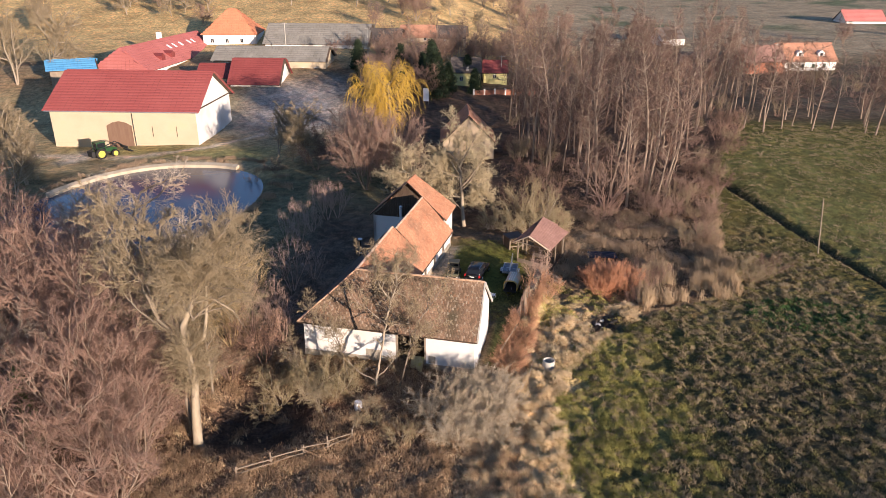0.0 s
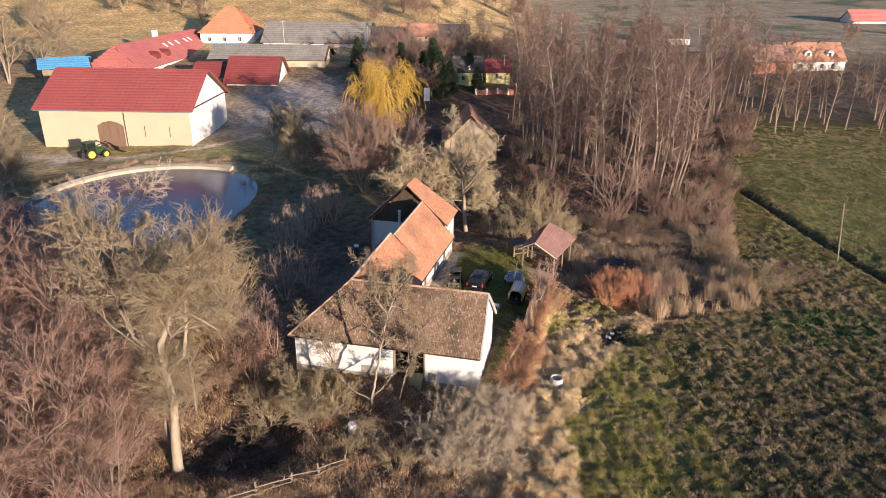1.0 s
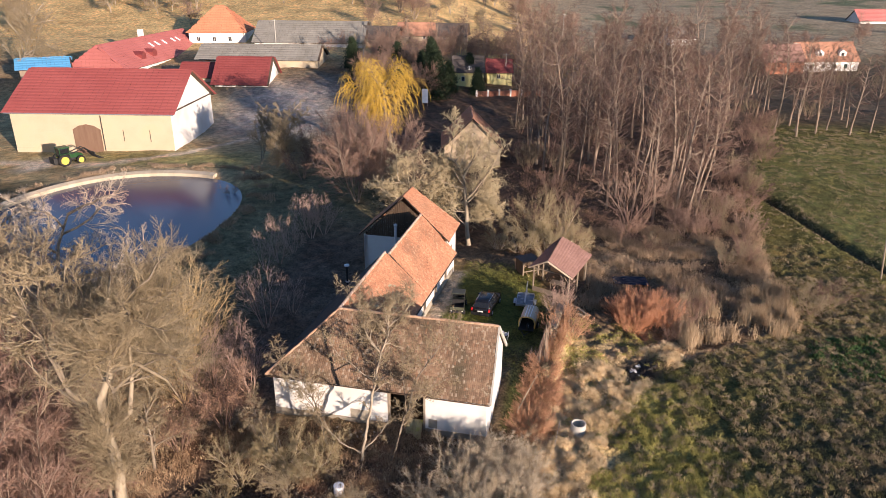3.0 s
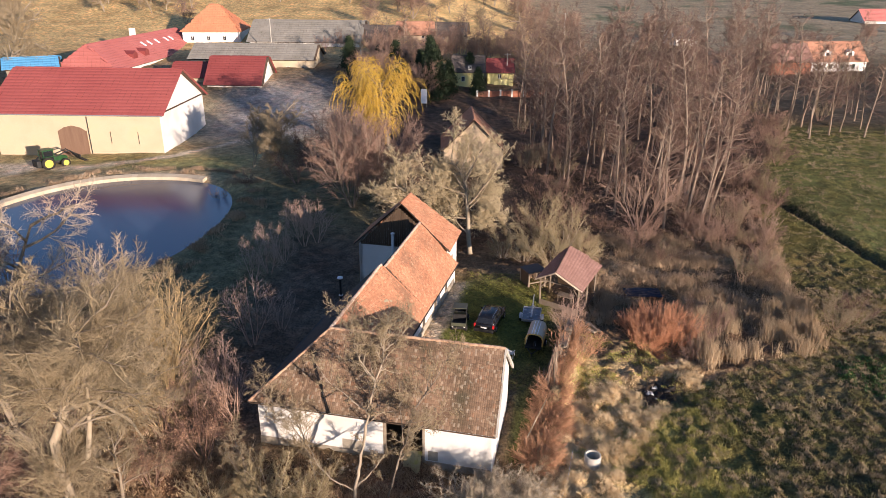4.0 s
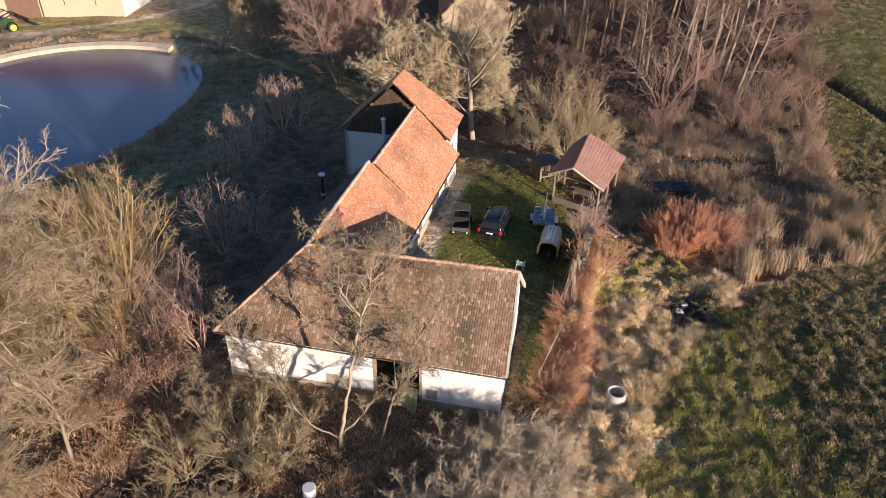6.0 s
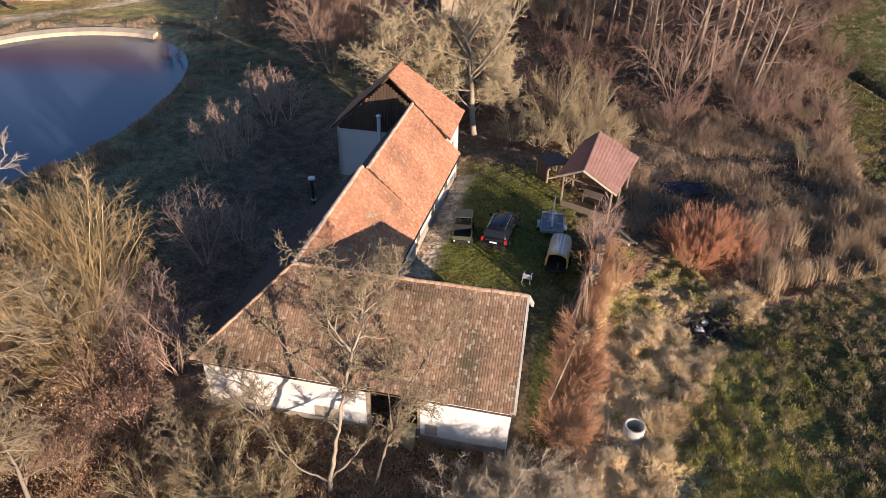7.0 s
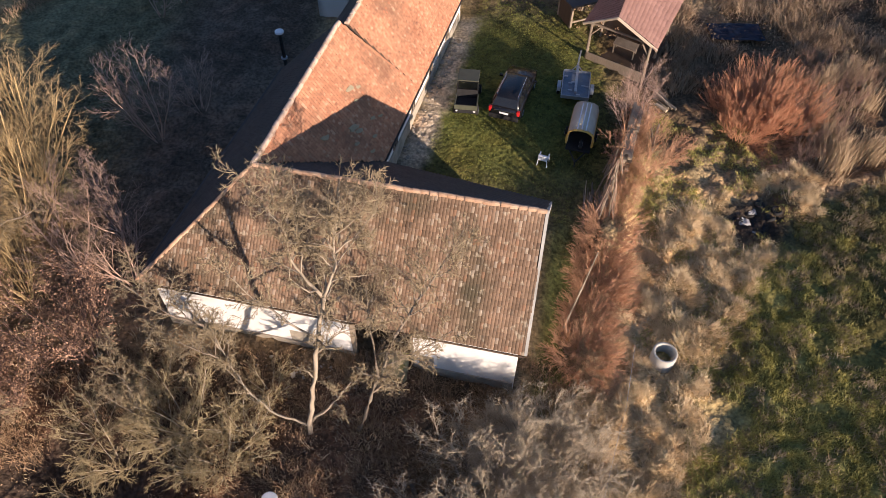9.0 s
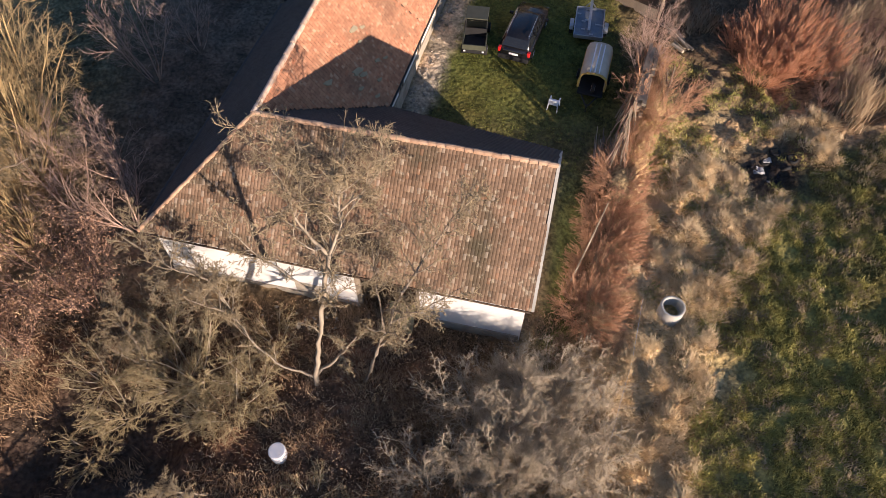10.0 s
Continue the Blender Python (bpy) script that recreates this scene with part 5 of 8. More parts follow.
build_barn()
long_house = gabled("long_house", -87.0, 191.5, 89.0, 60.0, 16.2, 4.3, 5.6, "long white house with a red roof, skylights and dormers", "house", M["house_red"], M["plaster"],
                    z=5.0, tile=(1.1, 0.9), arch=0.012, seed=41, hip=2.6, windows=[("s", t, 2.2, 1.2, 1.4) for t in (6, 12, 18, 24, 30, 36, 42, 48)])
for t in (27.0, 31.0, 36.0, 42.5, 46.0):
    zz = 4.3 + 5.6 * 0.62
    bm = bmesh.new()
    box(bm, -0.55, 0.55, -0.9, 0.9, 0.0, 0.14, Matrix.Translation((t, 16.2 / 2 * 0.62, zz)) @ pose(0, 0, 0, math.degrees(math.atan2(5.6, 8.1)), 0, 0))
    part("skylight", bm, M["chair_white"], long_house, "bright roof skylight")
for t in (14.0, 21.0):
    bm = bmesh.new()
    prism(bm, [(t - 1.3, 5.0), (t + 1.3, 5.0), (t + 1.3, 6.6), (t, 7.4), (t - 1.3, 6.6)], 1.4, 4.9)
    part("dormer", bm, M["dark_red"], long_house, "small dormer with dark cheeks")
part("chimney", boxed(28.5, 30.0, 8.2, 9.4, 8.6, 11.9), M["plaster"], long_house, "white chimney stack")
gabled("cart_shed", -62.4, 186.2, 0.5, 13.4, 13.6, 2.6, 5.7, "low white shed with a dark red roof", "shed", M["dark_red"], M["plaster"], z=4.4, tile=(0.9, 0.8), arch=0.012, seed=51)
gabled("link_shed", -72.5, 190.5, 0.5, 9.6, 8.0, 3.4, 3.0, "low link building with a dark red roof", "shed", M["dark_red"], M["cream"], z=4.6, tile=(0.9, 0.8), arch=0.012, seed=52)
gabled("storehouse", -72.6, 204.0, 1.0, 33.0, 14.0, 5.0, 3.2, "long cream storehouse with a grey sheet roof", "storehouse", M["eternit"], M["cream"], z=5.8, tile=(1.0, 1.1), seed=55,
       windows=[("s", t, 2.6, 0.9, 1.0) for t in (14, 20, 26, 30)])
gabled("tall_house", -89.5, 243.0, 8.0, 18.0, 20.0, 5.2, 7.5, "white house with a new orange hipped roof", "house", M["orange_roof"], M["plaster"], z=9.4, hip=8.0, tile=(0.8, 0.8), seed=57,
       windows=[("s", t, 2.8, 1.1, 1.4) for t in (3, 8, 13)])
gabled("cow_shed", -66.0, 236.0, 1.0, 35.0, 20.0, 3.4, 5.6, "long white shed with a weathered grey sheet roof", "shed", M["eternit"], M["plaster"], z=9.0, tile=(1.0, 1.1), seed=61,
       windows=[("s", t, 1.7, 1.0, 0.8) for t in (3, 9, 15, 21, 27, 32)])
gabled("blue_shelter", -110.5, 184.0, 30.0, 11.5, 12.0, 5.0, 2.0, "open farm shelter with a bright blue sheet roof", "shelter", M["blue_sheet"], M["weather_wood"], tile=(0.9, 1.4), arch=0.05, seed=65)
gabled("yellow_house", -1.6, 190.0, 2.0, 7.2, 9.0, 3.8, 3.2, "pale yellow house with a dark roof", "house", M["dark_roof"], M["yellow_wall"], tile=(0.7, 0.6), seed=67,
       windows=[("s", 2.0, 1.9, 0.9, 1.2), ("s", 5.2, 1.9, 0.9, 1.2), ("s", 3.6, 4.6, 0.8, 0.9)])
gabled("annexe_house", 6.6, 194.0, 2.0, 6.5, 8.0, 3.2, 2.6, "small yellow annexe with a dark red roof", "house", M["dark_red"], M["yellow_wall"], tile=(0.7, 0.6), seed=69, windows=[("s", 3, 2, 0.9, 1.1)])
# darker tan walls stand in for the shade over the village centre
for x, y, t, L, W, roof, seed in ((-33, 240, -8, 12, 9, "dark_roof", 71), (-20, 243, 10, 11, 8, "tan_roof", 73), (-9, 246, -5, 10, 8, "dark_roof", 75)):
    gabled("village_house", x, y, t, L, W, 2.4, 3.4, "village house with a weathered roof among bare trees", "house", M[roof], M["old_render"], tile=(0.7, 0.6), seed=seed, group="village houses",
           windows=[("s", 3, 1.6, 1, 1.1), ("s", L - 3.5, 1.6, 1, 1.1)])
far_house = gabled("villa", 111.0, 246.0, 9.0, 20.5, 11.0, 4.2, 5.2, "white house with a red-brown roof, green windows and two dormers", "house", M["tan_roof"], M["plaster"], z=3.4, tile=(0.7, 0.6), seed=81)
for t in (4.0, 8.0, 12.0, 16.0):
    window(far_house, (t, 0, 2.3), (1, 0), 1.2, 1.4, M["green_wood"], out=0.06)
for t in (7.0, 15.0):
    bm = bmesh.new()
    prism(bm, [(t - 1.3, 5.2), (t + 1.3, 5.2), (t + 1.3, 6.6), (t, 7.4), (t - 1.3, 6.6)], 1.2, 4.8)
    dm = part("dormer", bm, M["plaster"], far_house, "white dormer")
    part("pane", boxed(t - 0.5, t + 0.5, 1.15, 1.22, 5.5, 6.5), M["pane"], dm)
gabled("brick_wing", 97.0, 240.0, 9.0, 13.5, 10.0, 4.8, 4.6, "old brick wing with a brown roof", "house", M["hut_roof"], M["brick"], z=3.2, tile=(0.7, 0.6), seed=85)
gabled("red_roof_house", 203.0, 386.0, 5.0, 22.0, 12.0, 4.0, 5.0, "white house with a bright red roof", "house", M["house_red"], M["plaster"], z=8.0, tile=(1.0, 0.9), seed=87)
gabled("forest_cottage", 84.0, 300.0, 20.0, 11.0, 9.0, 3.2, 4.0, "white cottage with a dark roof behind the wood", "house", M["dark_roof"], M["plaster"], tile=(0.8, 0.8), seed=91)
gabled("old_granary", 7.3, 131.5, 92.0, 11.0, 10.0, 3.6, 5.0, "old granary with a tan gable and a reddish tiled roof", "granary", M["tan_roof"], M["old_render"], tile=(0.3, 0.3), arch=0.01, seed=93, wall_label="tan weathered gable")


# ---- trees ----
def spot(kind_ob, x, y, scale=1.0, turn=0.0, tall=1.0, label="", tilt=0.0):
    """A further tree of a kind already built."""
    ob = copy_thing(kind_ob, pose(x, y, ground_z(x, y) - 0.12, tilt, 0, turn))
    ob.scale = (scale, scale, scale * tall)
    if label:
        ob["label"] = label
    return ob


rnd = random.Random(5)
G_FOREST = "bare trees of the wood"
forest_kinds = [tree("bare_tree", 20 + 6 * i, 124 + 5 * (i % 3), "tall bare alder with reddish-brown twigs in the wood", "tree", 100 + i, 15.5 + 1.2 * (i % 4), 0.19 + 0.025 * (i % 3),
                     PLAN_FOREST, M["wood_bark"], M["twig_red"], G_FOREST) for i in range(5)]
placed = [(20 + 6 * i, 124 + 5 * (i % 3)) for i in range(5)]
tries = 0
while len(placed) < 122 and tries < 4000:
    tries += 1
    y = rnd.uniform(104, 205)
    lo = np.interp(y, [100, 125, 150, 205], [28, 14, 11, 14])
    hi = np.interp(y, [100, 116, 158, 205], [33, 37, 58, 84])
    x = rnd.uniform(lo, hi)
    if min((x - a) ** 2 + (y - b) ** 2 for a, b in placed) < 2.7 ** 2:
        continue
    placed.append((x, y))
    spot(rnd.choice(forest_kinds), x, y, rnd.uniform(0.8, 1.2), rnd.uniform(0, 360), rnd.uniform(0.95, 1.15), tilt=rnd.uniform(-6, 6))

# the wood's margin along the upper meadow
for x, y, s in ((66, 148, 0.95), (72.5, 149, 0.62), (85, 143, 0.9), (97, 146, 0.8), (60, 150, 0.9), (104, 140, 0.9), (78, 152, 0.7), (112, 150, 0.85), (92, 158, 0.8), (120, 160, 0.9), (70, 165, 0.9), (82, 172, 0.8)):
    spot(forest_kinds[rnd.randrange(5)], x, y, s, rnd.uniform(0, 360), 1.0, "slender bare tree at the meadow's upper edge")

for x, y, s in ((86, 141, 1.1), (91, 144, 1.2), (96, 141, 1.1), (101, 147, 1.2), (88, 149, 1.0), (108, 144, 1.1), (64, 143, 0.9), (69, 146, 1.0), (75, 145, 0.95), (80, 147, 1.0), (61, 146, 1.1), (67, 153, 1.1), (74, 156, 1.1), (81, 160, 1.0), (90, 153, 1.1), (99, 155, 1.1), (63, 160, 1.1), (70, 171, 1.0), (106, 153, 1.0), (114, 148, 1.1)):
    spot(forest_kinds[rnd.randrange(5)], x, y, s, rnd.uniform(0, 360), 1.0, "tall bare tree at the meadow's upper edge")
# undergrowth of the wood
G_BRUSH = "brushwood of the wood"
brush = [tree("brush_shrub", 24 + 6 * i, 101 + i, "bare brownish brushwood shrub", "shrub", 140 + i, 4.6, 0.035, PLAN_SHRUB, M["twig_wine"], M[("twig_wine", "twig_red", "twig_straw")[i]], G_BRUSH, stems=7, fan=0.75, keep=1) for i in range(3)]
pink_brush = tree("brush_shrub", 33.0, 112.0, "pinkish bare brushwood shrub", "shrub", 147, 4.6, 0.035, PLAN_SHRUB, M["twig_pink"], M["twig_pink"], G_BRUSH, stems=8, fan=0.7, keep=1)
spots = []
while len(spots) < 64:
    y = rnd.uniform(90, 175)
    lo, hi = np.interp(y, [90, 100, 120, 175], [17, 9, 8, 14]), np.interp(y, [90, 116, 158, 175], [38, 43, 66, 72])
    x = rnd.uniform(lo, hi)
    if spots and min((x - a) ** 2 + (y - b) ** 2 for a, b in spots) < 1.9 ** 2:
        continue
    spots.append((x, y))
    spot(rnd.choice(brush), x, y, rnd.uniform(0.55, 1.15), rnd.uniform(0, 360), rnd.uniform(0.8, 1.1))
for x, y, s in ((24.8, 106.5, 1.9), (31, 100, 1.0), (36, 106, 1.1), (39, 100, 0.9)):
    spot(pink_brush, x, y, s, rnd.uniform(0, 360), 1.0, "large pinkish bare shrub at the wood's edge")

# trees round the pond's near dam
G_DAM = "trees on the pond dam"
old_tree = tree("old_tree", -26.0, 57.5, "broad bare tree with straw-coloured twigs on the pond dam", "tree", 201, 11.5, 0.3, PLAN_BROAD, M["bark"], M["twig_straw"], G_DAM, fan=0.12)
ash = tree("ash_tree", -33.0, 60.0, "open bare ash with lichen-grey limbs beside the pond", "tree", 205, 17.0, 0.34, PLAN_BROAD, M["bark"], M["twig_grey"], G_DAM, fan=0.3)
spot(old_tree, -29.5, 52.5, 0.78, 130, 0.95, "bare tree with straw-coloured twigs on the pond dam")
spot(ash, -38.0, 47.5, 0.8, 200, 0.9, "bare yellowish tree with ivy at its foot")
spot(old_tree, -23.5, 62.5, 0.6, 40, 1.0, "bare tree with straw-coloured twigs on the pond dam")
spot(ash, -41, 68, 0.7, 80, 1.0)
spot(old_tree, -31.5, 63.5, 0.7, 290, 1.0, "bare tree with straw-coloured twigs on the pond dam")
spot(old_tree, -34.5, 54.0, 0.72, 200, 1.0, "bare tree with straw-coloured twigs on the pond dam")
spot(old_tree, -21.5, 52.0, 0.5, 250, 1.0, "small bare tree with straw-coloured twigs on the pond dam")
PLAN_ALDER = [limb(segs=6, kids=15, start=0.18, angle=44, ratio=0.5, shrink=0.45, wander=0.10, taper=0.2),
              limb(segs=4, kids=11, start=0.12, angle=40, ratio=0.5, wander=0.15, lift=0.04, radius=0.04, taper=0.3),
              limb(segs=3, kids=10, start=0.08, angle=38, ratio=0.62, wander=0.15, lift=0.03, radius=0.016, taper=0.45),
              limb(radius=0.011)]
red_alder = tree("red_alder", -36.0, 55.0, "dense bare alder with wine-brown twigs", "tree", 211, 10.5, 0.11, PLAN_ALDER, M["wood_bark"], M["twig_wine"], G_DAM, stems=6, fan=0.5)
red_alder.scale = (1.35, 1.35, 1.4)
for x, y, s in ((-45, 64, 1.35), (-26.5, 41, 1.05), (-32.5, 47.5, 1.35), (-41, 56, 1.45), (-30, 36, 1.0), (-37, 41, 1.2), (-48, 57, 1.4), (-23.0, 37.0, 0.75), (-45, 48, 1.3), (-53, 70, 1.2), (-27.5, 50, 1.0),
                (-28.5, 45.5, 1.15), (-23.6, 41.6, 0.8), (-33, 53, 1.3), (-25.4, 45.6, 0.9), (-38, 62, 1.2), (-33, 31, 1.0), (-26.5, 33.5, 0.85)):
    spot(red_alder, x, y, s, rnd.uniform(0, 360), rnd.uniform(0.9, 1.1))

for x, y, s in ((-15, 109, 1.05), (-11.5, 112, 1.0), (-16.5, 116, 1.05), (-9, 118, 0.9)):
    spot(red_alder, x, y, s, rnd.uniform(0, 360), 1.1, "dense bare alder with brown twigs behind the pond bank")
# tall old willow with a pale barkless trunk
pol = thing("old_willow", -20.3, 45.0, "tall old willow with a pale barkless trunk and sweeping fine withes", "tree")
bm = bmesh.new()
tube(bm, [(0, 0, -0.6), (0.02, 0.03, 0.6), (0.15, 0.1, 3.0), (0.4, 0.25, 6.4), (0.1, 0.3, 9.4), (0.15, 0.35, 11.2), (0.9, 0.35, 12.9), (1.15, 0.3, 13.7)], [0.55, 0.40, 0.36, 0.31, 0.27, 0.26, 0.24, 0.2], 12)
tube(bm, [(1.1, 0.3, 13.5), (1.3, 0.3, 15.2), (1.5, 0.4, 17.0), (2.0, 0.5, 19.0)], [0.2, 0.16, 0.12, 0.06], 9)
tube(bm, [(0.2, 0.3, 9.0), (1.6, 0.5, 10.2), (2.0, 0.6, 12.2), (2.2, 0.8, 14.5)], [0.18, 0.15, 0.12, 0.08], 8)
tube(bm, [(1.1, 0.3, 13.2), (2.6, 0.5, 13.6), (4.2, 0.4, 12.6), (5.2, 0.3, 10.6)], [0.14, 0.11, 0.08, 0.03], 8)
part("trunk", bm, M["pale_bark"], pol, "pale barkless trunk", True)
PLAN_WITHES = [limb(segs=6, kids=17, start=0.12, angle=52, ratio=0.42, shrink=0.25, wander=0.21, lift=0.02, taper=0.2),
               limb(segs=4, kids=12, start=0.12, angle=40, ratio=0.55, wander=0.22, lift=0.06, radius=0.026, taper=0.35),
               limb(segs=2, kids=7, start=0.1, angle=32, ratio=0.6, wander=0.13, lift=0.03, radius=0.011, taper=0.5),
               limb(radius=0.007)]
w = Wood(221)
for i in range(30):
    a = 2 * math.pi * (i + w.rng.random() * 0.8) / 30 * 3
    f = w.rng.random()
    z = 11.6 + 6.0 * f
    d = np.array([math.cos(a) * 0.95 + 0.55, math.sin(a) * 0.9 + 0.1, w.rng.uniform(0.25, 1.3)])
    w.grow((0.9 + 0.9 * f, 0.4, z), d / np.linalg.norm(d), w.rng.uniform(3.8, 6.2), w.rng.uniform(0.05, 0.11), 0, PLAN_WITHES)
for i in range(140):
    a = w.rng.uniform(0, 6.28)
    z = w.rng.uniform(4.6, 10.5)
    d = np.array([math.cos(a) * 0.9, math.sin(a) * 0.9, w.rng.uniform(0.2, 1.5)])
    w.grow((0.3 + 0.25 * math.cos(a), 0.3 + 0.25 * math.sin(a), z), d / np.linalg.norm(d), w.rng.uniform(1.4, 2.8), 0.024, 1, PLAN_WITHES)
raw_mesh("limb_clump", *w.mesh([b[:8] for b in w.bars if b[8] < 1], [], 6), M["bark"], pol, True)["kind"] = "stuff"
raw_mesh("crown", *w.mesh([b[:8] for b in w.bars if b[8] >= 1], w.spikes, 3), M["twig_straw"], pol)

shaped_tree("ash_tree", -20.9, 45.7, "open ash with yellowish lichened limbs leaning over the pond", 223, [
    ([(0, 0, -0.4), (-0.1, 0, 4.0), (0.0, 0, 9.4), (-1.3, 0, 11.6), (-1.75, 0.1, 13.5), (-1.85, 0.3, 17.4), (-1.3, 0.5, 20.0)], 0.2, 0.035, 0.62, 15, 3.2, 1),
    ([(-1.3, 0, 11.6), (-2.4, 0.3, 14.6), (-3.3, 0.4, 18.2), (-4.4, 0.6, 20.8)], 0.13, 0.03, 0.3, 16, 3.0, 1),
    ([(-0.6, 0, 10.4), (-3.0, 0.4, 12.0), (-4.6, 0.6, 14.5), (-5.6, 0.9, 17.5)], 0.10, 0.025, 0.3, 14, 2.8, 1),
    ([(-1.8, 0.2, 15.6), (-0.6, 0.4, 17.6), (0.1, 0.6, 20.2)], 0.08, 0.02, 0.2, 9, 2.4, 1)], PLAN_WALNUT, M["bark"], M["twig_straw"], G_DAM, top_mat=M["walnut_bark"])
# ivy climbing a stem at the grove's edge
iv = thing("ivy_stem", -33.5, 44.0, "dead stem wrapped in green ivy at the grove's edge", "tree", G_DAM)
bm = bmesh.new()
tube(bm, [(0, 0, -0.3), (0.1, 0.1, 4.0), (0.3, 0.1, 8.5)], [0.2, 0.16, 0.06], 8)
part("trunk", bm, M["bark"], iv, smooth_shade=True)
rng_ivy = np.random.default_rng(77)
h_ivy = rng_ivy.uniform(0.3, 7.6, 1500)
ang_ivy, out_ivy = rng_ivy.uniform(0, 6.28, 1500), rng_ivy.uniform(0.15, 1.0, 1500) * (1.15 - 0.11 * h_ivy)
raw_mesh("leaves", *leaf_cards(np.stack([np.cos(ang_ivy) * out_ivy + 0.03 * h_ivy, np.sin(ang_ivy) * out_ivy, h_ivy], 1), 3, 0.11, rng_ivy), M["ivy"], iv)

# straw-coloured shrub trees by the water
gold_shrub = tree("willow_shrub", -25.0, 68.2, "many-stemmed bare willow shrub with straw-coloured rods", "shrub", 231, 8.6, 0.09, PLAN_SHRUB, M["twig_gold"], M["twig_gold"], "willow shrubs by the pond", stems=14, fan=0.6, keep=1)
spot(gold_shrub, -29.0, 65.0, 0.85, 70)
spot(gold_shrub, -31.5, 74.0, 0.62, 160, 0.9)
spot(gold_shrub, -22.5, 60.5, 0.62, 250, 1.0)
spot(gold_shrub, -23.6, 64.6, 0.85, 20, 1.0)
spot(gold_shrub, -27.6, 70.5, 0.8, 300, 1.0)

# saplings in the shade west of the long wing
G_SAP = "saplings on the dam slope"
sapling = tree("sapling", -18.7, 72.0, "pale bare sapling in the shade of the house", "sapling", 241, 6.4, 0.05, PLAN_SHRUB, M["twig_pale"], M["twig_pale"], G_SAP, stems=6, fan=0.5, keep=1)
for x, y, s in ((-19.0, 65.0, 0.85), (-16.6, 74.5, 0.55), (-21.0, 86.8, 0.8), (-22.2, 85.0, 0.7), (-19.0, 95.4, 0.85), (-17.6, 96.6, 0.8), (-20.0, 98.2, 0.7), (-20.2, 90.4, 0.6), (-17.2, 61.5, 0.8), (-20.5, 62.5, 0.85)):
    spot(sapling, x, y, s, rnd.uniform(0, 360), rnd.uniform(0.9, 1.1))

russet = tree("hornbeam_shrub", -18.0, 57.2, "shrub keeping its russet dry leaves beside the house", "shrub", 251, 5.6, 0.06, PLAN_SHRUB, M["twig_red"], M["twig_red"], stems=9, fan=0.55, keep=1, leaves=(M["russet"], 1, 0.06))
spot(russet, -20.6, 54.3, 0.8, 100, 0.95)

# shrubs before the front wall
PLAN_TANGLE = [limb(segs=5, kids=11, start=0.2, angle=44, ratio=0.5, shrink=0.4, wander=0.20, taper=0.3),
               limb(segs=3, kids=9, start=0.15, angle=46, ratio=0.5, wander=0.2, lift=0.03, radius=0.017, taper=0.4),
               limb(segs=2, kids=7, start=0.1, angle=45, ratio=0.6, wander=0.16, lift=0.02, radius=0.009, taper=0.5),
               limb(radius=0.0055)]
G_FRONT = "shrubs before the farmhouse"
olive = tree("hazel_shrub", -12.2, 53.6, "tangled greyish-olive bare shrub before the house", "shrub", 261, 3.3, 0.035, PLAN_SHRUB, M["twig_grey"], M["twig_olive"], G_FRONT, stems=13, fan=0.95, keep=1)
grey = tree("elder_shrub", 1.2, 51.2, "tangled pale grey bare shrub before the front wall", "shrub", 265, 3.6, 0.045, PLAN_TANGLE, M["walnut_bark"], M["twig_tan"], G_FRONT, stems=16, fan=1.2, keep=1)
for k, x, y, s in ((olive, -15.2, 52.0, 0.7), (olive, -10.2, 51.9, 0.75), (grey, 3.6, 52.4, 0.95), (grey, -0.6, 48.8, 0.9), (grey, 3.0, 48.6, 0.95), (olive, -8.7, 55.3, 0.55),
                   (olive, -6.0, 48.4, 0.5), (grey, 1.0, 45.9, 0.8), (olive, -3.5, 46.0, 0.6), (grey, 4.4, 46.6, 0.75), (olive, -14.0, 55.6, 0.6), (grey, 2.2, 49.8, 0.8), (olive, -16.4, 53.4, 0.75), (olive, -11.6, 51.8, 0.6), (grey, 2.0, 53.4, 0.7), (grey, 4.4, 54.0, 0.65), (grey, 5.2, 52.0, 0.75), (grey, 2.6, 51.4, 0.85), (grey, 5.0, 49.6, 0.8), (olive, -13.0, 53.2, 0.8), (olive, -9.4, 53.2, 0.7), (olive, -16.2, 50.2, 0.6)):
    spot(k, x, y, s, rnd.uniform(0, 360), rnd.uniform(0.8, 1.05))

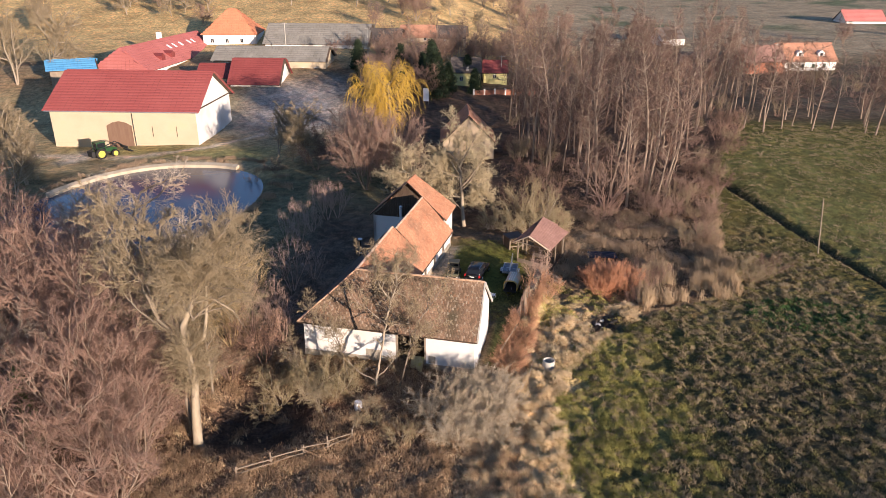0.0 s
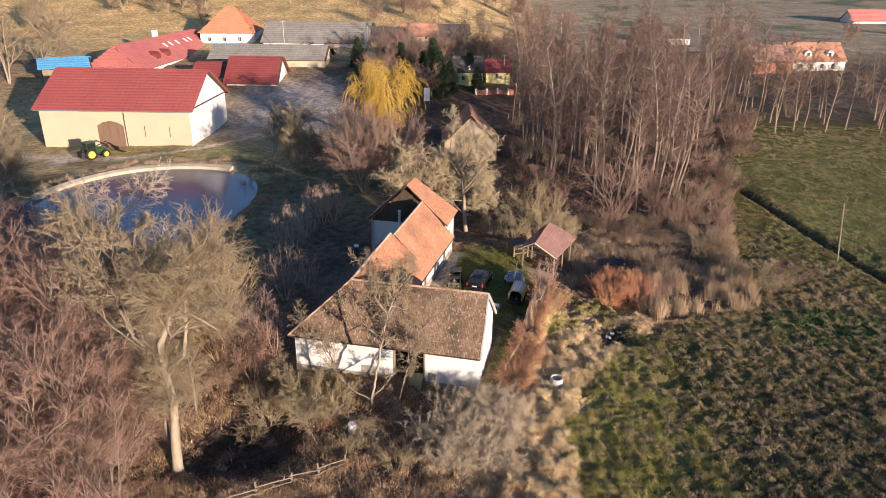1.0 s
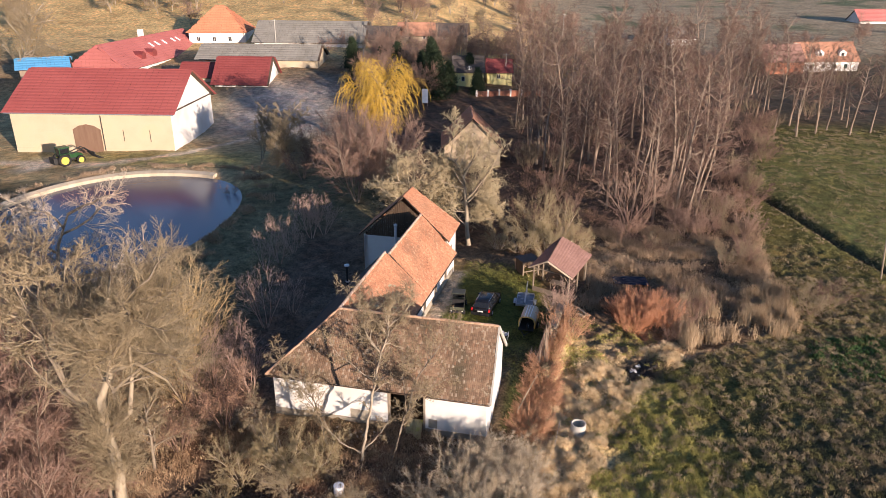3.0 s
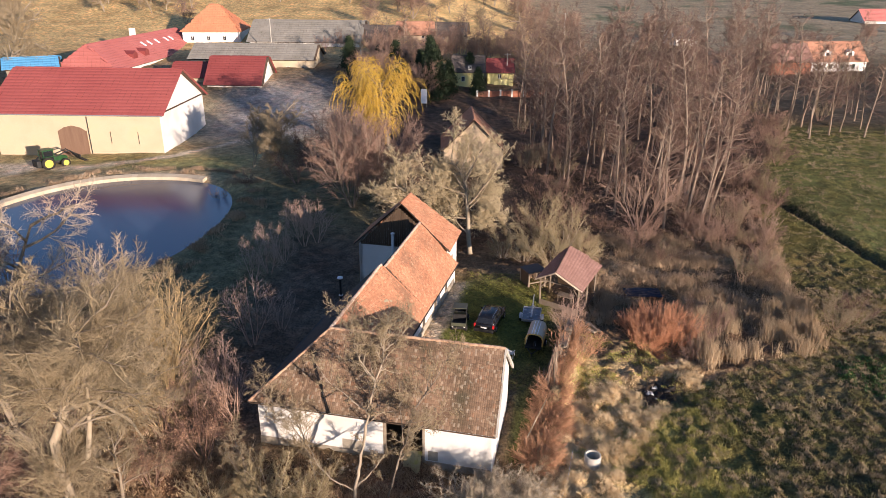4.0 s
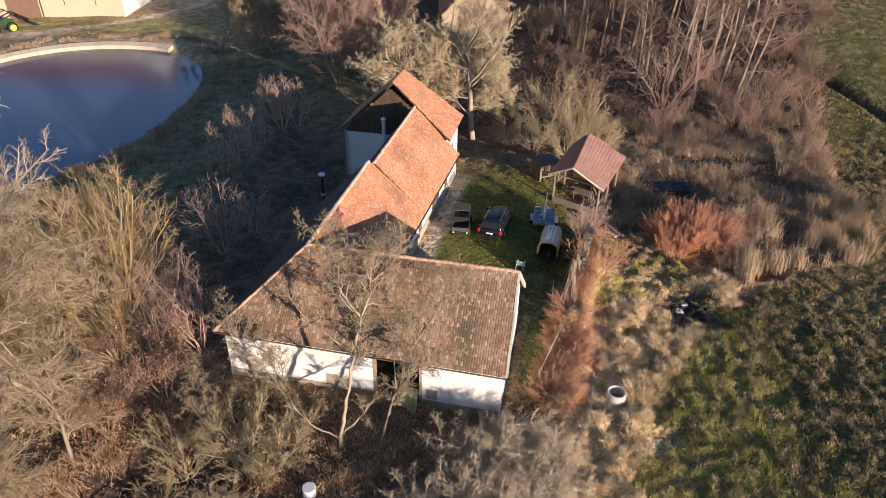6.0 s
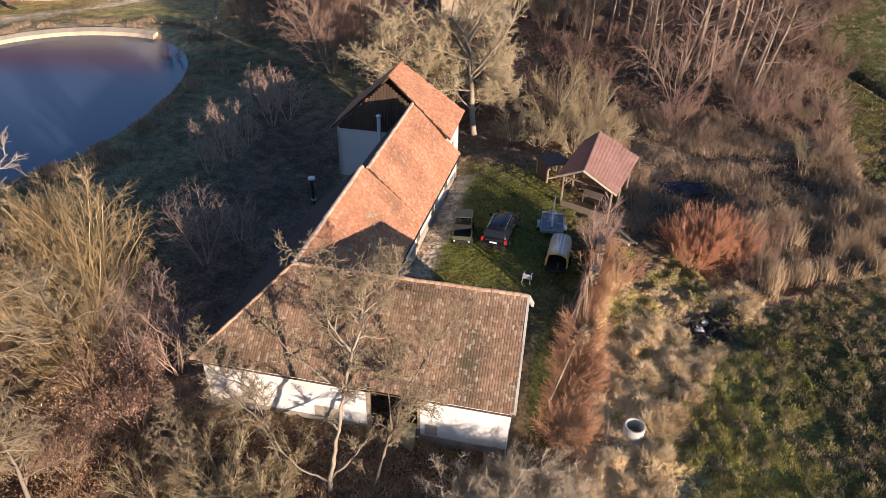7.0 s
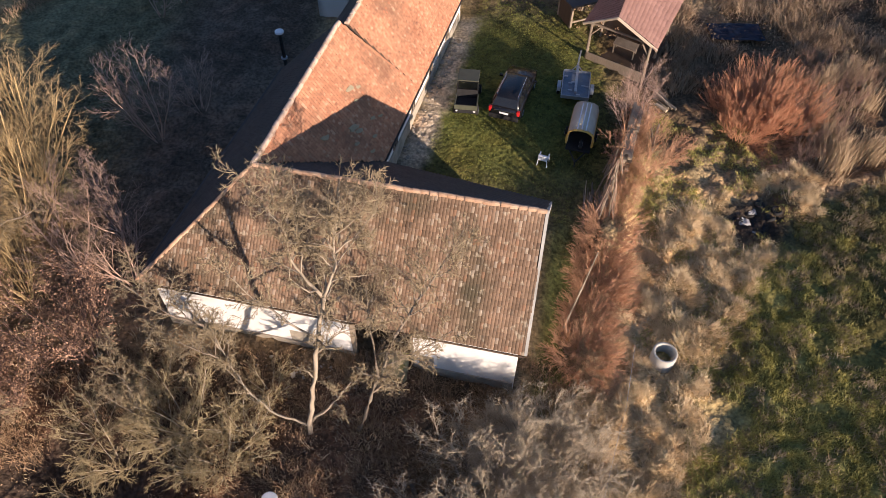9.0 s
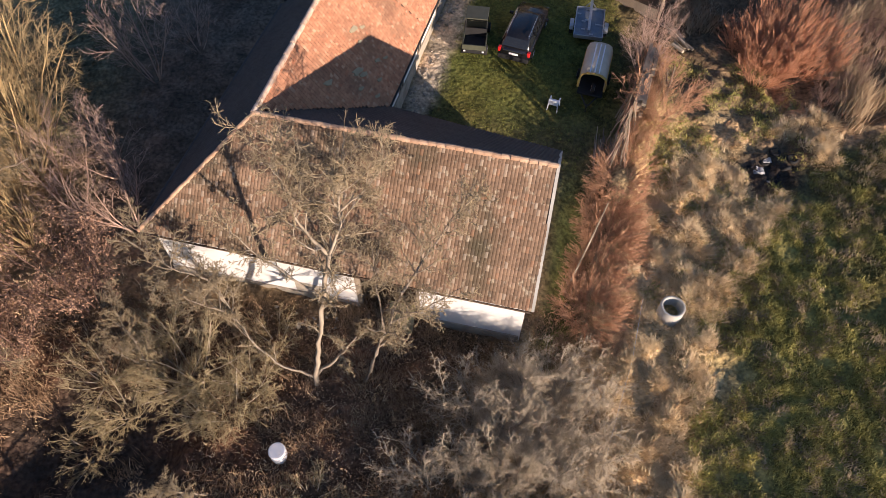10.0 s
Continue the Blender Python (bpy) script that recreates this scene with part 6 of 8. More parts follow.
walnut = shaped_tree("walnut_tree", -6.5, 53.2, "bare walnut tree reaching over the front roof", 275, [
    ([(0, 0, -0.2), (0.15, 0.3, 1.6), (0.45, 0.7, 3.4), (1.0, 1.3, 6.2), (1.4, 1.85, 8.5)], 0.135, 0.085, 0.5, 9, 1.8, 1),
    ([(1.4, 1.85, 8.5), (0.4, 2.4, 9.6), (0.0, 3.0, 10.3), (-0.4, 3.7, 11.0), (-0.5, 4.3, 11.7)], 0.075, 0.02, 0.1, 20, 2.1, 1),
    ([(1.4, 1.85, 8.5), (1.9, 2.4, 9.6), (1.9, 2.8, 10.6), (2.1, 3.3, 11.6), (2.2, 3.9, 12.6)], 0.075, 0.02, 0.1, 20, 2.1, 1),
    ([(1.0, 1.3, 6.4), (-0.4, 1.7, 7.3), (-1.7, 2.3, 8.0), (-2.6, 2.9, 8.8)], 0.055, 0.02, 0.2, 9, 1.7, 1),
    ([(1.9, 2.6, 10.2), (2.8, 3.0, 10.9), (3.5, 3.6, 11.6)], 0.05, 0.018, 0.2, 7, 1.7, 1),
    ([(0.1, 0.2, 0.9), (-1.3, 0.4, 1.5), (-2.5, 1.0, 2.2), (-3.4, 1.9, 3.6), (-3.9, 2.5, 5.0)], 0.07, 0.022, 0.3, 8, 1.2, 1),
    ([(0.2, 0.3, 1.2), (1.2, 0.7, 2.2), (2.0, 1.2, 3.2)], 0.08, 0.03, 0.3, 5, 1.1, 1)], PLAN_CROOKED, M["walnut_bark"], M["twig_straw"])
fruit = shaped_tree("fruit_tree", -4.4, 53.7, "small bare fruit tree leaning by the opening", 277, [
    ([(0, 0, -0.2), (0.7, 0.2, 2.4), (1.4, 0.5, 4.8), (2.0, 0.8, 6.9)], 0.10, 0.06, 0.4, 9, 1.9, 1),
    ([(2.0, 0.8, 6.9), (2.9, 2.1, 7.7), (3.9, 3.0, 8.9), (4.5, 3.6, 10.0)], 0.06, 0.02, 0.1, 13, 2.1, 1),
    ([(1.2, 0.4, 4.2), (0.9, 1.3, 6.2), (0.8, 2.0, 8.2)], 0.06, 0.02, 0.2, 9, 1.9, 1),
    ([(1.4, 0.5, 4.9), (2.8, 0.7, 5.8), (4.2, 1.2, 6.7)], 0.05, 0.02, 0.2, 8, 1.5, 1)], PLAN_CROOKED, M["bark"], M["twig_straw"])
spot(fruit, -9.2, 54.6, 0.85, 120, 0.9, "bare fruit tree close to the front wall")
spot(fruit, -10.2, 48.4, 0.5, 200, 1.0, "small bare fruit tree in the thicket")
spot(fruit, -13.6, 52.6, 0.55, 80, 1.0, "small bare fruit tree in the thicket")
spot(fruit, -7.8, 46.6, 0.5, 300, 0.9, "small bare fruit tree in the thicket")
# the big lichened tree behind the dwelling
PLAN_PEAR = [limb(segs=6, kids=20, start=0.2, angle=64, ratio=0.72, shrink=0.4, wander=0.12, taper=0.25),
             limb(segs=5, kids=14, start=0.15, angle=50, ratio=0.42, wander=0.2, lift=0.03, radius=0.13, taper=0.3),
             limb(segs=3, kids=11, start=0.1, angle=55, ratio=0.55, wander=0.2, lift=0.02, radius=0.04, taper=0.4),
             limb(segs=2, kids=7, start=0.05, angle=50, ratio=0.7, wander=0.2, radius=0.022, taper=0.5),
             limb(radius=0.018)]
pear = tree("pear_tree", 1.6, 97.0, "big old pear tree covered in pale lichen behind the dwelling", "tree", 281, 13.0, 0.36, PLAN_PEAR, M["pale_bark"], M["twig_lichen"], fan=0.2)
spot(pear, -2.6, 99.5, 0.8, 60, 0.95, "bare tree with lichened limbs beside the granary")
spot(pear, 6.5, 103.0, 0.6, 120, 0.95, "bare tree with lichened limbs")
spot(pear, -7.0, 103.0, 0.62, 220, 0.95, "bare tree with lichened limbs")
for x, y, s in ((9.8, 97.5, 1.2), (13.4, 98.2, 1.4), (15.4, 95.0, 1.0), (8.0, 94.0, 0.9), (11.4, 93.0, 1.0), (11.2, 104, 1.3), (5.5, 95.5, 0.9)):
    spot(olive, x, y, s, rnd.uniform(0, 360), 1.1, "olive-coloured bare shrub behind the lawn")
birch = tree("birch_tree", -32.0, 128.0, "sunlit bare tree with pale limbs on the pond bank", "tree", 285, 10.5, 0.17, PLAN_BROAD, M["walnut_bark"], M["twig_straw"], "trees on the far bank", stems=2, fan=0.35)
spot(birch, -35.5, 131.0, 0.85, 100)
spot(birch, -28.5, 125.0, 0.6, 200)
for x, y, s in ((-26, 122, 1.2), (-24.5, 128, 1.4), (-20, 126, 1.2), (-28, 133, 1.3), (-15, 125, 1.2), (-22, 136, 1.2), (-36, 115, 0.5), (-33, 119, 0.6)):
    spot(brush[1], x, y, s, rnd.uniform(0, 360), 1.0, "brown bare shrub on the far pond bank")

# golden weeping willow
wil = thing("weeping_willow", -13.0, 140.5, "golden weeping willow with hanging yellow withes", "tree")
w = Wood(291)
plan = [limb(segs=5, kids=16, start=0.3, angle=55, ratio=0.72, shrink=0.35, wander=0.06, taper=0.3), limb(segs=5, kids=60, start=0.15, angle=60, ratio=0.50, shrink=0.0, wander=0.1, lift=0.02, radius=0.11, taper=0.25),
        limb(segs=6, kids=8, start=0.1, angle=16, ratio=0.34, wander=0.06, droop=0.95, radius=0.030, taper=0.4), limb(radius=0.026)]
w.grow((0, 0, -0.2), np.array([-0.1, 0, 0.99]), 12.5, 0.5, 0, plan)
raw_mesh("trunk", *w.mesh([b[:8] for b in w.bars if b[8] < 2], [], 6), M["bark"], wil, True)
raw_mesh("crown", *w.mesh([b[:8] for b in w.bars if b[8] >= 2], w.spikes, 3), M["willow"], wil)

# conifers of the village gardens
def conifer(x, y, seed, height, spread):
    t = thing("conifer", x, y, "dark conifer in a village garden", "tree", "village conifers")
    w = Wood(seed)
    bm = bmesh.new()
    tube(bm, [(0, 0, -0.3), (0, 0, height * 0.95)], [0.22, 0.03], 6)
    part("trunk", bm, M["dark_bark"], t)
    tips = []
    for i in range(230):
        f = w.rng.random() ** 0.85
        a = w.rng.uniform(0, 6.28)
        r = spread * (1 - f) ** 0.8 * w.rng.uniform(0.55, 1.15) + 0.2
        z = height * (0.05 + 0.93 * f)
        q = np.array([math.cos(a) * 0.1, math.sin(a) * 0.1, z])
        e = np.array([math.cos(a) * r, math.sin(a) * r, z - 0.22 * r + w.rng.normal() * 0.15])
        w.spikes.append((*q, *e, 0.05))
        tips += [q + (e - q) * g for g in (0.35, 0.55, 0.75, 0.9, 1.0)]
    raw_mesh("foliage", *leaf_cards(np.array(tips), 5, 0.34, w.rng), M["conifer"], t)
    raw_mesh("crown", *w.mesh([], w.spikes, 3), M["dark_bark"], t)
    return t


con = conifer(-6.5, 181, 301, 11.5, 4.2)
for x, y, s in ((4, 185, 0.55), (-15, 180, 0.5), (-27, 187, 0.55), (-10, 188, 0.7), (-3, 186, 0.62), (-16.5, 192, 0.75), (-21, 197, 0.6), (-8, 198, 0.8), (2, 193, 0.65), (-30, 205, 0.7)):
    spot(con, x, y, s, rnd.uniform(0, 360))

for i in range(34):
    x, y = rnd.uniform(-30, 18), rnd.uniform(196, 236)
    if -6 < x < 18 and y < 212:
        continue
    spot(forest_kinds[i % 5] if i % 2 else red_alder, x, y, rnd.uniform(0.6, 0.85), rnd.uniform(0, 360), 1.0, "bare tree between the village houses")
for i in range(18):
    x, y = rnd.uniform(-24, -7), rnd.uniform(178, 206)
    spot(red_alder if i % 3 else brush[2], x, y, rnd.uniform(0.5, 0.8) if i % 3 else 1.2, rnd.uniform(0, 360), 1.0, "bare garden tree in the village")
# trees of the hillside, the lanes and the far fields
for x, y, s in ((-115, 192, 1.05), (-122, 187, 1.1), (-75, 112, 0.8), (-80, 118, 0.75), (-72, 104, 0.6), (-97, 126, 0.6), (-101, 133, 0.7), (-92, 118, 0.7)):
    spot(birch, x, y, s * 1.5, rnd.uniform(0, 360), 1.0, "bare tree on the sunny slope by the barn")
G_HILL = "orchard trees on the hillside"
for i in range(80):
    x, y = rnd.uniform(-230, 40), rnd.uniform(262, 420)
    t = spot(birch if i % 3 else red_alder, x, y, rnd.uniform(0.7, 1.2), rnd.uniform(0, 360), 1.0, "bare orchard tree on the hillside")
    t["group"] = G_HILL
for i in range(40):
    x, y = rnd.uniform(10, 260), rnd.uniform(215, 330)
    if 92 < x < 145 and y < 262:
        continue
    t = spot(red_alder if i % 2 else forest_kinds[i % 5], x, y, rnd.uniform(0.7, 1.0), rnd.uniform(0, 360), 1.0, "bare tree beyond the wood")
    t["group"] = G_HILL
for i in range(26):
    x = -40 + i * 4.6 + rnd.uniform(-1, 1)
    spot(brush[i % 3], x, 222 + rnd.uniform(-8, 8), 1.3, rnd.uniform(0, 360), 1.0, "bare garden shrub in the village")

# brush where the wood meets the meadow
for i in range(36):
    y = rnd.uniform(100, 152)
    spot(rnd.choice(brush), float(field_edge(y)) + rnd.uniform(-4, 2.5), y, rnd.uniform(0.45, 0.95), rnd.uniform(0, 360), rnd.uniform(0.7, 1.0), "bare brown shrub at the wood's edge")
# red osiers along the east fence and by the reeds
G_OSIER = "red osier clumps"
osier = tree("red_osier", 6.1, 57.6, "clump of red-brown osier rods beside the east gable", "shrub", 311, 1.9, 0.013, PLAN_RODS, M["osier"], M["osier"], G_OSIER, stems=38, fan=1.5, keep=1)
for i in range(19):
    f = (i + 0.5) / 19
    spot(osier, 5.9 + 2.3 * f + rnd.uniform(-0.3, 0.65), 57.2 + 8.6 * f, rnd.uniform(0.7, 1.0), rnd.uniform(0, 360), rnd.uniform(0.75, 1.0))
bright_osier = tree("red_osier", 18.6, 76.4, "clump of salmon-red osier by the reeds", "shrub", 315, 2.3, 0.013, PLAN_RODS, M["osier_bright"], M["osier_bright"], G_OSIER, stems=46, fan=0.75, keep=1)
for x, y, s in ((19.0, 75.6, 1.2), (20.0, 76.6, 1.1), (18.2, 74.6, 0.95), (20.8, 75.4, 1.1), (17.8, 77.0, 1.1), (21.8, 76.4, 1.1), (19.6, 78.0, 1.15), (20.6, 78.4, 1.1), (18.4, 76.0, 1.15), (21.2, 77.6, 1.1)):
    spot(bright_osier, x, y, s, rnd.uniform(0, 360), rnd.uniform(1.0, 1.2))
for x, y, s in ((10.0, 72.2, 0.5), (10.4, 74.2, 0.58), (11.0, 75.0, 0.45)):
    spot(sapling, x, y, s, rnd.uniform(0, 360), 1.0, "bare brown shrub behind the trailers")
heap_brush = tree("brush_heap", 10.6, 69.6, "reddish-brown brush heaped by the fence", "shrub", 331, 3.5, 0.02, PLAN_SHRUB, M["osier"], M["osier"], "brush by the fence", stems=16, fan=0.75, keep=1)
for i in range(11):
    f = (i + rnd.random()) / 11
    x, y = 8.8 + 2.2 * f + rnd.uniform(-0.15, 0.3), 66.2 + 8.0 * f
    spot(heap_brush, x, y, rnd.uniform(0.32, 0.5), rnd.uniform(0, 360), rnd.uniform(0.85, 1.05), "reddish-brown brush heaped by the fence")
for x, y, s in ((21.5, 72.6, 0.42), (22.8, 74.0, 0.5), (24.2, 75.6, 0.48), (22.2, 76.0, 0.55), (25.6, 77.6, 0.5), (23.6, 78.2, 0.55), (27.0, 79.6, 0.5)):
    spot(brush[0], x, y, s, rnd.uniform(0, 360), 1.0, "bare brown shrub among the reeds")
for i in range(17):
    x, y = rnd.uniform(19, 42), rnd.uniform(78, 102)
    if abs(x - 20.6) < 4 and abs(y - 86.0) < 4:
        continue
    spot(brush[i % 3], x, y, rnd.uniform(0.45, 0.9), rnd.uniform(0, 360), rnd.uniform(0.7, 1.0), "bare brown shrub among dry grass before the wood")
# unseen low brush south-east of the farm, added to shade the meadow
for x, y, s in ((46, 24, 1.2), (50, 28, 1.0), (54, 31, 1.3), (58, 36, 1.1), (43, 20, 1.2), (62, 40, 1.2), (39, 16, 1.1)):
    spot(brush[2], x, y, s, rnd.uniform(0, 360), 1.0, "unseen bare shrub added beyond the meadow to shade it")
# gardens and brush between the wood and the villa
for i in range(60):
    x, y = rnd.uniform(58, 190), rnd.uniform(158, 238)
    if rnd.random() < 0.3:
        spot(rnd.choice(forest_kinds), x, y, rnd.uniform(0.5, 0.8), rnd.uniform(0, 360), 1.0, "bare tree in the gardens beyond the meadow")
    else:
        spot(rnd.choice(brush), x, y, rnd.uniform(0.9, 1.6), rnd.uniform(0, 360), 1.0, "bare garden shrub beyond the meadow")


# ---- grasses ----
def blades(name, n, region, height, width, mat, seed, label, category, lean=0.5, clump=6, spread=0.10, comb=0.0, simple=False):
    """Tapered stalks in tufts, joined into one body of grass; region(rng, n) gives places."""
    rng = np.random.default_rng(seed)
    xy = region(rng, n // clump)
    xy = np.repeat(xy, clump, 0) + rng.normal(size=(len(xy) * clump, 2)) * spread
    n = len(xy)
    z = surface(xy[:, 0], xy[:, 1])
    b = np.stack([xy[:, 0], xy[:, 1], z - 0.03], 1)
    a = rng.uniform(0, 2 * np.pi, n)
    h = height * rng.uniform(0.5, 1.25, n)
    s = width * rng.uniform(0.6, 1.3, n)
    side = np.stack([np.cos(a), np.sin(a), 0 * a], 1) * s[:, None]
    tip_a = rng.uniform(0, 2 * np.pi, n)
    if comb:
        tip_a = np.repeat(rng.uniform(0, 2 * np.pi, n // clump), clump) + rng.normal(size=n) * comb
    tl = lean * h * rng.uniform(0.2, 1.0, n)
    mid = b + np.stack([np.cos(tip_a) * tl * 0.35, np.sin(tip_a) * tl * 0.35, h * 0.6], 1)
    tip = b + np.stack([np.cos(tip_a) * tl, np.sin(tip_a) * tl, h], 1)
    if simple:
        V = np.stack([b - side, b + side, tip], 1).reshape(-1, 3)
        ob = raw_mesh(name, V, np.arange(n * 3).reshape(-1, 3), mat)
        return tagged(ob, label, category, kind="stuff")
    V = np.stack([b - side, b + side, mid + side * 0.6, mid - side * 0.6, tip], 1).reshape(-1, 3)
    k = np.arange(n)[:, None] * 5
    F = np.concatenate([k + [0, 1, 2], k + [0, 2, 3], k + [3, 2, 4]])
    ob = raw_mesh(name, V, F, mat)
    return tagged(ob, label, category, kind="stuff")


def box_region(x0, x1, y0, y1, keep=None):
    def pick(rng, n):
        out = np.empty((0, 2))
        while len(out) < n:
            p = np.stack([rng.uniform(x0, x1, 2 * n), rng.uniform(y0, y1, 2 * n)], 1)
            out = np.concatenate([out, p if keep is None else p[keep(p[:, 0], p[:, 1])]])
        return out[:n]
    return pick


def patchy(x, y, f, cut, seed=0.0):
    return np.array([noise.noise(Vector((a * f, b * f, seed))) for a, b in zip(x, y)]) > cut


off_heap = lambda x, y: ((x - 17.6) ** 2 + (y - 67.8) ** 2 > 2.2 ** 2) & ((x - 10.1) ** 2 + (y - 57.75) ** 2 > 0.75 ** 2)
in_field = lambda x, y: (x > field_edge(y) + 0.3) & off_heap(x, y)
hollow = lambda x, y: patchy(x, y, 0.3, -0.42, 70.0)
blades("meadow_grass", 130000, box_region(9, 22, 38, 72, lambda x, y: in_field(x, y) & patchy(x, y, 0.8, -0.25) & hollow(x, y) & (patchy(x, y, 0.5, -0.1, 71.0) | (x < 18))), 0.22, 0.022, M["grass_green"], 401, "short green tufted meadow grass", "grass", lean=0.9, clump=22, spread=0.13, simple=True)
blades("dull_grass", 130000, box_region(19, 50, 36, 86, lambda x, y: in_field(x, y) & patchy(x, y, 0.8, -0.2) & hollow(x, y)), 0.22, 0.024, M["grass_far"], 413, "dull green tufted grass in the open meadow", "grass", lean=0.9, clump=22, spread=0.14, simple=True)
blades("dry_tufts", 190000, box_region(11, 50, 38, 88, lambda x, y: in_field(x, y) & patchy(x, y, 0.75, -0.05, 4.0) & hollow(x, y)), 0.27, 0.024, M["tussock"], 402, "straw-coloured dry tufts in the meadow", "grass", lean=0.9, clump=22, spread=0.11, comb=0.7, simple=True)
blades("far_grass", 90000, box_region(36, 112, 80, 150, lambda x, y: in_field(x, y) & patchy(x, y, 0.4, -0.15, 61.0)), 0.20, 0.04, M["grass_far"], 412, "green tufts in the upper meadow", "grass", lean=1.0, clump=18, spread=0.22, simple=True)
blades("far_tufts", 80000, box_region(36, 112, 80, 150, lambda x, y: in_field(x, y) & patchy(x, y, 0.3, -0.1, 6.0)), 0.20, 0.04, M["tussock"], 410, "pale tufts in the upper meadow", "grass", lean=1.0, clump=18, spread=0.22, simple=True)
margin = lambda x, y: (x < field_edge(y) + 1.2) & (x > field_edge(y) - np.where(y < 54, 9.0, 6.5)) & ~((x < 5.6) & (y > 54)) & off_heap(x, y) & patchy(x, y, 0.8, -0.1, 9.0)
blades("dry_grass", 150000, box_region(2, 22, 38, 74, margin), 0.36, 0.018, M["grass_dry"], 403, "long matted dry grass along the meadow's edge", "grass", lean=1.5, clump=50, spread=0.15, comb=0.45, simple=True)
blades("margin_grass", 22000, box_region(6, 20, 56, 76, lambda x, y: (x < field_edge(y)) & (x > np.interp(y, [56, 76], [8.5, 11])) & patchy(x, y, 0.5, 0.0, 12.0)), 0.16, 0.025, M["grass_green"], 411, "green grass between the dry tufts", "grass", lean=0.9, clump=30, spread=0.2, simple=True)
reedy = lambda x, y: (x > 20.5) & (x < field_edge(y) + 2.0) & (np.abs(y - 77.0 - 0.25 * (x - 28)) < 5.0) & patchy(x, y, 0.5, 0.12, 5.0)
blades("reed_bed", 15000, box_region(20, 38, 69, 86, reedy), 1.7, 0.020, M["reed"], 404, "pale dry reeds beside the meadow", "reeds", lean=0.42, clump=30, spread=0.28)
wet = lambda x, y: (x < field_edge(y) + 1.0) & patchy(x, y, 0.3, 0.0, 2.0) & (((x - 20.6) / 3.2) ** 2 + ((y - 86.4) / 2.6) ** 2 > 1)
blades("tall_dry_grass", 42000, box_region(13, 42, 77, 104, wet), 0.9, 0.024, M["dead_stalk"], 405, "brown tall dry grass before the wood", "grass", lean=1.1, clump=22, spread=0.32, comb=0.8)
blades("leaf_patch", 6000, box_region(34, 48, 65.5, 74.5, lambda x, y: ((x - 41) / 7) ** 2 + ((y - 70) / 4.4) ** 2 < 1), 0.22, 0.10, M["leaf_green"], 406, "low green leaves on wet ground", "plants", lean=1.2, clump=6)
# bramble is left out where the darkened ground stands in for shade
shaded_hollow = lambda x, y: (((x + 16.4) / 4.8) ** 2 + ((y - 48.8) / 4.8) ** 2 < 1.1) & patchy(x, y, 0.7, -0.3, 40.0)
litter = lambda x, y: (x < field_edge(y) - 2.5) & ((y < 54.5) | (x < -15)) & ~shaded_hollow(x, y)
blades("thicket_weeds", 9000, box_region(-26, 8, 36, 60, litter), 0.34, 0.026, M["grass_dry"], 407, "dry weeds and bramble in the thicket", "weeds", lean=1.2, clump=8)
blades("lawn_grass", 60000, box_region(-3, 9.5, 66, 88, lambda x, y: x > np.interp(y, [66, 85], [-3.0, 1.0])), 0.11, 0.014, M["lawn_green"], 408, "short courtyard lawn", "grass", lean=0.8, clump=8, simple=True)
bank = lambda x, y: (pond_reach(x, y) > 1.05) & (pond_reach(x, y) < 1.3) & patchy(x, y, 0.3, 0.12, 50.0)
blades("bank_grass", 16000, box_region(-70, -28, 76, 130, bank), 0.55, 0.03, M["dead_stalk"], 409, "dry grass on the pond bank", "grass", lean=0.9, clump=16, spread=0.3)


def leaf_bed(name, n, region, size, mat, seed, label, category, lump=0.55):
    """Dead leaves and bramble lying in uneven heaps."""
    rng = np.random.default_rng(seed)
    xy = region(rng, n)
    heap = np.array([max(0.0, noise.fractal(Vector((a * 0.55, b * 0.55, seed * 0.1)), 0.8, 2.0, 3)) for a, b in xy])
    z = surface(xy[:, 0], xy[:, 1]) + 0.03 + lump * heap * rng.uniform(0.3, 1.0, n)
    V, F = leaf_cards(np.stack([xy[:, 0], xy[:, 1], z], 1), 1, size, rng)
    tagged(raw_mesh(name, V, F, mat), label, category, kind="stuff")


blades("bramble", 64000, box_region(-24, 7, 36, 57.5, lambda x, y: (x < field_edge(y) - 2.5) & ~shaded_hollow(x, y) & patchy(x, y, 0.45, -0.1, 15.0)), 0.55, 0.016, M["litter"], 423, "brown dead bramble in uneven heaps", "bramble", lean=1.1, clump=48, spread=0.3, comb=0.8)
leaf_bed("leaf_litter", 60000, box_region(-24, 7, 36, 57.5, lambda x, y: (x < field_edge(y) - 2.5) & ~shaded_hollow(x, y)), 0.065, M["litter"], 421, "reddish-brown bramble and dead leaves in the thicket", "leaf litter", 0.9)
leaf_bed("forest_litter", 40000, box_region(8, 44, 84, 128, lambda x, y: x < field_edge(y) - 0.5), 0.09, M["litter"], 422, "dead leaves and bramble under the wood", "leaf litter", 0.7)


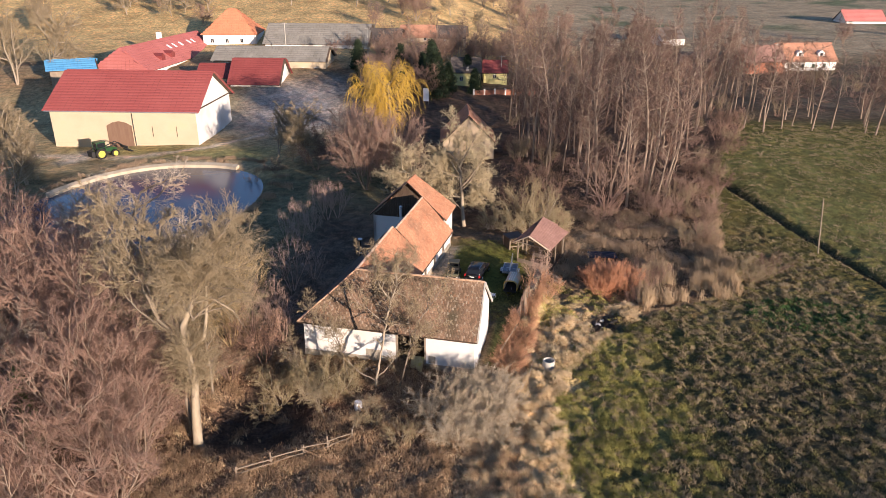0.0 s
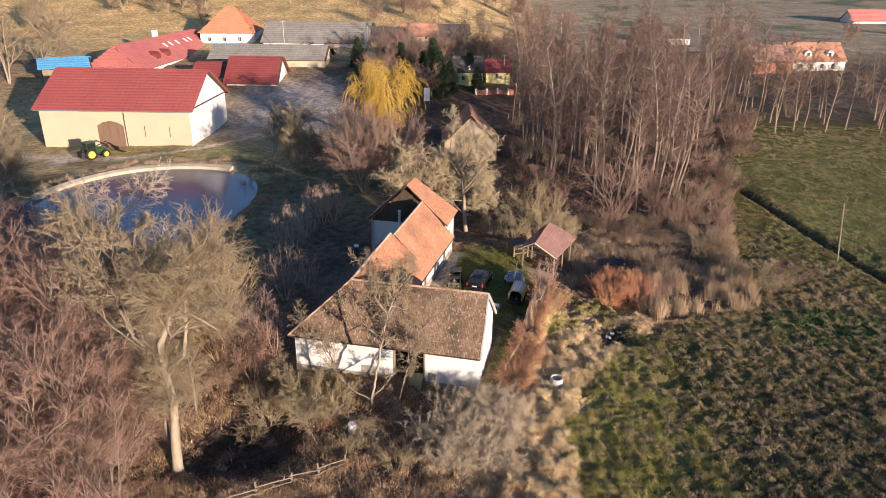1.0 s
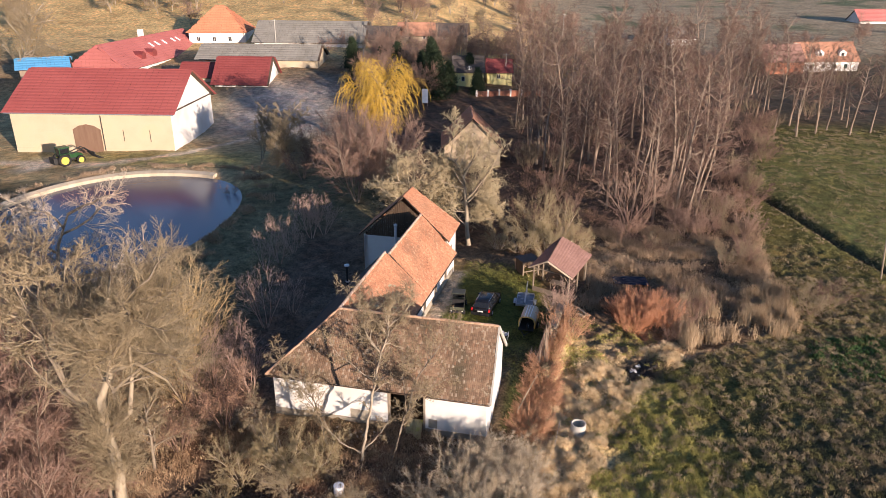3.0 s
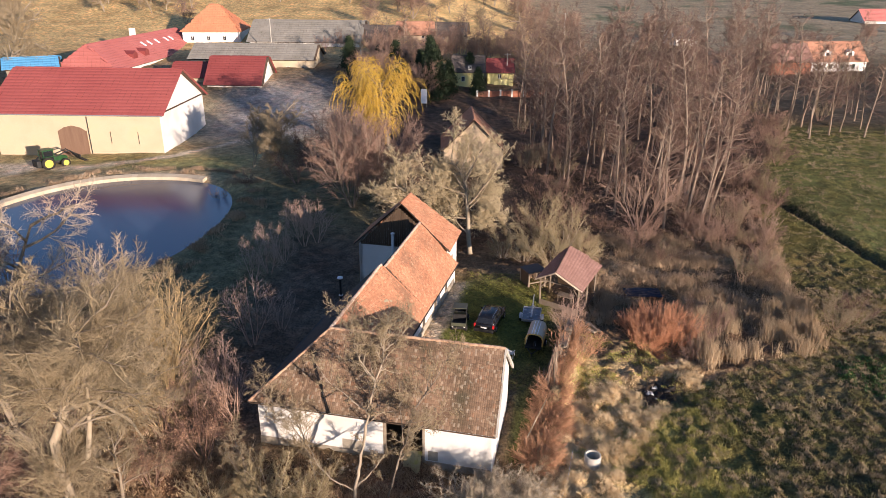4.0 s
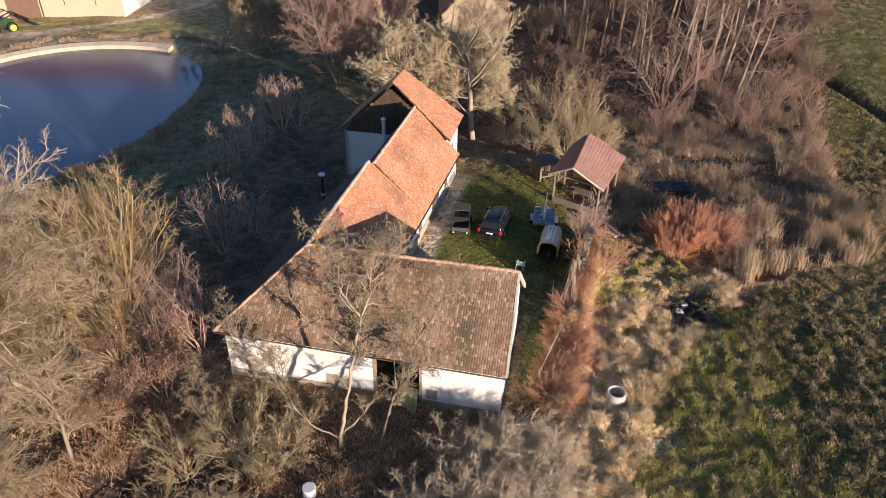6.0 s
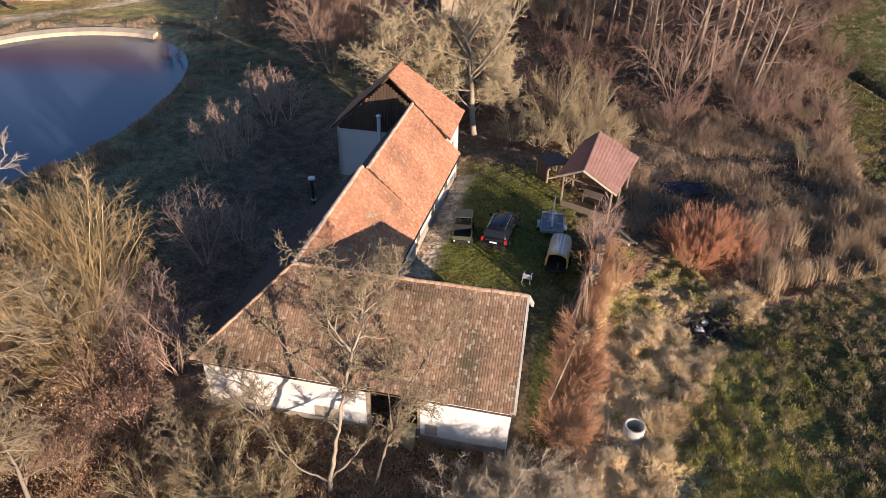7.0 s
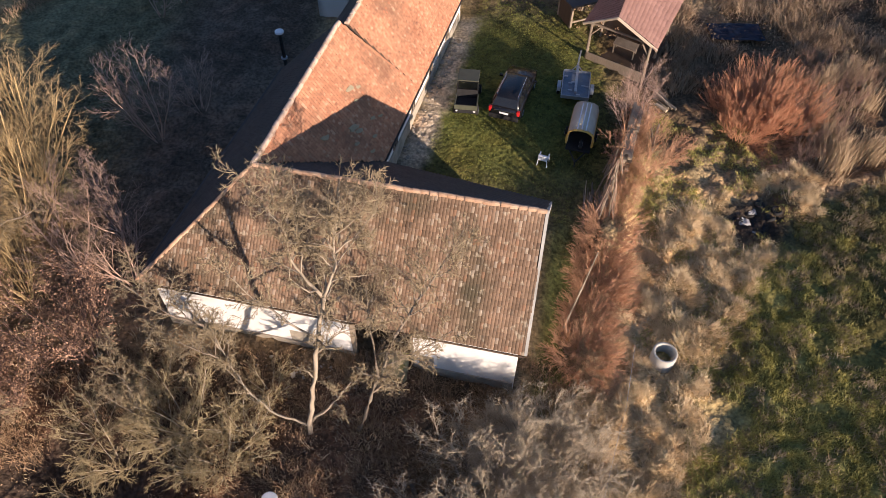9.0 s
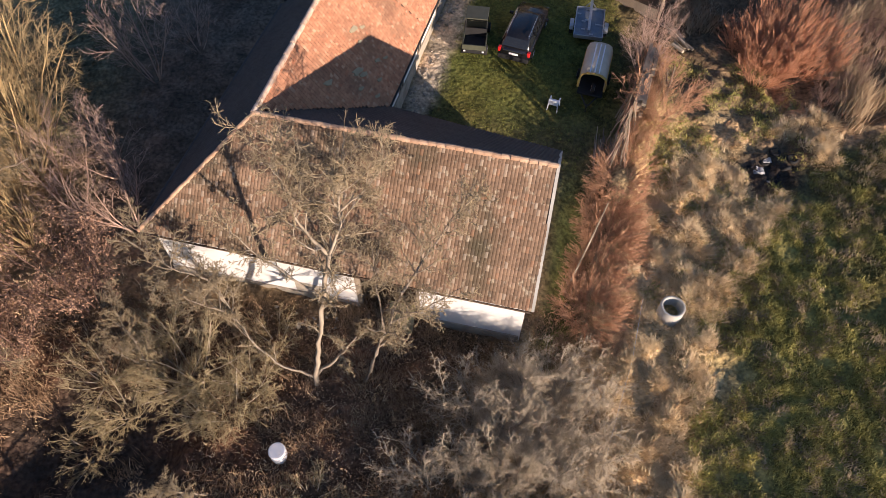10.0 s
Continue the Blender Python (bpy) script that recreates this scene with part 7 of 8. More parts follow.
# ---- vehicles and things in the courtyard ----
VENT = (-11.05, 76.1, 6.05)
def wheel(parent, x, y, z, r, w, rim_mat, name="wheel"):
    """A road wheel: tyre, rim and hub; its axle lies along x."""
    bm = bmesh.new()
    prof = [(0.62, -0.5), (0.86, -0.5), (0.97, -0.36), (1.0, 0.0), (0.97, 0.36), (0.86, 0.5), (0.62, 0.5)]
    n = 20
    rings = [[bm.verts.new((x + w * b, y + r * a * math.cos(2 * math.pi * k / n), z + r * a * math.sin(2 * math.pi * k / n))) for a, b in prof] for k in range(n)]
    for k in range(n):
        for i in range(len(prof) - 1):
            bm.faces.new((rings[k][i], rings[k][i + 1], rings[(k + 1) % n][i + 1], rings[(k + 1) % n][i]))
    bmesh.ops.recalc_face_normals(bm, faces=bm.faces[:])
    tyre = part(name, bm, M["rubber"], parent, smooth_shade=True)
    bm = bmesh.new()
    tube(bm, [(x - w * 0.4, y, z), (x + w * 0.4, y, z)], r * 0.63, 20)
    for k in range(5):
        a = 2 * math.pi * k / 5
        for sgn in (-1, 1):
            tube(bm, [(x + sgn * w * 0.44, y, z), (x + sgn * w * 0.46, y + r * 0.55 * math.cos(a), z + r * 0.55 * math.sin(a))], r * 0.08, 4)
    part("rim", bm, rim_mat, tyre)
    return tyre


def loft(bm, stations):
    """Skin over cross-sections, each a list of points of equal count."""
    rings = [[bm.verts.new(p) for p in st] for st in stations]
    n = len(rings[0])
    for a, b in zip(rings, rings[1:]):
        for i in range(n - 1):
            bm.faces.new((a[i], a[i + 1], b[i + 1], b[i]))
        bm.faces.new((a[n - 1], a[0], b[0], b[n - 1]))
    bm.faces.new(rings[0][::-1])
    bm.faces.new(rings[-1])
    bmesh.ops.recalc_face_normals(bm, faces=bm.faces[:])
    return bm


def estate_car(x, y, turn):
    c = thing("estate_car", x, y, "black estate car with silver roof rails parked on the lawn", "car", turn=turn)
    def section(yy, hw, z_belt, z_low=0.28):
        return [(-hw * 0.94, yy, z_low), (-hw, yy, z_low + 0.25), (-hw, yy, z_belt - 0.12), (-hw * 0.93, yy, z_belt), (hw * 0.93, yy, z_belt), (hw, yy, z_belt - 0.12), (hw, yy, z_low + 0.25), (hw * 0.94, yy, z_low)]
    body = bmesh.new()
    loft(body, [section(-2.42, 0.80, 0.86, 0.42), section(-2.34, 0.90, 0.98), section(-1.9, 0.945, 1.0), section(0.0, 0.95, 0.97), section(1.0, 0.95, 0.96), section(1.7, 0.93, 0.90), section(2.2, 0.86, 0.80), section(2.42, 0.70, 0.66, 0.36)])
    part("body", body, M["car_black"], c, "glossy black bodywork", True)
    cab = bmesh.new()
    def hoop(yy, hb, zr, zb, hr):
        return [(-hb, yy, zb), (-hr, yy, zr - 0.05), (-hr * 0.85, yy, zr), (hr * 0.85, yy, zr), (hr, yy, zr - 0.05), (hb, yy, zb)]
    loft(cab, [hoop(-2.28, 0.84, 1.0, 0.95, 0.80), hoop(-1.88, 0.86, 1.46, 0.97, 0.66), hoop(-1.0, 0.87, 1.52, 0.96, 0.67), hoop(0.2, 0.87, 1.50, 0.95, 0.67), hoop(0.52, 0.86, 1.44, 0.95, 0.64), hoop(1.25, 0.82, 0.98, 0.93, 0.78)])
    part("roof", cab, M["car_black"], c, "", True)
    def pane(pts, name):
        bm = bmesh.new()
        a = [Vector(p) for p in pts]
        n = (a[1] - a[0]).cross(a[2] - a[0]).normalized()
        mid = sum(a, Vector()) / len(a)
        if n.dot(mid - Vector((0, -0.4, 1.0))) < 0:
            n = -n
        hi = [bm.verts.new(p + n * 0.012) for p in a]
        lo = [bm.verts.new(p - n * 0.03) for p in a]
        bm.faces.new(hi)
        bm.faces.new(lo[::-1])
        for i in range(len(a)):
            bm.faces.new((hi[i], lo[i], lo[(i + 1) % len(a)], hi[(i + 1) % len(a)]))
        bmesh.ops.recalc_face_normals(bm, faces=bm.faces[:])
        part(name, bm, M["glass_dark"], c)
    pane([(-0.70, 0.60, 1.38), (0.70, 0.60, 1.38), (0.76, 1.18, 1.02), (-0.76, 1.18, 1.02)], "windscreen")
    pane([(-0.62, -1.93, 1.42), (0.62, -1.93, 1.42), (0.74, -2.24, 1.05), (-0.74, -2.24, 1.05)], "rear_window")
    for s in (-1, 1):
        for y0, y1 in ((0.42, -0.42), (-0.5, -1.3), (-1.38, -1.82)):
            pane([(s * 0.845, y0 + 0.1, 1.02), (s * 0.845, y1, 1.02), (s * 0.70, y1, 1.40), (s * 0.70, y0 - 0.05, 1.40)], "side_window")
        bm = bmesh.new()
        tube(bm, [(s * 0.62, 0.25, 1.50), (s * 0.62, 0.15, 1.565), (s * 0.62, -1.7, 1.565), (s * 0.62, -1.8, 1.48)], 0.022, 6)
        part("roof_rail", bm, M["chrome"], c, "silver roof rail")
        bm = bmesh.new()
        box(bm, -0.11, 0.11, -0.06, 0.06, -0.07, 0.07, Matrix.Translation((s * 1.04, 0.72, 1.02)), bevel=0.03)
        part("wing_mirror", bm, M["car_black"], c)
        part("tail_lamp", boxed(s * 0.83 - 0.09, s * 0.83 + 0.09, -2.42, -2.22, 0.72, 1.0, bevel=0.03), M["tail_red"], c, "red tail lamp")
        part("headlamp", boxed(s * 0.66 - 0.16, s * 0.66 + 0.16, 2.2, 2.36, 0.58, 0.72, bevel=0.03), M["chrome"], c)
        for yy in (-1.42, 1.45):
            wheel(c, s * 0.84, yy, 0.33, 0.33, 0.22, M["galv"])
    part("rear_bumper", boxed(-0.88, 0.88, -2.50, -2.36, 0.36, 0.62, bevel=0.04), M["trim_black"], c)
    part("number_plate", boxed(-0.26, 0.26, -2.455, -2.38, 0.70, 0.81), M["plate"], c, "white number plate")
    part("chrome_strip", boxed(-0.6, 0.6, -2.43, -2.36, 0.88, 0.905), M["chrome"], c)
    return c


def utility_buggy(x, y, turn):
    u = thing("utility_buggy", x, y, "small olive utility buggy with an open cargo bed", "buggy", turn=turn)
    part("chassis", boxed(-0.62, 0.62, -1.5, 1.45, 0.30, 0.55, bevel=0.05), M["trim_black"], u)
    bm = bmesh.new()
    loft(bm, [[(-0.66, 0.65, 0.5), (-0.66, 0.65, 1.02), (0.66, 0.65, 1.02), (0.66, 0.65, 0.5)], [(-0.64, 1.2, 0.5), (-0.6, 1.2, 0.95), (0.6, 1.2, 0.95), (0.64, 1.2, 0.5)], [(-0.5, 1.55, 0.5), (-0.46, 1.55, 0.78), (0.46, 1.55, 0.78), (0.5, 1.55, 0.5)]])
    part("bonnet", bm, M["utv_green"], u)
    bm = bmesh.new()
    box(bm, -0.66, 0.66, -0.35, 0.85, 1.86, 1.93, bevel=0.03)
    part("roof", bm, M["utv_green"], u, "dull olive roof panel")
    part("windscreen", boxed(-0.6, 0.6, 0.78, 0.80, 1.02, 1.84), M["glass_dark"], u)
    for s in (-1, 1):
        for pts in ([(s * 0.64, 0.72, 1.0), (s * 0.62, 0.80, 1.86)], [(s * 0.64, -0.42, 0.6), (s * 0.62, -0.36, 1.86)]):
            bm = bmesh.new()
            tube(bm, pts, 0.03, 6)
            part("cage_bar", bm, M["trim_black"], u)
        part("bed_side", boxed(s * 0.68 - 0.03, s * 0.68 + 0.03, -1.62, -0.45, 0.72, 1.08), M["utv_green"], u)
        part("seat", boxed(s * 0.3 - 0.25, s * 0.3 + 0.25, -0.32, 0.2, 0.6, 0.78, bevel=0.05), M["trim_black"], u)
        for yy in (-1.05, 1.05):
            wheel(u, s * 0.66, yy, 0.31, 0.31, 0.26, M["galv"])
    part("bed_floor", boxed(-0.66, 0.66, -1.62, -0.45, 0.70, 0.75), M["trim_black"], u)
    part("tailgate", boxed(-0.70, 0.70, -1.68, -1.62, 0.72, 1.06), M["utv_green"], u)
    part("bed_front", boxed(-0.66, 0.66, -0.48, -0.43, 0.72, 1.35), M["trim_black"], u)
    for s in (-1, 1):
        part("tail_lamp", boxed(s * 0.55 - 0.06, s * 0.55 + 0.06, -1.72, -1.67, 0.6, 0.68), M["plate"], u, "pale rear lamp")
    return u


def flat_trailer(x, y, turn):
    t = thing("flat_trailer", x, y, "small blue-grey flatbed trailer carrying a metal beam", "trailer", turn=turn)
    deck = part("deck", boxed(-0.85, 0.85, -1.35, 1.35, 0.62, 0.70), M["trailer_blue"], t, "blue-grey sheet deck")
    for s in (-1, 1):
        part("side_rail", boxed(s * 0.86 - 0.025, s * 0.86 + 0.025, -1.35, 1.35, 0.62, 0.86), M["galv"], t)
        wheel(t, s * 1.05, -0.1, 0.32, 0.32, 0.2, M["galv"])
        bm = bmesh.new()
        prism(bm, [(-0.45, 0.45), (-0.38, 0.66), (-0.2, 0.74), (0.2, 0.74), (0.38, 0.66), (0.45, 0.45), (0.40, 0.45), (0.34, 0.62), (0.18, 0.69), (-0.18, 0.69), (-0.34, 0.62), (-0.40, 0.45)], s * 0.94, s * 1.17, "x")
        part("mudguard", bm, M["galv"], t, "bright metal mudguard")
        bm = bmesh.new()
        tube(bm, [(s * 0.6, 1.3, 0.55), (0, 2.5, 0.5)], 0.04, 6)
        part("drawbar", bm, M["galv"], t)
    for yy in (-1.36, 1.36):
        part("end_rail", boxed(-0.85, 0.85, yy - 0.025, yy + 0.025, 0.62, 0.86), M["galv"], t)
    part("beam", boxed(-0.08, 0.08, -0.9, 2.1, 0.78, 0.92), M["galv"], t, "bright metal beam")
    bm = bmesh.new()
    tube(bm, [(0, 2.0, 0.85), (0, 2.2, 1.35), (0.05, 2.25, 1.8)], 0.06, 6)
    part("post", bm, M["galv"], t)
    rng = random.Random(3)
    for i in range(7):
        a, b = rng.uniform(-0.7, 0.7), rng.uniform(-1.2, 1.2)
        part("scrap", boxed(a - 0.12, a + 0.12, b - 0.05, b + 0.05, 0.704, 0.76), M["galv"], t)
    return t


def covered_trailer(x, y, turn):
    t = thing("covered_trailer", x, y, "yellow covered trailer with a faded beige hood and spare wheel", "trailer", turn=turn)
    part("floor", boxed(-0.72, 0.72, -1.6, 1.75, 0.55, 0.65), M["trim_black"], t)
    bm = bmesh.new()
    prof = [(-0.74, 0.62), (-0.76, 1.15), (-0.66, 1.5), (-0.4, 1.66), (0.0, 1.70), (0.4, 1.66), (0.66, 1.5), (0.76, 1.15), (0.74, 0.62)]
    def hood(k0, k1, y0, y1):
        b = bmesh.new()
        def ring(yy, k):
            return [b.verts.new((px * k, yy, 0.62 + (pz - 0.62) * k)) for px, pz in prof]
        r = [ring(y0, 1.0), ring(y1, 1.0), ring(y1, 0.93), ring(y0, 0.93)]
        for a, c in ((0, 1), (2, 3), (1, 2), (3, 0)):
            for i in range(len(prof) - 1):
                b.faces.new((r[a][i], r[a][i + 1], r[c][i + 1], r[c][i]))
        bmesh.ops.recalc_face_normals(b, faces=b.faces[:])
        return b
    bm.free()
    part("hood", hood(1, 1, -0.95, 1.75), M["tank_cover"], t, "faded beige hood", True)
    bm = bmesh.new()
    for y0 in (-1.08,):
        tube(bm, [(px * 1.02, y0, 0.62 + (pz - 0.62) * 1.02) for px, pz in prof], 0.07, 6)
    part("rim_hoop", bm, M["tank_yellow"], t, "yellow hoop at the open end")
    for s in (-1, 1):
        part("side_panel", boxed(s * 0.77 - 0.03, s * 0.77 + 0.03, -1.0, 1.75, 0.55, 1.02), M["tank_yellow"], t, "yellow side panel")
        wheel(t, s * 0.88, 0.3, 0.33, 0.33, 0.2, M["galv"])
    for k in (-0.25, 0.0, 0.25):
        part("hood_strip", boxed(k - 0.035, k + 0.035, -0.9, 1.6, 1.675 - abs(k) * 0.12, 1.71 - abs(k) * 0.12), M["chair_white"], t)
    part("front_wall", boxed(-0.7, 0.7, 1.70, 1.76, 0.62, 1.45), M["dark_wood"], t)
    bm = bmesh.new()
    tube(bm, [(-0.5, -1.5, 0.55), (0, -2.5, 0.5)], 0.04, 6)
    part("drawbar", bm, M["trim_black"], t)
    bm = bmesh.new()
    tube(bm, [(0.5, -1.5, 0.55), (0, -2.5, 0.5)], 0.04, 6)
    part("drawbar", bm, M["trim_black"], t)
    bm = bmesh.new()
    tube(bm, [(0, -2.35, 0.0), (0, -2.35, 0.6)], 0.035, 6)
    part("prop_stand", bm, M["trim_black"], t)
    w = wheel(t, 0.12, -1.35, 0.93, 0.29, 0.19, M["galv"], "spare_wheel")
    return t


def plastic_chair(x, y, turn):
    c = thing("garden_chair", x, y, "white plastic garden chair on the lawn", "chair", turn=turn)
    part("seat", boxed(-0.26, 0.26, -0.24, 0.24, 0.41, 0.45, bevel=0.012), M["chair_white"], c)
    m = Matrix.Translation((0, 0.24, 0.43)) @ pose(0, 0, 0, -14, 0, 0)
    bm = bmesh.new()
    for k in range(5):
        box(bm, -0.24 + k * 0.1, -0.17 + k * 0.1, -0.02, 0.02, 0, 0.42, m)
    box(bm, -0.26, 0.27, -0.025, 0.025, 0.40, 0.47, m)
    part("backrest", bm, M["chair_white"], c)
    for s in (-1, 1):
        for yy in (-0.22, 0.25):
            bm = bmesh.new()
            tube(bm, [(s * 0.30, yy * 1.1, 0), (s * 0.25, yy, 0.62)], 0.025, 6)
            part("leg", bm, M["chair_white"], c)
        part("armrest", boxed(s * 0.27 - 0.03, s * 0.27 + 0.03, -0.26, 0.3, 0.61, 0.64), M["chair_white"], c)
    return c


estate_car(3.35, 75.8, -17.5).scale = (1.06, 1.04, 1.12)
utility_buggy(0.4, 75.45, -5)
flat_trailer(7.35, 76.7, -9)
covered_trailer(7.3, 72.3, -14)
plastic_chair(4.95, 70.4, 160)

# concrete well ring at the meadow's edge
wr = thing("well_ring", 10.1, 57.75, "upright concrete well ring on trampled dry grass", "well ring", z=ground_z(10.1, 57.75) - 0.1)
bm = bmesh.new()
n = 28
for z0, z1, ro, ri in ((0.0, 1.05, 0.60, 0.47),):
    rings = [[bm.verts.new((r * math.cos(2 * math.pi * k / n), r * math.sin(2 * math.pi * k / n), z)) for k in range(n)] for r, z in ((ro, z0), (ro, z1 - 0.03), (ro - 0.03, z1), (ri + 0.02, z1), (ri, z1 - 0.03), (ri, z0))]
    for a, b in zip(rings, rings[1:]):
        for k in range(n):
            bm.faces.new((a[k], a[(k + 1) % n], b[(k + 1) % n], b[k]))
part("ring", bm, M["concrete"], wr, smooth_shade=True)
part("soil", boxed(-0.33, 0.33, -0.33, 0.33, 0.0, 0.12), M["trim_black"], wr)

# white barrel in the thicket
wb = thing("barrel", -7.65, 50.1, "white plastic barrel with a flat lid in the thicket", "barrel", z=ground_z(-7.65, 50.1) - 0.05)
bm = bmesh.new()
tube(bm, [(0, 0, 0), (0, 0, 0.1), (0, 0, 0.45), (0, 0, 0.8), (0, 0, 0.88)], [0.30, 0.34, 0.37, 0.34, 0.31], 20)
part("shell", bm, M["chair_white"], wb, smooth_shade=False)
bm = bmesh.new()
tube(bm, [(0, 0, 0.885), (0, 0, 0.93), (0, 0, 0.95)], [0.37, 0.37, 0.33], 20)
part("lid", bm, M["chair_white"], wb, "white lid")

# tyres, black sheet and scraps
def tyre(x, y, z, tilt, turn):
    t = thing("tyre", x, y, "worn black tyre lying on rubbish", "tyre", "tyres on the heap", z=ground_z(x, y) + z, turn=turn)
    t.matrix_basis = t.matrix_basis @ pose(0, 0, 0, 0, tilt, 0)
    bm = bmesh.new()
    prof = [(0.20, -0.09), (0.30, -0.11), (0.34, 0.0), (0.30, 0.11), (0.20, 0.09)]
    k = 18
    rg = [[bm.verts.new((a * math.cos(2 * math.pi * i / k), a * math.sin(2 * math.pi * i / k), b)) for a, b in prof] for i in range(k)]
    for i in range(k):
        for j in range(5):
            bm.faces.new((rg[i][j], rg[i][(j + 1) % 5], rg[(i + 1) % k][(j + 1) % 5], rg[(i + 1) % k][j]))
    bmesh.ops.recalc_face_normals(bm, faces=bm.faces[:])
    part("casing", bm, M["rubber"], t, smooth_shade=True)


for x, y, z, tl, tr in ((18.6, 68.3, 0.15, 4, 0), (18.7, 68.2, 0.36, -6, 30), (17.9, 68.8, 0.15, 8, 60), (18.2, 67.6, 0.3, 55, 110), (17.2, 68.2, 0.14, 0, 0)):
    tyre(x, y, z, tl, tr)
def crumpled(name, x, y, sx, sy, mat, label, category, seed, lift=0.12, h=0.18):
    s = thing(name, x, y, label, category, z=ground_z(x, y) + lift)
    bm = bmesh.new()
    g = 14
    vs = [[bm.verts.new(((i / g - 0.5) * sx, (j / g - 0.5) * sy, h * noise.noise(Vector((i * 0.45, j * 0.45, seed))) - 0.1 * ((i in (0, g)) or (j in (0, g))))) for j in range(g + 1)] for i in range(g + 1)]
    for i in range(g):
        for j in range(g):
            bm.faces.new((vs[i][j], vs[i + 1][j], vs[i + 1][j + 1], vs[i][j + 1]))
    bmesh.ops.solidify(bm, geom=bm.faces[:], thickness=0.02)
    part("sheet", bm, mat, s)


crumpled("plastic_sheet", 17.0, 67.3, 2.3, 1.6, M["dark_sheet"], "crumpled black plastic sheet on the rubbish heap", "sheet", 1.0)
crumpled("white_scrap", 16.7, 67.5, 0.7, 0.5, M["white_scrap"], "torn white plastic on the rubbish heap", "rubbish", 2.0, 0.26)
crumpled("white_scrap", 17.3, 68.2, 0.5, 0.4, M["white_scrap"], "torn white plastic on the rubbish heap", "rubbish", 3.0, 0.3)
crumpled("white_scrap", 16.9, 66.7, 0.6, 0.3, M["white_scrap"], "torn white plastic on the rubbish heap", "rubbish", 4.0, 0.2)
crumpled("pond_sheet", 20.6, 86.4, 4.0, 2.2, M["blue_tarp"], "dark blue sheet spread on the ground", "sheet", 5.0, 0.42, 0.12)

# wood piles
def pole_pile(name, x, y, turn, count, length, spread, radius, mat, label, seed, group=""):
    p = thing(name, x, y, label, "wood pile", group, turn=turn)
    rng = random.Random(seed)
    for i in range(count):
        a, z = rng.uniform(-spread, spread), rng.uniform(0.05, 0.45) * (1 - i / count * 0.3)
        L = length * rng.uniform(0.6, 1.1)
        dx, dz, off = rng.uniform(-0.35, 0.35), rng.uniform(-0.1, 0.25), rng.uniform(-0.5, 0.5)
        bm = bmesh.new()
        r = radius * rng.uniform(0.6, 1.3)
        tube(bm, [(a, -L / 2 + off, z), (a + dx * 0.5, off, z + dz * 0.4 + 0.04), (a + dx, L / 2 + off, z + dz)], [r, r * 0.9, r * 0.75], 7)
        part("pole", bm, mat if i % 4 else M["pale_wood"], p)
    return p


pole_pile("log_pile", 13.3, 77.8, 35, 12, 2.3, 0.7, 0.09, M["pale_bark"], "pile of pale split logs beside the shelter", 11)
pole_pile("pole_pile", 7.6, 67.4, -14, 16, 3.2, 0.55, 0.04, M["weather_wood"], "stack of thin grey poles by the fence", 12)
pole_pile("timber_pile", 11.4, 72.6, -12, 9, 2.6, 0.5, 0.07, M["weather_wood"], "stack of old boards and beams by the fence", 13)
# stacked old planks along the courtyard's edge, heightened to shade the lawn and cars
def plank_stack(x, y, turn, length, width, height, seed):
    p = thing("plank_stack", x, y, "stack of old weathered planks and beams, heightened to shade the courtyard", "plank stack", "plank stacks by the courtyard", turn=turn)
    rng = random.Random(seed)
    z, base = 0.0, ground_z(x, y)
    k = 0
    while z < height:
        h = rng.uniform(0.10, 0.17)
        n = 3
        for i in range(n):
            w = width / n
            L = length * rng.uniform(0.88, 1.06)
            o, tw = rng.uniform(-0.15, 0.15), rng.uniform(-2.0, 2.0)
            m = Matrix.Translation((-width / 2 + w * (i + 0.5) + rng.uniform(-0.03, 0.03), o, 0)) @ pose(0, 0, 0, 0, 0, tw)
            part("plank", boxed(-w * 0.47, w * 0.47, -L / 2, L / 2, z - 0.4 * (k == 0), z + h - 0.01, m=m), M["pale_wood"] if rng.random() < 0.2 else M["weather_wood"], p)
        z += h
        k += 1


for x, y, top, sd in ((9.5, 69.7, 1.7, 2), (10.2, 72.0, 1.7, 3)):
    plank_stack(x, y, -17, 2.2, 0.62, top, sd)
def leaning_poles(x, y, turn, count, seed):
    """Bean poles and stakes leant against one another."""
    p = thing("pole_stack", x, y, "thin grey poles and stakes leant together by the fence", "pole stack", turn=turn)
    rng = random.Random(seed)
    for i in range(count):
        a, b = rng.uniform(-0.7, 0.7), rng.uniform(-1.3, 1.3)
        L = rng.uniform(1.7, 2.6)
        bm = bmesh.new()
        tube(bm, [(a, b, -0.1), (a * 0.6 + rng.uniform(-0.1, 0.1), b + 0.25, L * 0.5), (a * 0.15 + rng.uniform(-0.15, 0.15), b + rng.uniform(0.3, 0.6), L)], [0.04, 0.035, 0.022], 6)
        part("pole", bm, M["weather_wood"] if i % 3 else M["twig_pink"], p)


leaning_poles(8.3, 67.0, -14, 34, 3)
leaning_poles(8.9, 69.0, -14, 20, 4)
bd = thing("board", 8.35, 67.2, "pale bare board lying on the pole stack", "board", turn=-16, z=ground_z(8.35, 67.2) + 0.45)
part("panel", boxed(-0.34, 0.34, -0.75, 0.75, 0, 0.04, m=pose(0, 0, 0, 6, -8, 0)), M["pale_wood"], bd)
pn = thing("wooden_panel", -2.95, 56.15, "mossy wooden panel propped at the opening", "panel", turn=-10, z=ground_z(-2.95, 56.15) - 0.05)
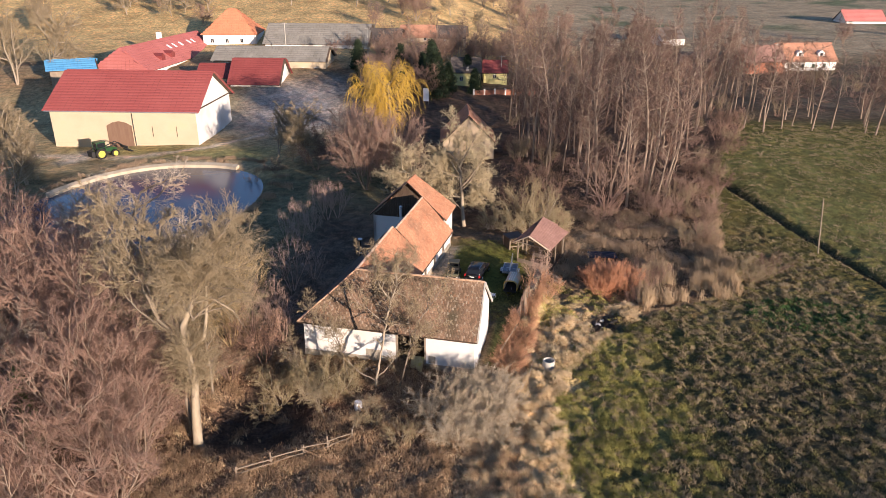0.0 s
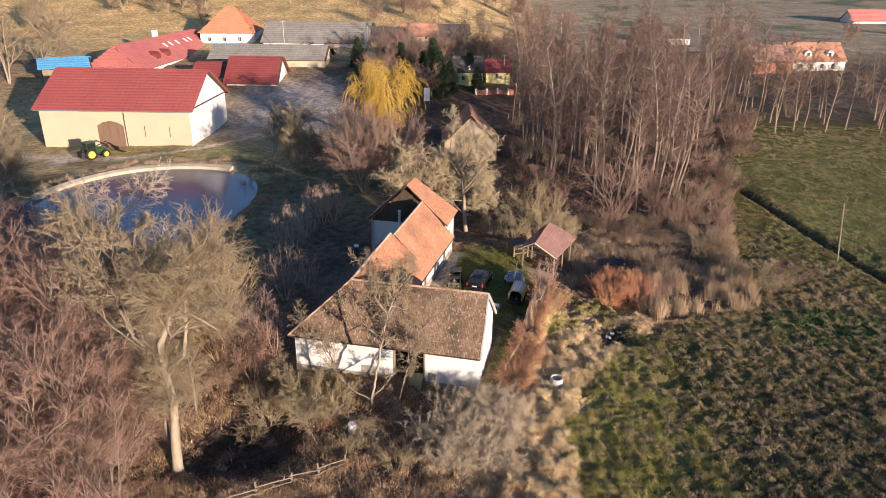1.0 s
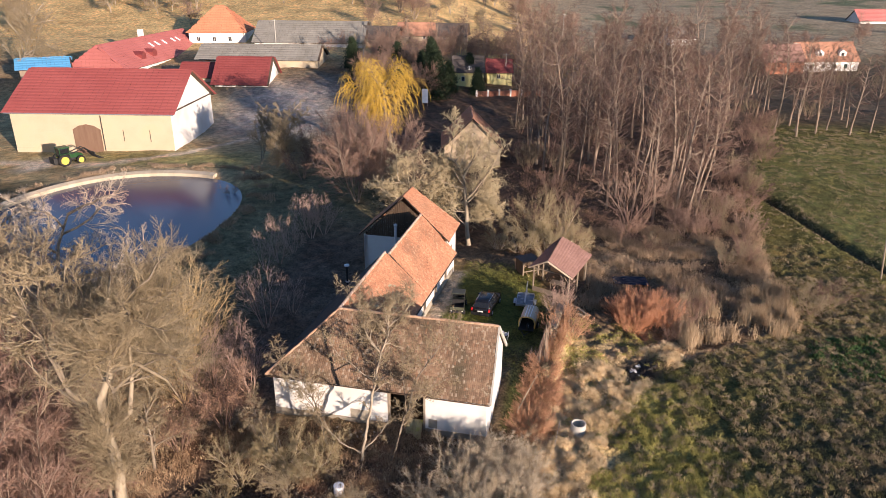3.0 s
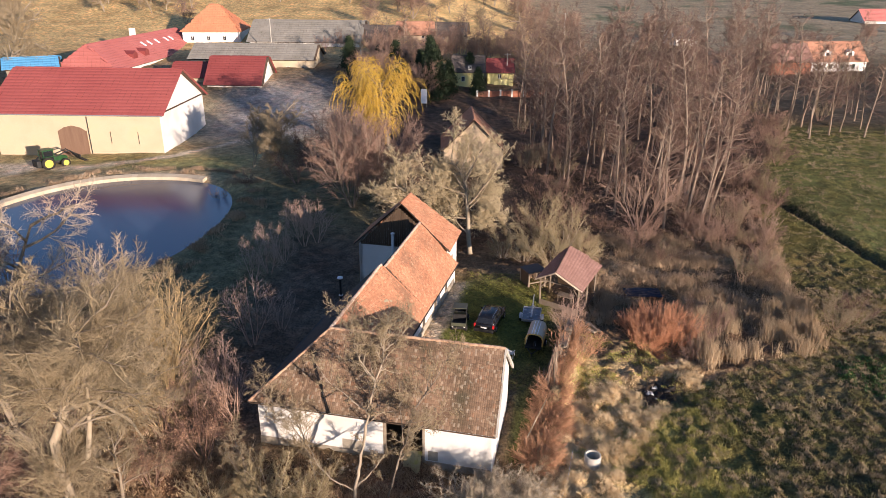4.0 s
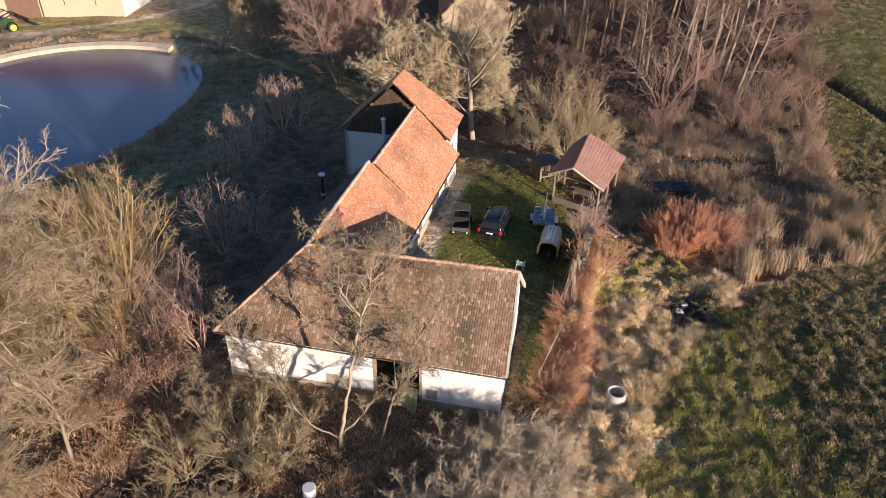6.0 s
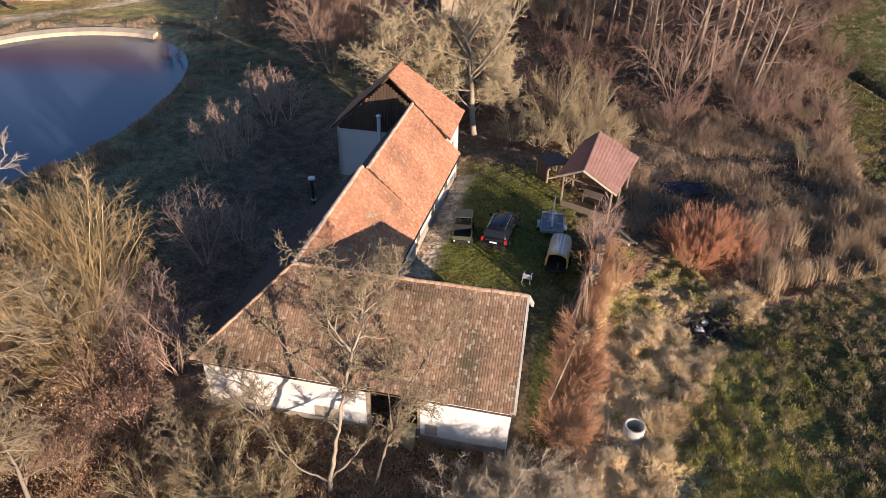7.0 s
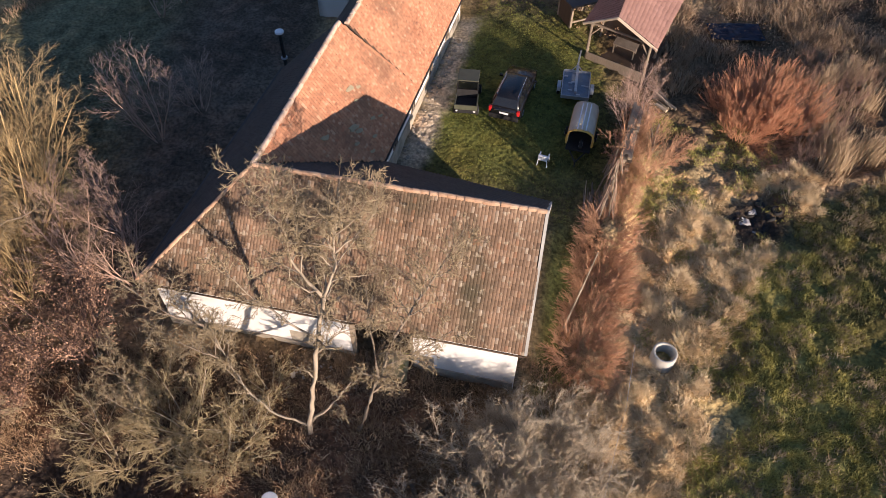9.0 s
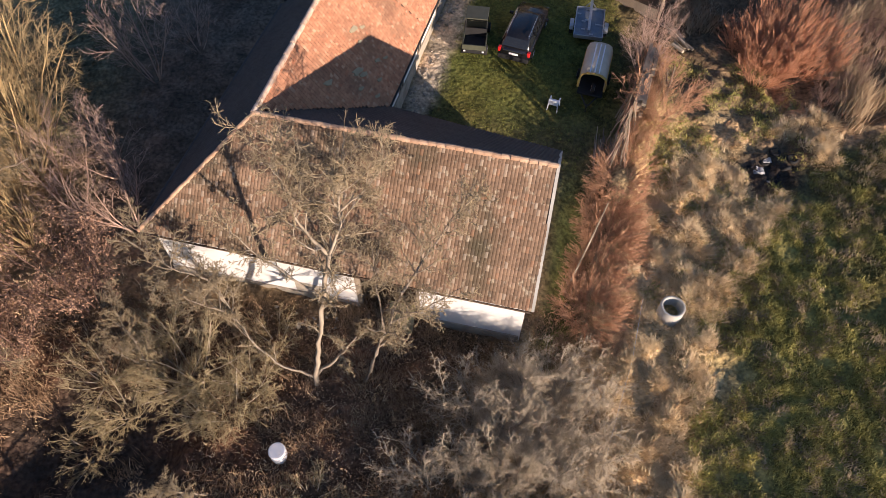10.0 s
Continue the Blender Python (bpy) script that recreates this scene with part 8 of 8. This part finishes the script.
for k in range(5):
    part("plank", boxed(-0.62 + k * 0.25, -0.385 + k * 0.25, -0.02, 0.02, 0.0, 1.55, m=pose(0, 0, 0, -38, 0, 0)), M["moss_board"], pn)
lp = thing("long_pole", 5.3, 59.0, "long bare pole lying over the osier rods", "pole")
bm = bmesh.new()
tube(bm, [(0, 0, 0.75), (1.0, 2.0, 1.35), (2.0, 4.1, 1.75)], [0.05, 0.045, 0.035], 7)
part("shaft", bm, M["pale_bark"], lp)
bm = bmesh.new()
tube(bm, [(0.02, 0.02, -0.2), (0.0, 0.0, 0.8)], [0.05, 0.045], 7)
part("prop_post", bm, M["pale_bark"], lp)
# rubble strip along the courtyard wall
rng = random.Random(21)
bm = bmesh.new()
bmesh.ops.create_icosphere(bm, subdivisions=1, radius=0.5)
for v in bm.verts:
    v.co *= 0.8 + 0.4 * noise.noise(v.co * 2.1 + Vector((3, 1, 2)))
stone_me = bpy.data.meshes.new("stone")
bm.to_mesh(stone_me)
bm.free()
stone_me.materials.append(M["stone"])
rub = thing("rubble_strip", -2.9, 72.5, "rubble and flat stones along the courtyard wall", "rubble")
for i in range(120):
    f = rng.random()
    yy = -3.6 + f * 13.5
    xx = -0.85 + 0.235 * (yy + 3.0) + rng.uniform(-0.1, 1.0 if yy < 2 else 0.75)
    o = new("stone", stone_me)
    o.parent = rub
    k = rng.uniform(0.16, 0.42)
    o.matrix_basis = pose(xx, yy, ground_z(-2.9 + xx, 72.5 + yy) - ground_z(-2.9, 72.5) + 0.02, rng.uniform(0, 40), rng.uniform(0, 40), rng.uniform(0, 360)) @ Matrix.Diagonal((k * 1.3, k, k * 0.5, 1))
cr = thing("rubble_heap", -6.2, 56.3, "broken stones and bricks by the front wall", "rubble")
for i in range(46):
    o = new("stone", stone_me)
    o.parent = cr
    k = rng.uniform(0.12, 0.34)
    a, b = rng.gauss(0.6, 1.6), rng.gauss(0, 0.25)
    o.matrix_basis = pose(a, b - 0.19 * a, 0.06, rng.uniform(0, 60), rng.uniform(0, 60), rng.uniform(0, 360)) @ Matrix.Diagonal((k * 1.2, k, k * 0.7, 1))

# vent pipe on the west eave
vp = thing("vent_pipe", VENT[0], VENT[1], "dark vent pipe with a white cap at the west eave", "pipe", z=ground_z(*VENT[:2]))
zg = ground_z(*VENT[:2])
bm = bmesh.new()
tube(bm, [(0, 0, 0), (0, 0, VENT[2] - zg)], 0.11, 10)
part("pipe", bm, M["trim_black"], vp)
bm = bmesh.new()
tube(bm, [(0, 0, VENT[2] - zg), (0, 0, VENT[2] - zg + 0.12), (0, 0, VENT[2] - zg + 0.16)], [0.27, 0.27, 0.1], 16)
part("cap", bm, M["chair_white"], vp, "white round cap")
bm = bmesh.new()
tube(bm, [(0, 0, 4.25 - zg), (0, 0, 4.35 - zg)], 0.2, 12)
part("collar", bm, M["galv"], vp)

# rail fence in the front thicket
fe = thing("rail_fence", -12.0, 43.2, "old split-rail fence with weathered posts", "fence", z=ground_z(-12, 43.2))
pts = [(-15.8, 40.9), (-13.4, 42.4), (-11.2, 43.7), (-9.3, 44.6), (-7.6, 45.9)]
for i, (x, y) in enumerate(pts):
    bm = bmesh.new()
    tube(bm, [(x + 12.0, y - 43.2, -0.3), (x + 12.0 + 0.08 * (-1) ** i, y - 43.2, 1.25 + 0.2 * (i % 2))], [0.09, 0.07], 7)
    part("post", bm, M["weather_wood"], fe)
for (x0, y0), (x1, y1) in zip(pts, pts[1:]):
    for z0, z1 in ((0.45, 0.5), (0.95, 0.85)):
        bm = bmesh.new()
        tube(bm, [(x0 + 11.9, y0 - 43.2 - 0.08, z0), ((x0 + x1) / 2 + 12, (y0 + y1) / 2 - 43.28, (z0 + z1) / 2 + 0.03), (x1 + 12.15, y1 - 43.2 - 0.08, z1)], [0.055, 0.05, 0.045], 6)
        part("rail", bm, M["weather_wood"], fe)
# a boundary wire along the dry grass
wi = thing("fence_wire", 7.1, 52.9, "slack wire with two thin stakes along the meadow's edge", "fence")
bm = bmesh.new()
tube(bm, [(1.6, 5.2, 0.95), (0.75, 2.0, 0.82), (0.0, 0.0, 0.9), (-0.75, -2.2, 0.82), (-1.5, -4.6, 0.95)], 0.012, 5)
part("wire", bm, M["galv"], wi)
for xx, yy in ((1.6, 5.2), (-1.5, -4.6)):
    bm = bmesh.new()
    tube(bm, [(xx, yy, -0.4), (xx, yy, 1.0)], 0.025, 6)
    part("stake", bm, M["weather_wood"], wi)
# a lone post and the utility poles
def pole(name, x, y, h, r, mat, label, arms=0, lean=0.0, group=""):
    p = thing(name, x, y, label, "pole", group, z=ground_z(x, y) - 0.3)
    bm = bmesh.new()
    tube(bm, [(0, 0, 0), (lean, 0, h)], [r, r * 0.7], 8)
    part("shaft", bm, mat, p)
    for k in range(arms):
        part("crossarm", boxed(-0.8, 0.8, -0.06, 0.06, h - 0.4 - 0.6 * k, h - 0.28 - 0.6 * k), mat, p)
    return p


pole("meadow_pole", 50.6, 88.0, 8.4, 0.11, M["weather_wood"], "slim weathered wooden pole in the meadow", lean=-1.0)
for x, y, h in ((18, 182, 9), (-30, 226, 9), (-57, 228, 10), (110, 250, 9), (40, 300, 10), (11.5, 196, 8)):
    pole("utility_pole", x, y, h, 0.14, M["concrete"], "concrete utility pole in the village", 1, group="utility poles")
nb = thing("notice_board", -8.4, 173.5, "white notice board on posts by the lane", "board")
part("panel", boxed(-0.7, 0.7, -0.06, 0.06, 0.8, 4.0), M["chair_white"], nb)
for s in (-0.6, 0.6):
    part("post", boxed(s - 0.06, s + 0.06, -0.05, 0.05, -0.2, 0.8), M["weather_wood"], nb)
lane = thing("garden_wall", 4.0, 183.0, "low brick garden wall along the village lane", "wall", turn=14)
for k in range(6):
    part("bay", boxed(k * 2.9, k * 2.9 + 2.5, -0.12, 0.12, -0.3, 1.3), M["brick"], lane)
    part("pier", boxed(k * 2.9 - 0.4, k * 2.9, -0.2, 0.2, -0.3, 1.6), M["plaster"], lane)

# pond edge of pale concrete slabs on the barn side
edge = thing("pond_wall", -52.0, 124.0, "pale concrete wall along the pond's far shore", "wall", z=0.0)
angles = np.linspace(math.radians(62), math.radians(172), 34)
def shore(t, k):
    dx, dy = math.cos(t), math.sin(t)
    lo, hi = 0.5, 2.0
    for _ in range(30):
        m = (lo + hi) / 2
        if pond_reach(POND[0] + POND[2] * dx * m, POND[1] + POND[3] * dy * m) < k:
            lo = m
        else:
            hi = m
    return Vector((POND[0] + POND[2] * dx * lo + 52.0, POND[1] + POND[3] * dy * lo - 124.0, 0))
for t0, t1 in zip(angles, angles[1:]):
    a, b, c2, d2 = shore(t0 + 0.0006, 1.0), shore(t1 - 0.0006, 1.0), shore(t1 - 0.0006, 1.045), shore(t0 + 0.0006, 1.045)
    bm = bmesh.new()
    lo = [bm.verts.new((p.x, p.y, 0.3)) for p in (a, b, c2, d2)]
    hi = [bm.verts.new((p.x, p.y, z)) for p, z in ((a, 1.45), (b, 1.45), (c2, 1.75), (d2, 1.75))]
    bm.faces.new(lo)
    bm.faces.new(hi)
    for i in range(4):
        bm.faces.new((lo[i], lo[(i + 1) % 4], hi[(i + 1) % 4], hi[i]))
    bmesh.ops.recalc_face_normals(bm, faces=bm.faces[:])
    part("slab", bm, M["pale_slab"], edge)


def tractor(x, y, turn):
    t = thing("tractor", x, y, "green tractor with yellow wheels and a front loader by the barn", "tractor", turn=turn)
    part("chassis", boxed(-0.35, 0.35, -1.4, 2.2, 0.7, 1.2, bevel=0.05), M["trim_black"], t)
    bm = bmesh.new()
    loft(bm, [[(-0.5, 0.3, 1.1), (-0.5, 0.3, 1.85), (0.5, 0.3, 1.85), (0.5, 0.3, 1.1)], [(-0.45, 1.6, 1.05), (-0.42, 1.6, 1.7), (0.42, 1.6, 1.7), (0.45, 1.6, 1.05)], [(-0.36, 2.3, 1.0), (-0.3, 2.3, 1.45), (0.3, 2.3, 1.45), (0.36, 2.3, 1.0)]])
    part("bonnet", bm, M["tractor_green"], t)
    part("cab_glass", boxed(-0.72, 0.72, -1.15, 0.3, 1.3, 2.7, bevel=0.08), M["glass_dark"], t)
    part("cab_roof", boxed(-0.8, 0.8, -1.25, 0.4, 2.7, 2.9, bevel=0.08), M["tractor_green"], t)
    for s in (-1, 1):
        for yy in (-1.12, 0.27):
            part("cab_pillar", boxed(s * 0.72 - 0.05, s * 0.72 + 0.05, yy - 0.05, yy + 0.05, 1.2, 2.72), M["tractor_green"], t)
        wheel(t, s * 0.95, -0.7, 0.95, 0.95, 0.5, M["tractor_yellow"])
        wheel(t, s * 0.88, 1.7, 0.66, 0.66, 0.4, M["tractor_yellow"])
        part("fender", boxed(s * 0.95 - 0.28, s * 0.95 + 0.28, -1.3, 0.0, 1.9, 1.98, bevel=0.03), M["tractor_green"], t)
        bm = bmesh.new()
        tube(bm, [(s * 0.6, 0.5, 1.7), (s * 0.6, 2.6, 2.3), (s * 0.6, 3.8, 1.2)], 0.09, 6)
        part("loader_arm", bm, M["trim_black"], t)
    for k in range(7):
        bm = bmesh.new()
        tube(bm, [(-1.2 + 0.4 * k, 3.7, 1.3), (-1.2 + 0.4 * k, 4.2, 0.5), (-1.2 + 0.4 * k, 5.0, 0.4)], 0.05, 6)
        part("loader_tine", bm, M["trim_black"], t)
    part("loader_frame", boxed(-1.3, 1.3, 3.65, 3.8, 1.1, 1.5), M["trim_black"], t)
    t.scale = (1.18, 1.18, 1.18)
    part("rear_linkage", boxed(-0.9, 0.9, -2.2, -1.6, 0.5, 1.5, bevel=0.1), M["trim_black"], t)


tractor(-70.6, 130.4, -38)

# dead wood in the thicket
for k, (x, y, tr) in enumerate(((0.6, 50.6, 70), (2.2, 49.6, 35), (-1.4, 50.2, 110), (3.4, 50.8, 150), (1.2, 49.2, 10))):
    lg = thing("log", x, y, "sawn mossy log lying in the thicket", "log", "logs in the thicket", turn=tr)
    bm = bmesh.new()
    tube(bm, [(-1.2, 0, 0.14), (0, 0.06, 0.16), (1.1 + 0.3 * (k % 2), 0, 0.14)], [0.13, 0.12, 0.10], 8)
    part("trunk", bm, M["pale_bark"] if k % 2 else M["bark"], lg)
bk = thing("chopping_block", -0.2, 49.6, "upright sawn log with a pale top", "log")
bm = bmesh.new()
tube(bm, [(0, 0, -0.1), (0, 0, 0.5)], [0.26, 0.23], 12)
part("block", bm, M["pale_bark"], bk)
